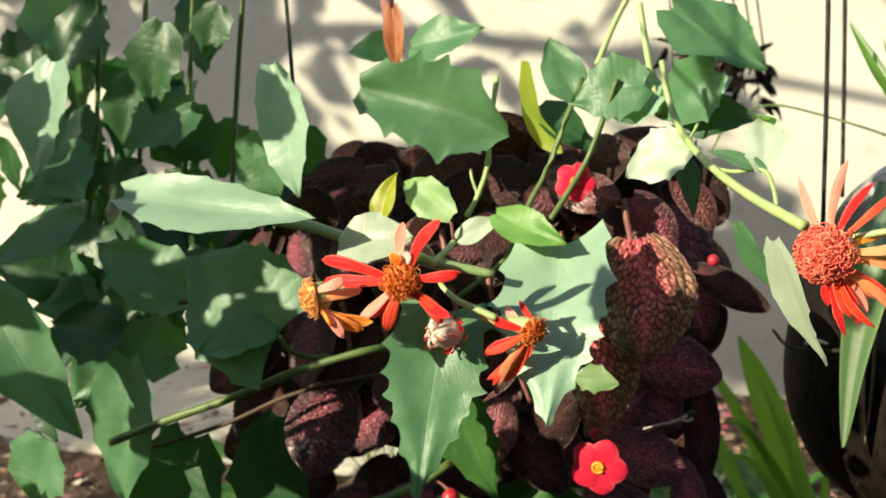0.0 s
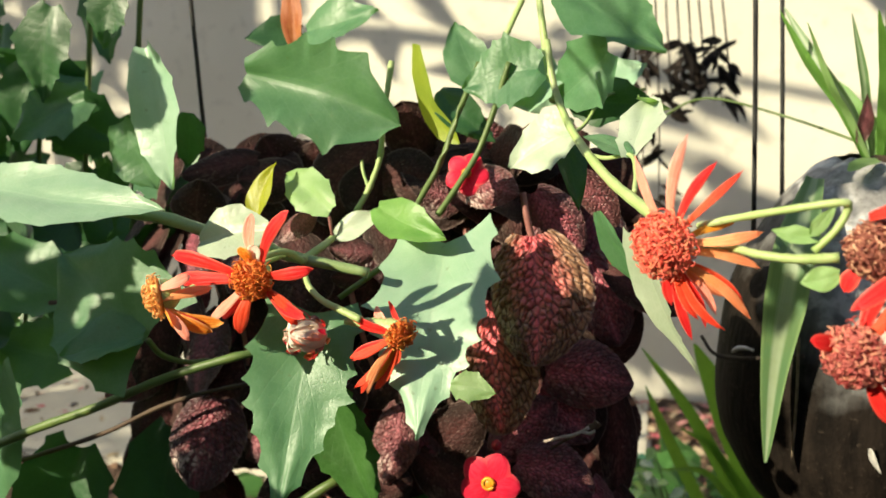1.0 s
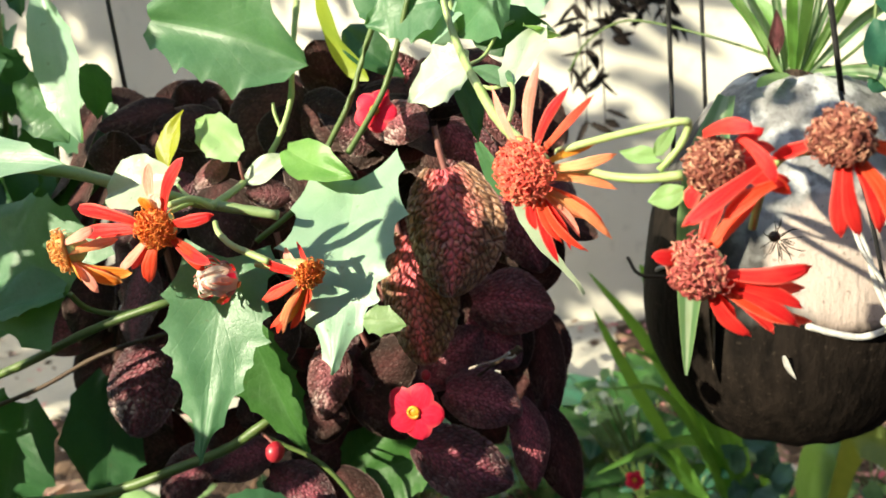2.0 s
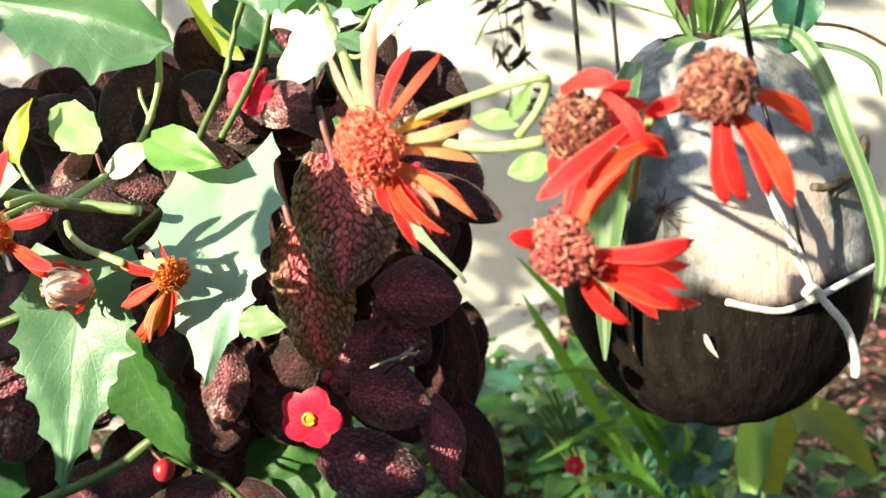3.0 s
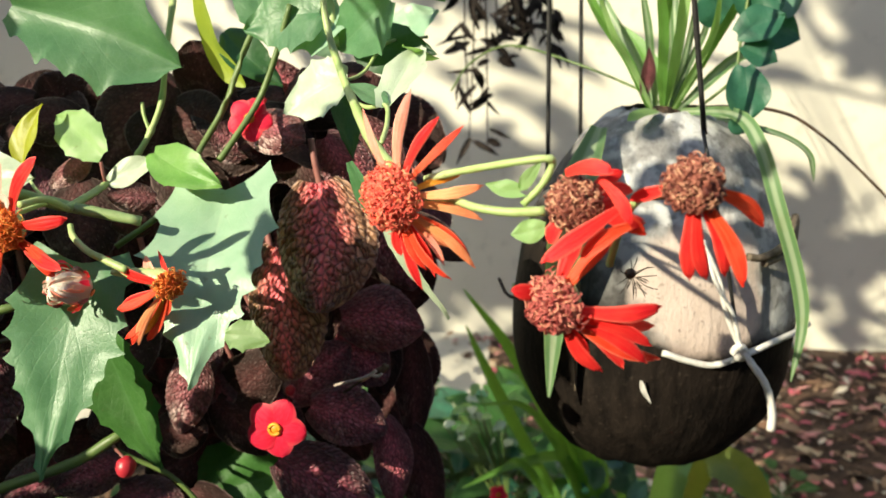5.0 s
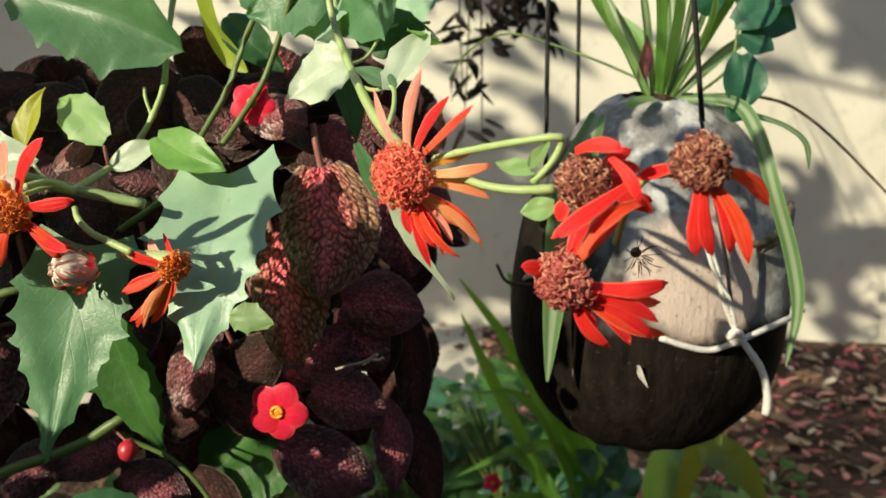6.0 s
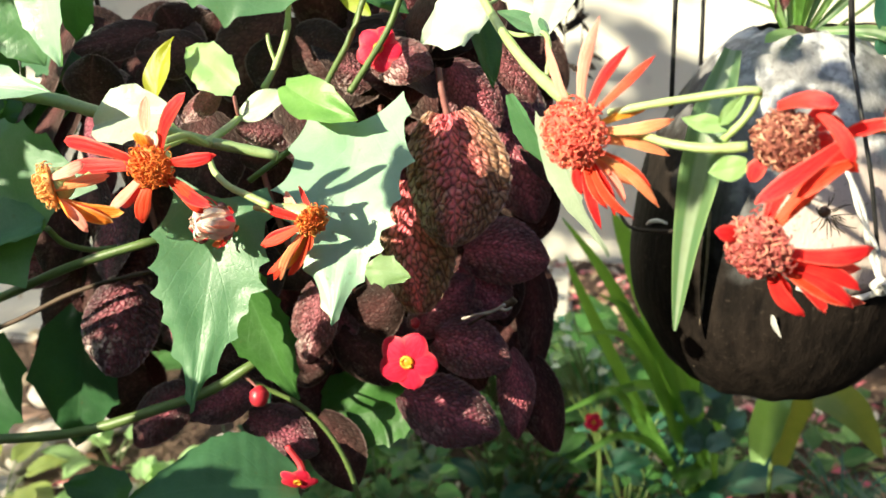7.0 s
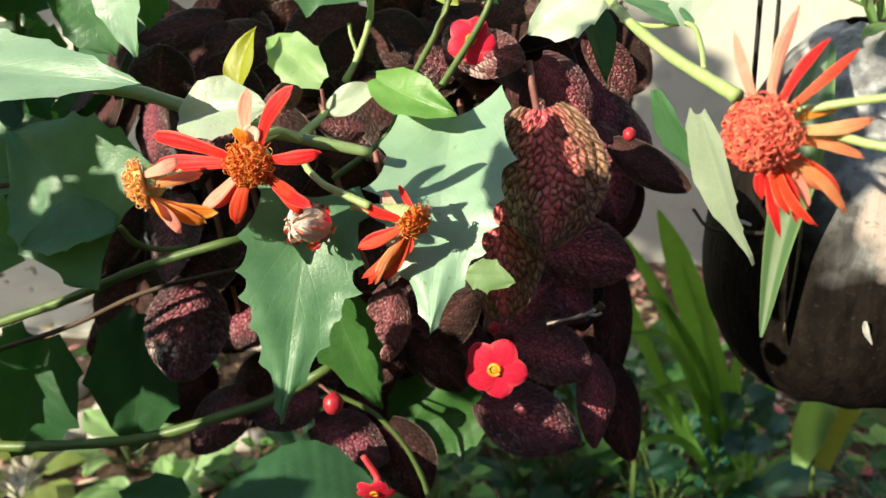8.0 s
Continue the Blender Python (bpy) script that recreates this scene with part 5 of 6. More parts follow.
star_flower(plum, (0.0602, 0.3310, 0.4920), (-0.05, -1, 0.12), 0.0127, (0.0575, 0.3600, 0.4875))
star_flower(plum, (0.0478, 0.3580, 0.6098), (0.1, -1, 0.35), 0.0092, (0.0471, 0.3800, 0.6154))
star_flower(plum, (0.0131, 0.3240, 0.4370), (0.05, -0.8, -0.4), 0.0085, (0.0071, 0.3300, 0.4491))
star_flower(plum, (0.0960, 0.4000, 0.6320), (0.4, -1, 0.2), 0.0065, (0.0890, 0.4100, 0.6340))
dome(plum, (-0.0064, 0.3380, 0.4673), (0, -0.6, -0.8), 0.0041, 0.0045, BERRY, "bud", "small red bud")
dome(plum, (0.0556, 0.3700, 0.4902), (0, -0.6, -0.8), 0.0022, 0.0025, BERRY, "bud", "small red bud")
dome(plum, (0.1057, 0.3600, 0.5762), (0, -0.6, -0.8), 0.0024, 0.0026, BERRY, "bud", "small red bud")
stem(plum, [(-0.0060, 0.3380, 0.4706), (-0.0135, 0.3450, 0.4711), (-0.0241, 0.3600, 0.4656)], 0.0006, 0.0006, STEM_PINK)

# leaves crowded round the pot, mostly in the colour darkened for shade
crowd = random.Random(21)
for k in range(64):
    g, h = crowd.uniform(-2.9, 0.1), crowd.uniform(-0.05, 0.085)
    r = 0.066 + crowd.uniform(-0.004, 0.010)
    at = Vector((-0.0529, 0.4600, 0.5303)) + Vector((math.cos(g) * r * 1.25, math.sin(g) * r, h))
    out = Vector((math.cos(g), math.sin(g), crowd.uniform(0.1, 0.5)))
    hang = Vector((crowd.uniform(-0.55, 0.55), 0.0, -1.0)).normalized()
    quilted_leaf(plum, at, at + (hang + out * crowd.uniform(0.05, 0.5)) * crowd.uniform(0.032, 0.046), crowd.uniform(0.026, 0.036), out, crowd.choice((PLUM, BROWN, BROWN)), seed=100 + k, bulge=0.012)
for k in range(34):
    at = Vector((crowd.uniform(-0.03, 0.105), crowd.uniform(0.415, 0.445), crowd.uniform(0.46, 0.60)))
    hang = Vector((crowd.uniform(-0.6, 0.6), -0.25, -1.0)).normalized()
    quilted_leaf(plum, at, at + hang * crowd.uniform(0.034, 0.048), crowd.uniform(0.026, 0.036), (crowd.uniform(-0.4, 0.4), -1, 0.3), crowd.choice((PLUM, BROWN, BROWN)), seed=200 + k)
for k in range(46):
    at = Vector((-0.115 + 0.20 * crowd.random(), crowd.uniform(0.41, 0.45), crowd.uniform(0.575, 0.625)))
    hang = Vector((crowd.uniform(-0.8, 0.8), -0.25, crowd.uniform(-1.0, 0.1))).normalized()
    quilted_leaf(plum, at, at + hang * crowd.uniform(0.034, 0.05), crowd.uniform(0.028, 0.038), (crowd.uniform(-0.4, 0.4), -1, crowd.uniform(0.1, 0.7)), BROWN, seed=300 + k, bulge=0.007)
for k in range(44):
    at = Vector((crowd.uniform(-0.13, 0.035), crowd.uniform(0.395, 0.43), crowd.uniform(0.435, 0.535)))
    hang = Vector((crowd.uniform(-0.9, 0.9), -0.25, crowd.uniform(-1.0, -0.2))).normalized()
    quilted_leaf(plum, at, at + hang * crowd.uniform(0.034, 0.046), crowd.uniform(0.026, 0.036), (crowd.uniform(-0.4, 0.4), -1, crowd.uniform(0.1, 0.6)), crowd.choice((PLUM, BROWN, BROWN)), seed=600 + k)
for k in range(7):
    top = Vector((-0.0529, 0.4600, 0.5303)) + Vector((-0.03 + 0.02 * k, -0.06, 0.05))
    stem(plum, [top, top + Vector((0.01, -0.012, -0.04)), top + Vector((0.015 + 0.004 * k, -0.008, -0.10))], 0.0016, 0.0011, STEM_PINK)


# ---- hanging coconuts ----
def coconut(at, rx, rz, label, wires, seed=0, husk=COCONUT):
    """A whole dry coconut hung by wires, its top cut open and planted."""
    pot = holder("coconut_planter", at, label, "planter", "hanging coconuts")
    ring, rows, verts, faces = 72, 46, [], []
    for i in range(rows):
        t = math.pi * (0.085 + 0.915 * i / (rows - 1))
        for j in range(ring):
            g = 2 * math.pi * j / ring
            r = rx * max(0.0, math.sin(t)) ** 0.86 * (1 - 0.13 * math.cos(t))
            bump = 1 + 0.035 * math.cos(3 * g + seed) * math.sin(t) + 0.03 * noise.noise((math.cos(g) * 2 + seed, math.sin(g) * 2, t * 2))
            verts.append(Vector(at) + Vector((r * bump * math.cos(g), r * bump * math.sin(g), rz * math.cos(t) + 0.002 * noise.noise((g * 4, t * 6, seed)))))
    for i in range(rows - 1):
        for j in range(ring):
            k = (j + 1) % ring
            faces.append((i * ring + j, (i + 1) * ring + j, (i + 1) * ring + k, i * ring + k))
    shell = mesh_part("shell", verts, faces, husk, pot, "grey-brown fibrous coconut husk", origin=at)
    rim_z = rz * math.cos(math.pi * 0.085)
    fill = [Vector(at) + Vector((0.9 * rx * math.sin(math.pi * 0.085) ** 0.86 * math.cos(2 * math.pi * j / 24), 0.9 * rx * math.sin(math.pi * 0.085) ** 0.86 * math.sin(2 * math.pi * j / 24), rim_z - 0.006)) for j in range(24)]
    mesh_part("potting_soil", fill + [Vector(at) + Vector((0, 0, rim_z + 0.002))], [(j, (j + 1) % 24, 24) for j in range(24)], SOIL, pot)
    for a, b in wires:
        stem(pot, [a, Vector(a).lerp(Vector(b), 0.5) + Vector((0.0006, 0, 0)), b], 0.0012, 0.0012, WIRE, "wire", n=10)
    return pot

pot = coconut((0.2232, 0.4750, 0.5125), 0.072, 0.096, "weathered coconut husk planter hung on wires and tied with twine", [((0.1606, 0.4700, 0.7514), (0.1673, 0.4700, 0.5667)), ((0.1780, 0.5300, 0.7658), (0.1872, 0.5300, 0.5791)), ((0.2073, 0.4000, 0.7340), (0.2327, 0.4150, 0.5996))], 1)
coconut((-0.0579, 0.4700, 0.5210), 0.066, 0.085, "dark coconut husk planter hidden by plum leaves", [((-0.1195, 0.4300, 1.0015), (-0.1195, 0.4500, 0.6015))], 4, COIR)
stem(pot, [(0.2196, 0.4010, 0.5025), (0.2308, 0.4020, 0.4987), (0.2436, 0.4050, 0.4958), (0.2570, 0.4080, 0.4999), (0.2723, 0.4170, 0.5035), (0.2877, 0.4350, 0.5023), (0.3056, 0.4700, 0.4944)], 0.0015, 0.0015, TWINE, name='twine', label='white twine tied round the husk')
stem(pot, [(0.2871, 0.4520, 0.5560), (0.2787, 0.4320, 0.5498), (0.2704, 0.4200, 0.5466), (0.2613, 0.4120, 0.5453), (0.2547, 0.4080, 0.5467)], 0.0018, 0.0018, ROOT, name='rope')
stem(pot, [(0.2886, 0.4540, 0.5533), (0.2829, 0.4380, 0.5468), (0.2735, 0.4240, 0.5430), (0.2635, 0.4140, 0.5421)], 0.0016, 0.0016, ROOT, name='rope')
stem(pot, [(0.1574, 0.4500, 0.5111), (0.1588, 0.4400, 0.5173), (0.1623, 0.4350, 0.5196), (0.1663, 0.4300, 0.5202)], 0.0012, 0.0012, TWINE, name='twine')
stem(pot, [(0.2319, 0.3980, 0.5563), (0.2408, 0.3980, 0.5386), (0.2455, 0.3990, 0.5227), (0.2539, 0.4030, 0.5053)], 0.0011, 0.0013, TWINE, name='twine')
stem(pot, [(0.2332, 0.3990, 0.5556), (0.2392, 0.3970, 0.5375), (0.2477, 0.3980, 0.5236), (0.2539, 0.4020, 0.5052)], 0.001, 0.001, TWINE, name='twine')
stem(pot, [(0.2525, 0.4010, 0.5074), (0.2582, 0.3990, 0.5002), (0.2655, 0.3980, 0.4899), (0.2697, 0.3990, 0.4771), (0.2705, 0.4000, 0.4675)], 0.0014, 0.0021, TWINE, name='twine')
stem(pot, [(0.2506, 0.4020, 0.5034), (0.2528, 0.4000, 0.5070), (0.2558, 0.4010, 0.5040), (0.2541, 0.4020, 0.5013), (0.2515, 0.4020, 0.5040)], 0.002, 0.002, TWINE, name='knot')
stem(pot, [(0.2318, 0.4150, 0.6021), (0.2365, 0.4000, 0.5735), (0.2425, 0.3970, 0.5492), (0.2508, 0.4000, 0.5145)], 0.0009, 0.0009, WIRE, name='wire')
stem(pot, [(0.1808, 0.4050, 0.5344), (0.1818, 0.4080, 0.5088), (0.1824, 0.4150, 0.4802), (0.1837, 0.4300, 0.4457)], 0.0007, 0.0005, ROOT, name='root')
stem(pot, [(0.1437, 0.4600, 0.5168), (0.1499, 0.4400, 0.5140), (0.1660, 0.4200, 0.5196), (0.1833, 0.4050, 0.5264)], 0.0009, 0.0009, DEAD, name='root')

strap_leaf(pot, [(0.2110, 0.4020, 0.4880), (0.2130, 0.4040, 0.4820), (0.2170, 0.4060, 0.4750)], 0.0026, (-0.2, -1, 0.1), TWINE, name='husk_chip', label='pale torn chip of husk', n=10, tip=0.5)

# ---- plants growing from the coconut ----
striped = holder("spider_plant", (0.2230, 0.4750, 0.6007), "spider plant with green and cream striped arching leaves", "plant")
strap_leaf(striped, [(0.2176, 0.4750, 0.6026), (0.2056, 0.4750, 0.6271), (0.1903, 0.4750, 0.6488), (0.1750, 0.4750, 0.6753)], 0.0045, (0.0, -1, 0.2), GRASS, tip=0.3)
strap_leaf(striped, [(0.2246, 0.4750, 0.6027), (0.2269, 0.4628, 0.6365), (0.2268, 0.4506, 0.6627), (0.2274, 0.4384, 0.6911)], 0.0051, (-0.178, -1, 0.2), YOUNG, tip=0.3)
strap_leaf(striped, [(0.2266, 0.4750, 0.6028), (0.2345, 0.4870, 0.6282), (0.2415, 0.4989, 0.6602), (0.2459, 0.5109, 0.6898)], 0.0039, (0.345, -1, 0.2), STRAP, tip=0.3)
strap_leaf(striped, [(0.2237, 0.4750, 0.6027), (0.2200, 0.4627, 0.6399), (0.2199, 0.4504, 0.6691), (0.2195, 0.4381, 0.6909)], 0.0042, (0.558, -1, 0.2), GRASS, tip=0.3)
strap_leaf(striped, [(0.2190, 0.4750, 0.6026), (0.2103, 0.4868, 0.6281), (0.1960, 0.4987, 0.6519), (0.1812, 0.5105, 0.6792)], 0.0058, (-0.432, -1, 0.2), STRAP, tip=0.3)
strap_leaf(striped, [(0.2227, 0.4750, 0.6027), (0.2252, 0.4757, 0.6323), (0.2236, 0.4764, 0.6523), (0.2221, 0.4771, 0.6777)], 0.0038, (0.277, -1, 0.2), STRAP, tip=0.3)
strap_leaf(striped, [(0.2246, 0.4750, 0.6027), (0.2295, 0.4867, 0.6307), (0.2296, 0.4984, 0.6569), (0.2303, 0.5101, 0.6863)], 0.0047, (-0.672, -1, 0.2), STRAP, tip=0.3)
strap_leaf(striped, [(0.2284, 0.4750, 0.6028), (0.2442, 0.4759, 0.6340), (0.2557, 0.4769, 0.6555), (0.2676, 0.4778, 0.6820)], 0.0054, (0.699, -1, 0.2), GRASS, tip=0.3)
strap_leaf(striped, [(0.2193, 0.4750, 0.6026), (0.2057, 0.4624, 0.6260), (0.1953, 0.4497, 0.6404), (0.1824, 0.4371, 0.6671)], 0.0035, (-0.680, -1, 0.2), YOUNG, tip=0.3)
strap_leaf(striped, [(0.2207, 0.4750, 0.6027), (0.2165, 0.4762, 0.6265), (0.2139, 0.4774, 0.6444), (0.2077, 0.4785, 0.6723)], 0.0045, (0.251, -1, 0.2), STRAP, tip=0.3)
strap_leaf(striped, [(0.2234, 0.4750, 0.6027), (0.2204, 0.4623, 0.6276), (0.2170, 0.4495, 0.6495), (0.2103, 0.4368, 0.6711)], 0.0051, (-0.409, -1, 0.2), GRASS, tip=0.3)
strap_leaf(striped, [(0.2261, 0.4750, 0.6028), (0.2371, 0.4863, 0.6271), (0.2463, 0.4976, 0.6461), (0.2503, 0.5089, 0.6765)], 0.0039, (0.541, -1, 0.2), STRAP, tip=0.3)
strap_leaf(striped, [(0.2275, 0.4750, 0.6028), (0.2355, 0.4622, 0.6254), (0.2399, 0.4493, 0.6431), (0.2392, 0.4365, 0.6647)], 0.0042, (0.370, -1, 0.2), YOUNG, tip=0.3)
strap_leaf(striped, [(0.2302, 0.4750, 0.6028), (0.2543, 0.4862, 0.6248), (0.2744, 0.4973, 0.6390), (0.2880, 0.5085, 0.6691)], 0.0058, (-0.206, -1, 0.2), STRAP, tip=0.3)
strap_leaf(striped, [(0.2299, 0.4600, 0.6051), (0.2510, 0.4400, 0.6060), (0.2580, 0.4200, 0.5950), (0.2660, 0.4100, 0.5690), (0.2770, 0.4100, 0.5390), (0.2820, 0.4100, 0.5150), (0.2800, 0.4100, 0.4870)], 0.0066, (-0.3, -1, 0.2), STRAP)
strap_leaf(striped, [(0.2345, 0.4700, 0.6042), (0.2631, 0.4500, 0.5987), (0.2795, 0.4500, 0.5936), (0.2897, 0.4500, 0.5857), (0.2930, 0.4500, 0.5734)], 0.0041, (0, -0.6, 0.8), STRAP)
strap_leaf(striped, [(0.1894, 0.4400, 0.5988), (0.1782, 0.4050, 0.5759), (0.1743, 0.4000, 0.5514), (0.1710, 0.4000, 0.5195), (0.1693, 0.4000, 0.4787)], 0.0170, (-0.2, -1, 0.1), STRAP, tip=0.5)
strap_leaf(striped, [(0.2173, 0.4500, 0.6059), (0.2080, 0.4400, 0.6053), (0.2018, 0.4350, 0.6026)], 0.0058, (0, -0.6, 0.8), YOUNG)
strap_leaf(striped, [(0.2348, 0.5200, 0.5814), (0.2344, 0.5400, 0.6107), (0.2220, 0.5500, 0.6292), (0.2095, 0.5600, 0.6449)], 0.0098, (0, -0.9, 0.3), GRASS)
stem(striped, [(0.2219, 0.4800, 0.6074), (0.2127, 0.5000, 0.6129), (0.1803, 0.5200, 0.6249), (0.1455, 0.5300, 0.6334), (0.1232, 0.5300, 0.6237), (0.1128, 0.5200, 0.6084)], 0.0008, 0.0006, STEM, name='runner')
stem(striped, [(0.2325, 0.4900, 0.6037), (0.2801, 0.5000, 0.6031), (0.3127, 0.5100, 0.5896), (0.3649, 0.5300, 0.5477), (0.4001, 0.5400, 0.5158)], 0.001, 0.0007, STEM_BROWN, name='runner')
creeper = holder("creeper", (0.2538, 0.4500, 0.6131), "small creeper with rounded bluish green leaves in the coconut", "plant")
vine_leaf(creeper, (0.2555, 0.4500, 0.6268), (0.2557, 0.4400, 0.6010), 0.0205, (0, -1, 0.2), BLUE, seed=114, teeth=0, lobe=0.06, wide=0.5)
vine_leaf(creeper, (0.2533, 0.4600, 0.6415), (0.2746, 0.4600, 0.6508), 0.0188, (0, -0.8, 0.5), BLUE, seed=115, teeth=0, lobe=0.06, wide=0.5)
vine_leaf(creeper, (0.2565, 0.4600, 0.6364), (0.2717, 0.4550, 0.6289), 0.0148, (0, -0.8, 0.5), BLUE, seed=116, teeth=0, lobe=0.06, wide=0.5)
vine_leaf(creeper, (0.2603, 0.4700, 0.6495), (0.2664, 0.4700, 0.6677), 0.0245, (0, -0.8, 0.5), BLUE, seed=117, teeth=0, lobe=0.06, wide=0.5)
vine_leaf(creeper, (0.2675, 0.4800, 0.6442), (0.2871, 0.4750, 0.6391), 0.0210, (0.1, -0.9, 0.4), BLUE, seed=118, teeth=0, lobe=0.06, wide=0.5)
vine_leaf(creeper, (0.2545, 0.4900, 0.6468), (0.2417, 0.4900, 0.6632), 0.0229, (-0.2, -0.9, 0.4), BLUE, seed=119, teeth=0, lobe=0.06, wide=0.5)
vine_leaf(creeper, (0.2688, 0.4800, 0.6577), (0.2888, 0.4800, 0.6605), 0.0222, (0.2, -0.9, 0.3), GREYISH, seed=120, teeth=0, lobe=0.06, wide=0.5)
vine_leaf(creeper, (0.2510, 0.4450, 0.6030), (0.2580, 0.4400, 0.5979), 0.0106, (0, -1, 0.3), BLUE, seed=121, teeth=0, lobe=0.06, wide=0.5)
stem(creeper, [(0.2400, 0.4700, 0.6057), (0.2533, 0.4620, 0.6203), (0.2562, 0.4640, 0.6363), (0.2598, 0.4700, 0.6677)], 0.0008, 0.0007, STEM)


vine_leaf(creeper, (0.2129, 0.4700, 0.6136), (0.2126, 0.4600, 0.6358), 0.0072, (0, -1, 0.1), ROSY, seed=122, teeth=0, name='bract', label='reddish bract')

# ---- withered plant hanging above ----
withered = holder("withered_plant", (0.1228, 0.9000, 0.7596), "withered dark plant hanging from above, dry crumpled leaves", "plant")
dry_rnd = random.Random(5)
for k in range(9):
    a = Vector((0.0929, 0.9000, 0.6777)) + Vector((0.0105 * k, dry_rnd.uniform(-0.02, 0.02), 0))
    drop = (0.10, 0.15, 0.16, 0.07, 0.05, 0.04, 0.05, 0.06, 0.04)[k]
    b = a + Vector((dry_rnd.uniform(-0.01, 0.01), 0, -drop))
    stem(withered, [(a.x - 0.1, 1.722, 1.5 + 0.02 * k), (a.x - 0.03, 1.25, 1.05), a, b], 0.0016, 0.0006, DEAD)
    for m in range(9):
        p = a.lerp(b, dry_rnd.random()) + Vector((dry_rnd.uniform(-0.008, 0.008), 0, 0))
        d = Vector((dry_rnd.uniform(-1, 1), dry_rnd.uniform(-0.4, 0.4), dry_rnd.uniform(-1.2, 0.2))).normalized()
        vine_leaf(withered, p, p + d * dry_rnd.uniform(0.014, 0.034), dry_rnd.uniform(0.004, 0.009), (dry_rnd.uniform(-1, 1), -1, 0.3), DEAD, fold=0.8, bend=0.4, seed=m + 9 * k, label="withered leaf")


# ---- bed behind: lily clump, ground leaves, litter ----
lily = holder("lily_clump", (0.2773, 0.8600, 0.0000), "clump of long green strap leaves rising from the bed", "plant")
strap_leaf(lily, [(0.2621, 0.8600, 0.0619), (0.1950, 0.8000, 0.2566), (0.1514, 0.7400, 0.3624), (0.1093, 0.7000, 0.4337)], 0.0128, (-0.2, -1, 0.3), GRASS, tip=0.45)
strap_leaf(lily, [(0.2679, 0.8768, 0.0502), (0.2183, 0.8168, 0.2493), (0.1757, 0.7568, 0.3728), (0.1500, 0.7168, 0.4344)], 0.0290, (-0.2, -1, 0.3), GRASS, tip=0.45)
strap_leaf(lily, [(0.2712, 0.8782, 0.0495), (0.2156, 0.8182, 0.2101), (0.1648, 0.7582, 0.2467), (0.1088, 0.7182, 0.2389)], 0.0106, (-0.2, -1, 0.3), GRASS, tip=0.45)
strap_leaf(lily, [(0.2596, 0.8628, 0.0596), (0.1944, 0.8028, 0.1785), (0.1614, 0.7428, 0.2551), (0.1360, 0.7028, 0.2588)], 0.0093, (-0.2, -1, 0.3), GRASS, tip=0.45)
strap_leaf(lily, [(0.2684, 0.8449, 0.0736), (0.2311, 0.7849, 0.2179), (0.2013, 0.7249, 0.3180), (0.1855, 0.6849, 0.3768)], 0.0127, (-0.2, -1, 0.3), GRASS, tip=0.45)
strap_leaf(lily, [(0.2502, 0.8408, 0.0747), (0.1796, 0.7808, 0.2288), (0.1326, 0.7208, 0.3483), (0.1129, 0.6808, 0.4092)], 0.0117, (-0.2, -1, 0.3), GRASS, tip=0.45)
strap_leaf(lily, [(0.2555, 0.8544, 0.0616), (0.2117, 0.7944, 0.1589), (0.1684, 0.7344, 0.2129), (0.1231, 0.6944, 0.2051)], 0.0105, (-0.2, -1, 0.3), GRASS, tip=0.45)
strap_leaf(lily, [(0.2767, 0.8731, 0.0500), (0.2507, 0.8131, 0.1767), (0.2315, 0.7531, 0.2718), (0.2254, 0.7131, 0.3252)], 0.0113, (-0.2, -1, 0.3), GRASS, tip=0.45)
strap_leaf(lily, [(0.2672, 0.8798, 0.0480), (0.2268, 0.8198, 0.2101), (0.1737, 0.7598, 0.3220), (0.1417, 0.7198, 0.3597)], 0.0092, (-0.2, -1, 0.3), GRASS, tip=0.45)
strap_leaf(lily, [(0.2695, 0.8682, 0.0566), (0.2388, 0.8082, 0.2175), (0.1974, 0.7482, 0.3286), (0.1673, 0.7082, 0.4012)], 0.0100, (-0.2, -1, 0.3), GRASS, tip=0.45)
strap_leaf(lily, [(0.2565, 0.8491, 0.0656), (0.2131, 0.7891, 0.2140), (0.1681, 0.7291, 0.3139), (0.1240, 0.6891, 0.3360)], 0.0079, (-0.2, -1, 0.3), GRASS, tip=0.45)
strap_leaf(lily, [(0.2748, 0.8400, 0.0742), (0.2600, 0.7800, 0.2106), (0.2594, 0.7200, 0.2916), (0.2637, 0.6800, 0.3236)], 0.0088, (-0.2, -1, 0.3), GRASS, tip=0.45)

cover_rnd = random.Random(8)


def ground_plant(at, height, count, size, material, label, name="ground_plant", long=1.0, spread=0.07):
    """A low plant: stalks fanning from the soil, each with its own leaf."""
    plant = holder(name, at, label, "plant", "low bed plants")
    for k in range(count):
        g = 2 * math.pi * k / count + cover_rnd.uniform(-0.4, 0.4)
        out = Vector((math.cos(g), math.sin(g), 0))
        r, h = cover_rnd.uniform(0.01, spread), height * cover_rnd.uniform(0.5, 1.1)
        top = Vector(at) + out * r + Vector((0, 0, h))
        stem(plant, [at, Vector(at) + out * r * 0.4 + Vector((0, 0, h * 0.6)), top], 0.0014, 0.0009, STEM, n=8)
        s = size * cover_rnd.uniform(0.7, 1.25)
        d = (out + Vector((0, 0, cover_rnd.uniform(-0.25, 0.5)))).normalized()
        vine_leaf(plant, top, top + d * s * long, s * 0.62, (out.x * -0.2, out.y * -0.2 - 0.25, 1), material, lobe=0.08, teeth=3, depth=0.05, bend=0.25, seed=k, rows=18)
    return plant


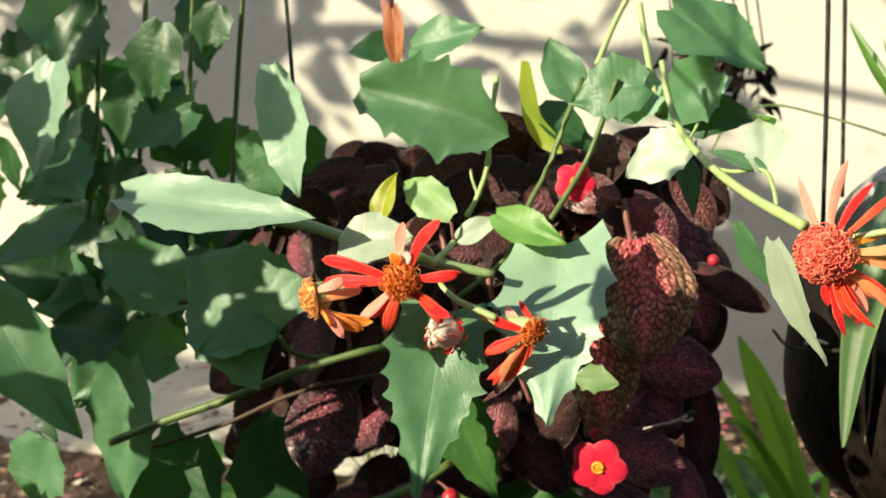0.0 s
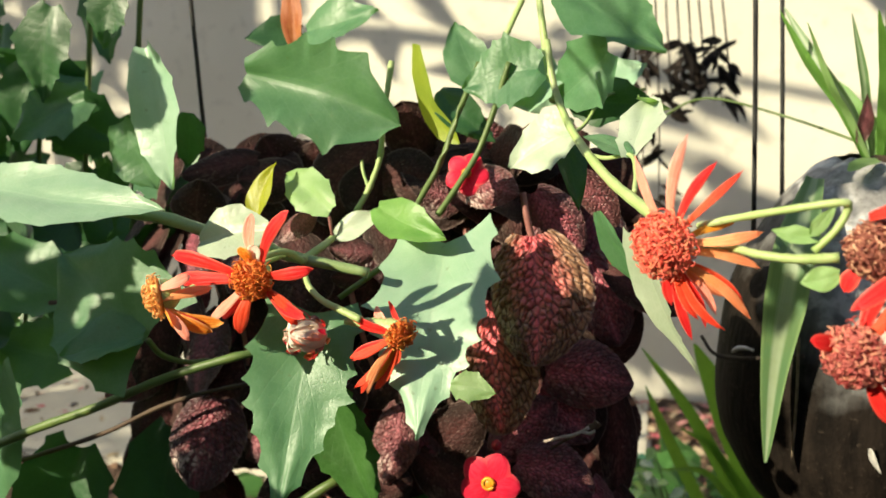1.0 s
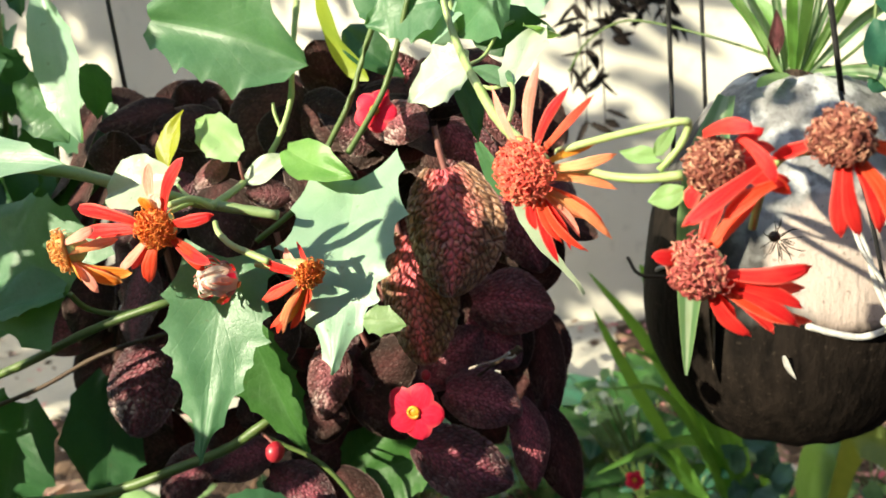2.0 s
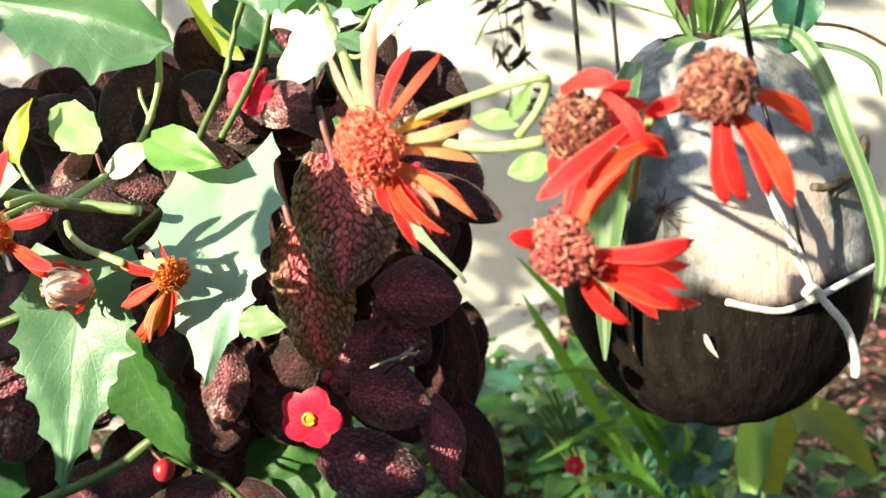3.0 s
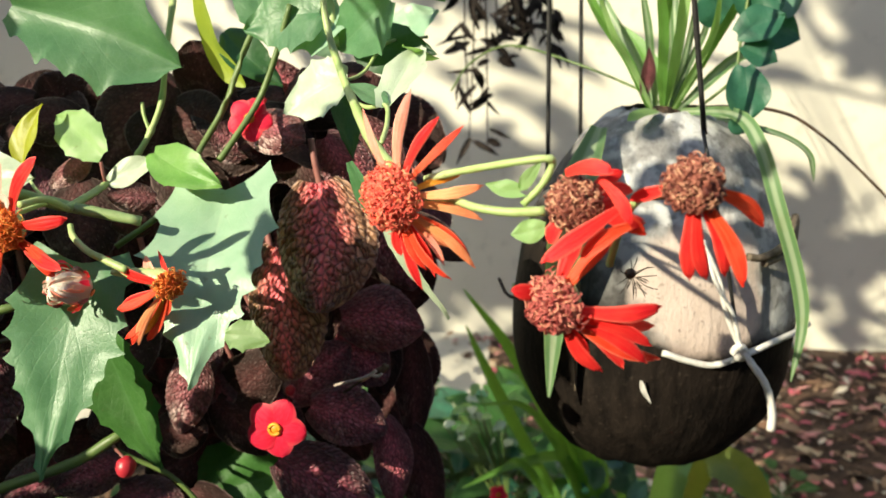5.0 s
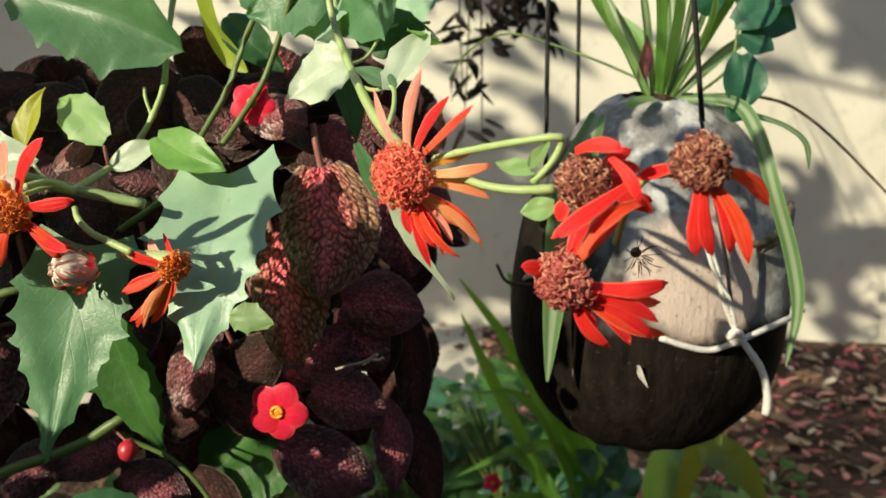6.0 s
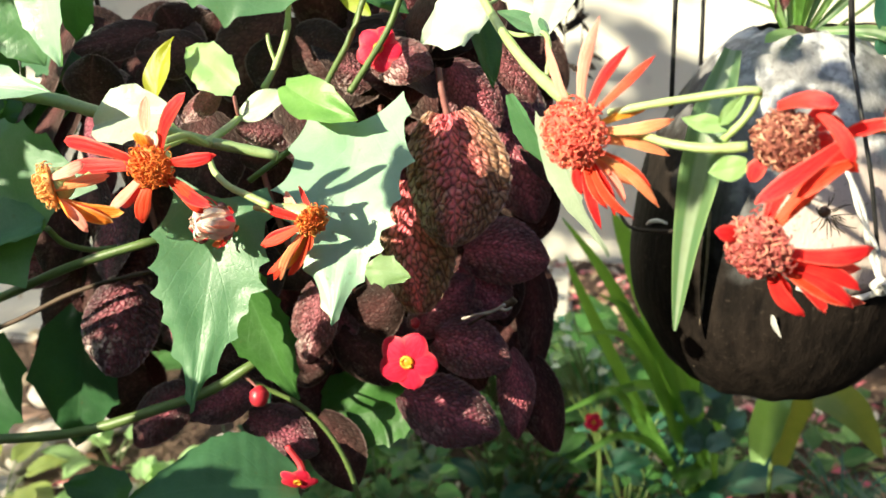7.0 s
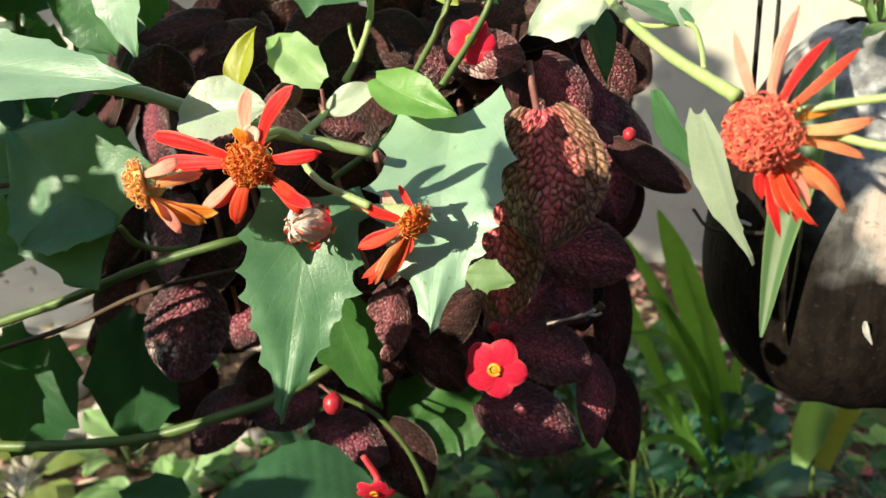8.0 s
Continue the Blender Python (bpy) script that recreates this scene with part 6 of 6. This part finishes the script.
for k in range(34):
    x, y = cover_rnd.uniform(-0.55, 0.24), cover_rnd.uniform(0.66, 1.25)
    kind = cover_rnd.random()
    if x < -0.26 and y < 1.0:
        continue
    ground_plant((x, y, 0), cover_rnd.uniform(0.06, 0.20), cover_rnd.randint(7, 11), cover_rnd.uniform(0.035, 0.075), COVER if kind < 0.6 else (DARK if kind < 0.85 else BLUE), "low leafy green plant in the garden bed")
for k in range(46):
    x, y = cover_rnd.uniform(-0.24, 0.28), cover_rnd.uniform(0.70, 1.20)
    ground_plant((x, y, 0), cover_rnd.uniform(0.05, 0.17), cover_rnd.randint(10, 16), cover_rnd.uniform(0.016, 0.030), cover_rnd.choice((COVER, COVER, GRASS, COVER, BLUE)), "small-leaved green plant in the garden bed", spread=0.06)
for k in range(5):
    x, y = cover_rnd.uniform(0.36, 0.62), cover_rnd.uniform(0.72, 0.95)
    tuft = holder("grass_tuft", (x, y, 0), "tuft of fine bluish green grass in the bed", "grass", "grass tufts")
    for m in range(26):
        g, l = cover_rnd.uniform(0, 6.28), cover_rnd.uniform(0.06, 0.13)
        d = Vector((math.cos(g) * 0.55, math.sin(g) * 0.55, 1))
        strap_leaf(tuft, [(x, y, 0), Vector((x, y, 0)) + d * l * 0.5, Vector((x, y, 0)) + d * l * 0.8 + Vector((math.cos(g), math.sin(g), 0)) * l * 0.3], 0.003, (math.cos(g), math.sin(g), 0.5), BLUE, n=9)
for x, y, h, s, m in ((0.25, 0.86, 0.12, 0.07, GRASS), (0.22, 0.80, 0.12, 0.06, BLUE)):
    ground_plant((x, y, 0), h, 6, s, m, "broad-leaved plant in the garden bed")


weed = holder("flowering_weed", (0.2000, 0.7400, 0.0000), "low red-flowering weed among the bed plants", "plant")
for at in ((0.1420, 0.7200, 0.2330),):
    stem(weed, [(0.2000, 0.7400, 0.0), (at[0] * 0.5 + 0.10, 0.74, at[2] * 0.6), (at[0], at[1] + 0.012, at[2])], 0.0016, 0.0010, STEM)
    star_flower(weed, at, (0.1, -0.9, 0.4), 0.009, (at[0], at[1] + 0.016, at[2] - 0.002))
pale_weed = holder("variegated_weed", (0.150, 0.78, 0.0), "small weed with whitish variegated leaves in the bed", "plant")
for k in range(22):
    at = Vector((0.1230, 0.7800, 0.2780)) + Vector((cover_rnd.gauss(0, 0.016), cover_rnd.gauss(0, 0.012), cover_rnd.gauss(0, 0.014)))
    stem(pale_weed, [(0.150, 0.78, 0.0), Vector((0.150, 0.78, at.z * 0.6)), at], 0.0009, 0.0006, STEM, n=8)
    vine_leaf(pale_weed, at, at + Vector((cover_rnd.uniform(-1, 1), -0.4, cover_rnd.uniform(-0.5, 0.6))).normalized() * 0.016, 0.009, (0, -0.6, 0.8), PALE if k % 2 else YOUNG, teeth=0, lobe=0.0, seed=k, rows=14)


def leaf_litter():
    """Fallen petals and dead leaves, each bent, lying on the soil."""
    rnd = random.Random(14)
    verts, faces = [], []
    for k in range(7500):
        x, y = rnd.uniform(0.0, 1.5) if k % 4 else rnd.uniform(-1.7, 0.0), rnd.uniform(0.75, 1.70)
        s, g = rnd.uniform(0.012, 0.042) * (0.6 if rnd.random() < 0.5 else 1.0), rnd.uniform(0, 6.28)
        w = s * rnd.uniform(0.15, 0.5)
        d, q = Vector((math.cos(g), math.sin(g), rnd.uniform(-0.25, 0.25))), Vector((-math.sin(g), math.cos(g), rnd.uniform(-0.5, 0.5)))
        z = ground_height(x, y) + rnd.uniform(0.002, 0.014)
        c, v0 = Vector((x, y, z)), len(verts)
        for t, wd in ((-0.5, 0.05), (-0.2, 0.85), (0.15, 1.0), (0.5, 0.05)):
            lift = Vector((0, 0, s * 0.35 * (0.25 - t * t)))
            verts += [c + d * t * s - q * wd * w * 0.5 + lift * 0.4, c + d * t * s + lift, c + d * t * s + q * wd * w * 0.5 + lift * 0.4]
        for r in range(3):
            for j in range(2):
                a = v0 + r * 3 + j
                faces.append((a, a + 1, a + 4, a + 3))
    ob = mesh_part("leaf_litter", verts, faces, LITTER)
    tagged(ob, "brown dead leaves and fallen pink petals on soil", "leaf litter", kind="stuff")


leaf_litter()


# ---- deeper shaded vine leaves beside the pot ----
shade = holder("flame_vine_foliage", (-0.2462, 0.4200, 0.5415), "shaded dark green vine leaves behind the flowering shoots, plus added unseen leaves that cast shade", "vine", "flame vine foliage")
deep = random.Random(77)
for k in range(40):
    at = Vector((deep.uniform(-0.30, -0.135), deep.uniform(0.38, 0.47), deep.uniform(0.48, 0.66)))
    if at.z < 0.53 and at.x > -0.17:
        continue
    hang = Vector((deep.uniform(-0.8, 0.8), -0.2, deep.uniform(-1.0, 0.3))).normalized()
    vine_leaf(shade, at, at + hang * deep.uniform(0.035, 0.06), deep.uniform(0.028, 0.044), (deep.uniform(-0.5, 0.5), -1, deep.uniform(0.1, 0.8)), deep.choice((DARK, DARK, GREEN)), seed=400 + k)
for k in range(4):
    stem(shade, [(-0.13 - 0.03 * k, 0.43, 0.75), (-0.15 - 0.03 * k, 0.43, 0.62), (-0.16 - 0.035 * k, 0.42, 0.5)], 0.0016, 0.0012, STEM)


# ---- pebbles and yellowing rosettes at the foot of the wall ----
pebble_rnd = random.Random(3)
for k in range(46):
    x, y = -0.582 + pebble_rnd.gauss(0, 0.16), 0.858 + pebble_rnd.gauss(0, 0.12)
    r = pebble_rnd.uniform(0.012, 0.030)
    bm = bmesh.new()
    bmesh.ops.create_icosphere(bm, subdivisions=2, radius=r)
    for p in bm.verts:
        p.co = Vector((p.co.x * 1.25, p.co.y, p.co.z * 0.7)) * (1 + 0.18 * noise.noise(p.co * 60 + Vector((k, 0, 0))))
    me = bpy.data.meshes.new("pebble")
    bm.to_mesh(me)
    bm.free()
    me.materials.append(STONE)
    me.polygons.foreach_set("use_smooth", [True] * len(me.polygons))
    ob = tagged(new("pebble", me), "pale rounded pebble on the soil", "pebble", "pebbles on the bed")
    ob.location, ob.rotation_euler = (x, y, ground_height(x, y) + r * 0.45), (0, 0, pebble_rnd.uniform(0, 3))
for dx, dy in ((0.02, -0.05), (0.12, 0.03), (-0.08, 0.02), (0.2, -0.04)):
    ground_plant((-0.582 + dx, 0.858 + dy, 0), 0.05, 9, 0.05, BLUSH if dx < 0.0 else OLIVE_LEAF if dx < 0.1 else YOUNG, "low plant with yellowing leaves on the bed")

for x, y, tall, leaf in ((0.40, 0.96, 0.05, COVER), (0.47, 1.02, 0.04, FRESH), (0.34, 1.00, 0.06, FRESH), (0.44, 1.10, 0.04, COVER), (0.53, 1.13, 0.03, COVER), (0.20, 0.98, 0.06, FRESH)):
    ground_plant((x, y, 0), tall, 9, 0.034, leaf, "low leafy green plant spreading over the soil", spread=0.05)


# unseen leaves added sunward of each centre, there only to shade it
for centre, reach, count in (
    ((-0.115, 0.36, 0.43), 0.055, 9), ((-0.03, 0.37, 0.42), 0.04, 2), ((-0.10, 0.325, 0.555), 0.030, 4), ((-0.19, 0.33, 0.54), 0.055, 9),
    ((-0.22, 0.37, 0.575), 0.075, 22), ((-0.088, 0.322, 0.562), 0.022, 1), ((-0.24, 0.43, 0.64), 0.085, 16), ((-0.075, 0.40, 0.61), 0.045, 9),
    ((-0.075, 0.345, 0.485), 0.022, 3), ((-0.025, 0.312, 0.435), 0.026, 5), ((0.005, 0.375, 0.475), 0.025, 4), ((0.06, 0.365, 0.45), 0.03, 2), ((-0.03, 0.40, 0.55), 0.05, 5),
):
    for k in range(count):
        at = Vector(centre) + Vector((deep.uniform(-reach, reach), 0, deep.uniform(-reach, reach) * 0.75)) - SUN_TRAVEL * deep.uniform(0.27, 0.33)
        fall = at + SUN_TRAVEL * ((0.29 - at.y) / SUN_TRAVEL.y)
        if -0.06 < fall.x < 0.09 and 0.475 < fall.z < 0.64:
            continue
        hang = Vector((deep.uniform(-0.8, 0.8), deep.uniform(-0.6, 0.6), deep.uniform(-1.0, 0.1))).normalized()
        vine_leaf(shade, at, at + hang * deep.uniform(0.03, 0.045), deep.uniform(0.024, 0.034), (-0.6, -0.6, 0.6), GREEN, seed=500 + k)

# four more unseen leaves, sized to shade the olive and plum leaves
for x, z, size in ((0.0985, 0.545, 0.018), (0.058, 0.446, 0.016), (0.074, 0.438, 0.017), (0.090, 0.447, 0.013)):
    at = Vector((x, 0.345, z)) - SUN_TRAVEL * 0.30
    vine_leaf(shade, at + Vector((-0.4, 0.4, 1.0)).normalized() * size, at - Vector((-0.4, 0.4, 1.0)).normalized() * size, size * (0.95 if z > 0.5 else 1.5), (-0.6, -0.6, 0.4), GREEN, seed=560, teeth=4)

# small unseen leaves and twigs added to dapple the coconut's dome
for k in range(26):
    at = Vector((0.220, 0.42, 0.570)) + Vector((deep.uniform(-0.06, 0.06), 0, deep.uniform(-0.035, 0.045))) - SUN_TRAVEL * deep.uniform(0.38, 0.48)
    hang = Vector((deep.uniform(-0.8, 0.8), deep.uniform(-0.6, 0.6), deep.uniform(-1.0, 0.1))).normalized()
    vine_leaf(shade, at, at + hang * deep.uniform(0.013, 0.022), deep.uniform(0.008, 0.013), (-0.6, -0.6, 0.6), GREEN, seed=700 + k, rows=24)
    if k % 3 == 0:
        stem(shade, [at, at + Vector((-0.03, -0.01, 0.05)), at + Vector((-0.10, 0.0, 0.12))], 0.0006, 0.0010, STEM, n=10)

broad = holder("broad_leaf_plant", (0.3016, 0.7200, 0.0000), "plant with broad pale green and olive yellow leaves in the bed", "plant")
stem(broad, [(0.3016, 0.72, 0), (0.2991, 0.7200, 0.2048)], 0.003, 0.002, STEM)
strap_leaf(broad, [(0.2868, 0.7200, 0.2039), (0.2886, 0.7100, 0.2505), (0.2916, 0.7000, 0.2786), (0.3047, 0.7000, 0.2891)], 0.0271, (-0.2, -1, 0.4), YOUNG, tip=0.3)
strap_leaf(broad, [(0.3053, 0.7200, 0.2023), (0.3086, 0.7100, 0.2685), (0.3210, 0.7000, 0.2901), (0.3498, 0.6900, 0.2772), (0.3779, 0.6900, 0.2358)], 0.0297, (0.0, -1, 0.6), OLIVE_LEAF, tip=0.3)
vine_leaf(broad, (0.2254, 0.7400, 0.2089), (0.2411, 0.7300, 0.2222), 0.0157, (0.0, -1, 0.6), GREYISH, seed=123, teeth=4, depth=0.16, lobe=0.05, wide=0.5, rows=20)
vine_leaf(broad, (0.2640, 0.7568, 0.1903), (0.2455, 0.7300, 0.2242), 0.0158, (0.385, -1, 0.6), GREYISH, seed=124, teeth=4, depth=0.16, lobe=0.05, wide=0.5, rows=20)
vine_leaf(broad, (0.2654, 0.7582, 0.1993), (0.2603, 0.7300, 0.2400), 0.0157, (0.206, -1, 0.6), GREYISH, seed=125, teeth=4, depth=0.16, lobe=0.05, wide=0.5, rows=20)
vine_leaf(broad, (0.2280, 0.7428, 0.2331), (0.2356, 0.7300, 0.2606), 0.0155, (-0.275, -1, 0.6), GREYISH, seed=126, teeth=4, depth=0.16, lobe=0.05, wide=0.5, rows=20)
vine_leaf(broad, (0.2524, 0.7249, 0.2677), (0.2361, 0.7300, 0.2725), 0.0152, (-0.353, -1, 0.6), GREYISH, seed=127, teeth=4, depth=0.16, lobe=0.05, wide=0.5, rows=20)
vine_leaf(broad, (0.2592, 0.7208, 0.2383), (0.2740, 0.7300, 0.2488), 0.0152, (0.086, -1, 0.6), GREYISH, seed=128, teeth=4, depth=0.16, lobe=0.05, wide=0.5, rows=20)
vine_leaf(broad, (0.2325, 0.7344, 0.2068), (0.2261, 0.7300, 0.2321), 0.0156, (0.399, -1, 0.6), GREYISH, seed=129, teeth=4, depth=0.16, lobe=0.05, wide=0.5, rows=20)
vine_leaf(broad, (0.2587, 0.7531, 0.1936), (0.2455, 0.7300, 0.2291), 0.0158, (0.127, -1, 0.6), GREYISH, seed=130, teeth=4, depth=0.16, lobe=0.05, wide=0.5, rows=20)
vine_leaf(broad, (0.2679, 0.7598, 0.2070), (0.2776, 0.7300, 0.2379), 0.0157, (-0.331, -1, 0.6), GREYISH, seed=131, teeth=4, depth=0.16, lobe=0.05, wide=0.5, rows=20)
vine_leaf(broad, (0.2353, 0.7482, 0.2430), (0.2164, 0.7300, 0.2647), 0.0155, (-0.304, -1, 0.6), GREYISH, seed=132, teeth=4, depth=0.16, lobe=0.05, wide=0.5, rows=20)
vine_leaf(broad, (0.2491, 0.7291, 0.2523), (0.2550, 0.7300, 0.2733), 0.0152, (0.168, -1, 0.6), GREYISH, seed=133, teeth=4, depth=0.16, lobe=0.05, wide=0.5, rows=20)
vine_leaf(broad, (0.2617, 0.7200, 0.2294), (0.2670, 0.7300, 0.2459), 0.0153, (0.394, -1, 0.6), GREYISH, seed=134, teeth=4, depth=0.16, lobe=0.05, wide=0.5, rows=20)
vine_leaf(broad, (0.2391, 0.7293, 0.2071), (0.2234, 0.7300, 0.2204), 0.0156, (0.043, -1, 0.6), GREYISH, seed=135, teeth=4, depth=0.16, lobe=0.05, wide=0.5, rows=20)
vine_leaf(broad, (0.2521, 0.7484, 0.2003), (0.2652, 0.7300, 0.2226), 0.0157, (-0.371, -1, 0.6), GREYISH, seed=136, teeth=4, depth=0.16, lobe=0.05, wide=0.5, rows=20)
vine_leaf(broad, (0.2686, 0.7598, 0.2176), (0.2520, 0.7300, 0.2544), 0.0157, (-0.241, -1, 0.6), GREYISH, seed=137, teeth=4, depth=0.16, lobe=0.05, wide=0.5, rows=20)
vine_leaf(broad, (0.2422, 0.7530, 0.2541), (0.2352, 0.7300, 0.2889), 0.0154, (0.242, -1, 0.6), GREYISH, seed=138, teeth=4, depth=0.16, lobe=0.05, wide=0.5, rows=20)
vine_leaf(broad, (0.2449, 0.7342, 0.2368), (0.2561, 0.7300, 0.2569), 0.0154, (0.371, -1, 0.6), GREYISH, seed=139, teeth=4, depth=0.16, lobe=0.05, wide=0.5, rows=20)
vine_leaf(broad, (0.2631, 0.7208, 0.2214), (0.2472, 0.7300, 0.2211), 0.0154, (-0.043, -1, 0.6), GREYISH, seed=140, teeth=4, depth=0.16, lobe=0.05, wide=0.5, rows=20)
vine_leaf(broad, (0.2452, 0.7250, 0.2096), (0.2569, 0.7300, 0.2255), 0.0155, (-0.394, -1, 0.6), GREYISH, seed=141, teeth=4, depth=0.16, lobe=0.05, wide=0.5, rows=20)
vine_leaf(broad, (0.2444, 0.7430, 0.2099), (0.2402, 0.7300, 0.2412), 0.0156, (-0.167, -1, 0.6), GREYISH, seed=142, teeth=4, depth=0.16, lobe=0.05, wide=0.5, rows=20)
vine_leaf(broad, (0.2675, 0.7583, 0.2305), (0.2503, 0.7300, 0.2650), 0.0156, (0.305, -1, 0.6), GREYISH, seed=143, teeth=4, depth=0.16, lobe=0.05, wide=0.5, rows=20)
vine_leaf(broad, (0.2496, 0.7567, 0.2453), (0.2616, 0.7300, 0.2691), 0.0155, (0.330, -1, 0.6), GREYISH, seed=144, teeth=4, depth=0.16, lobe=0.05, wide=0.5, rows=20)
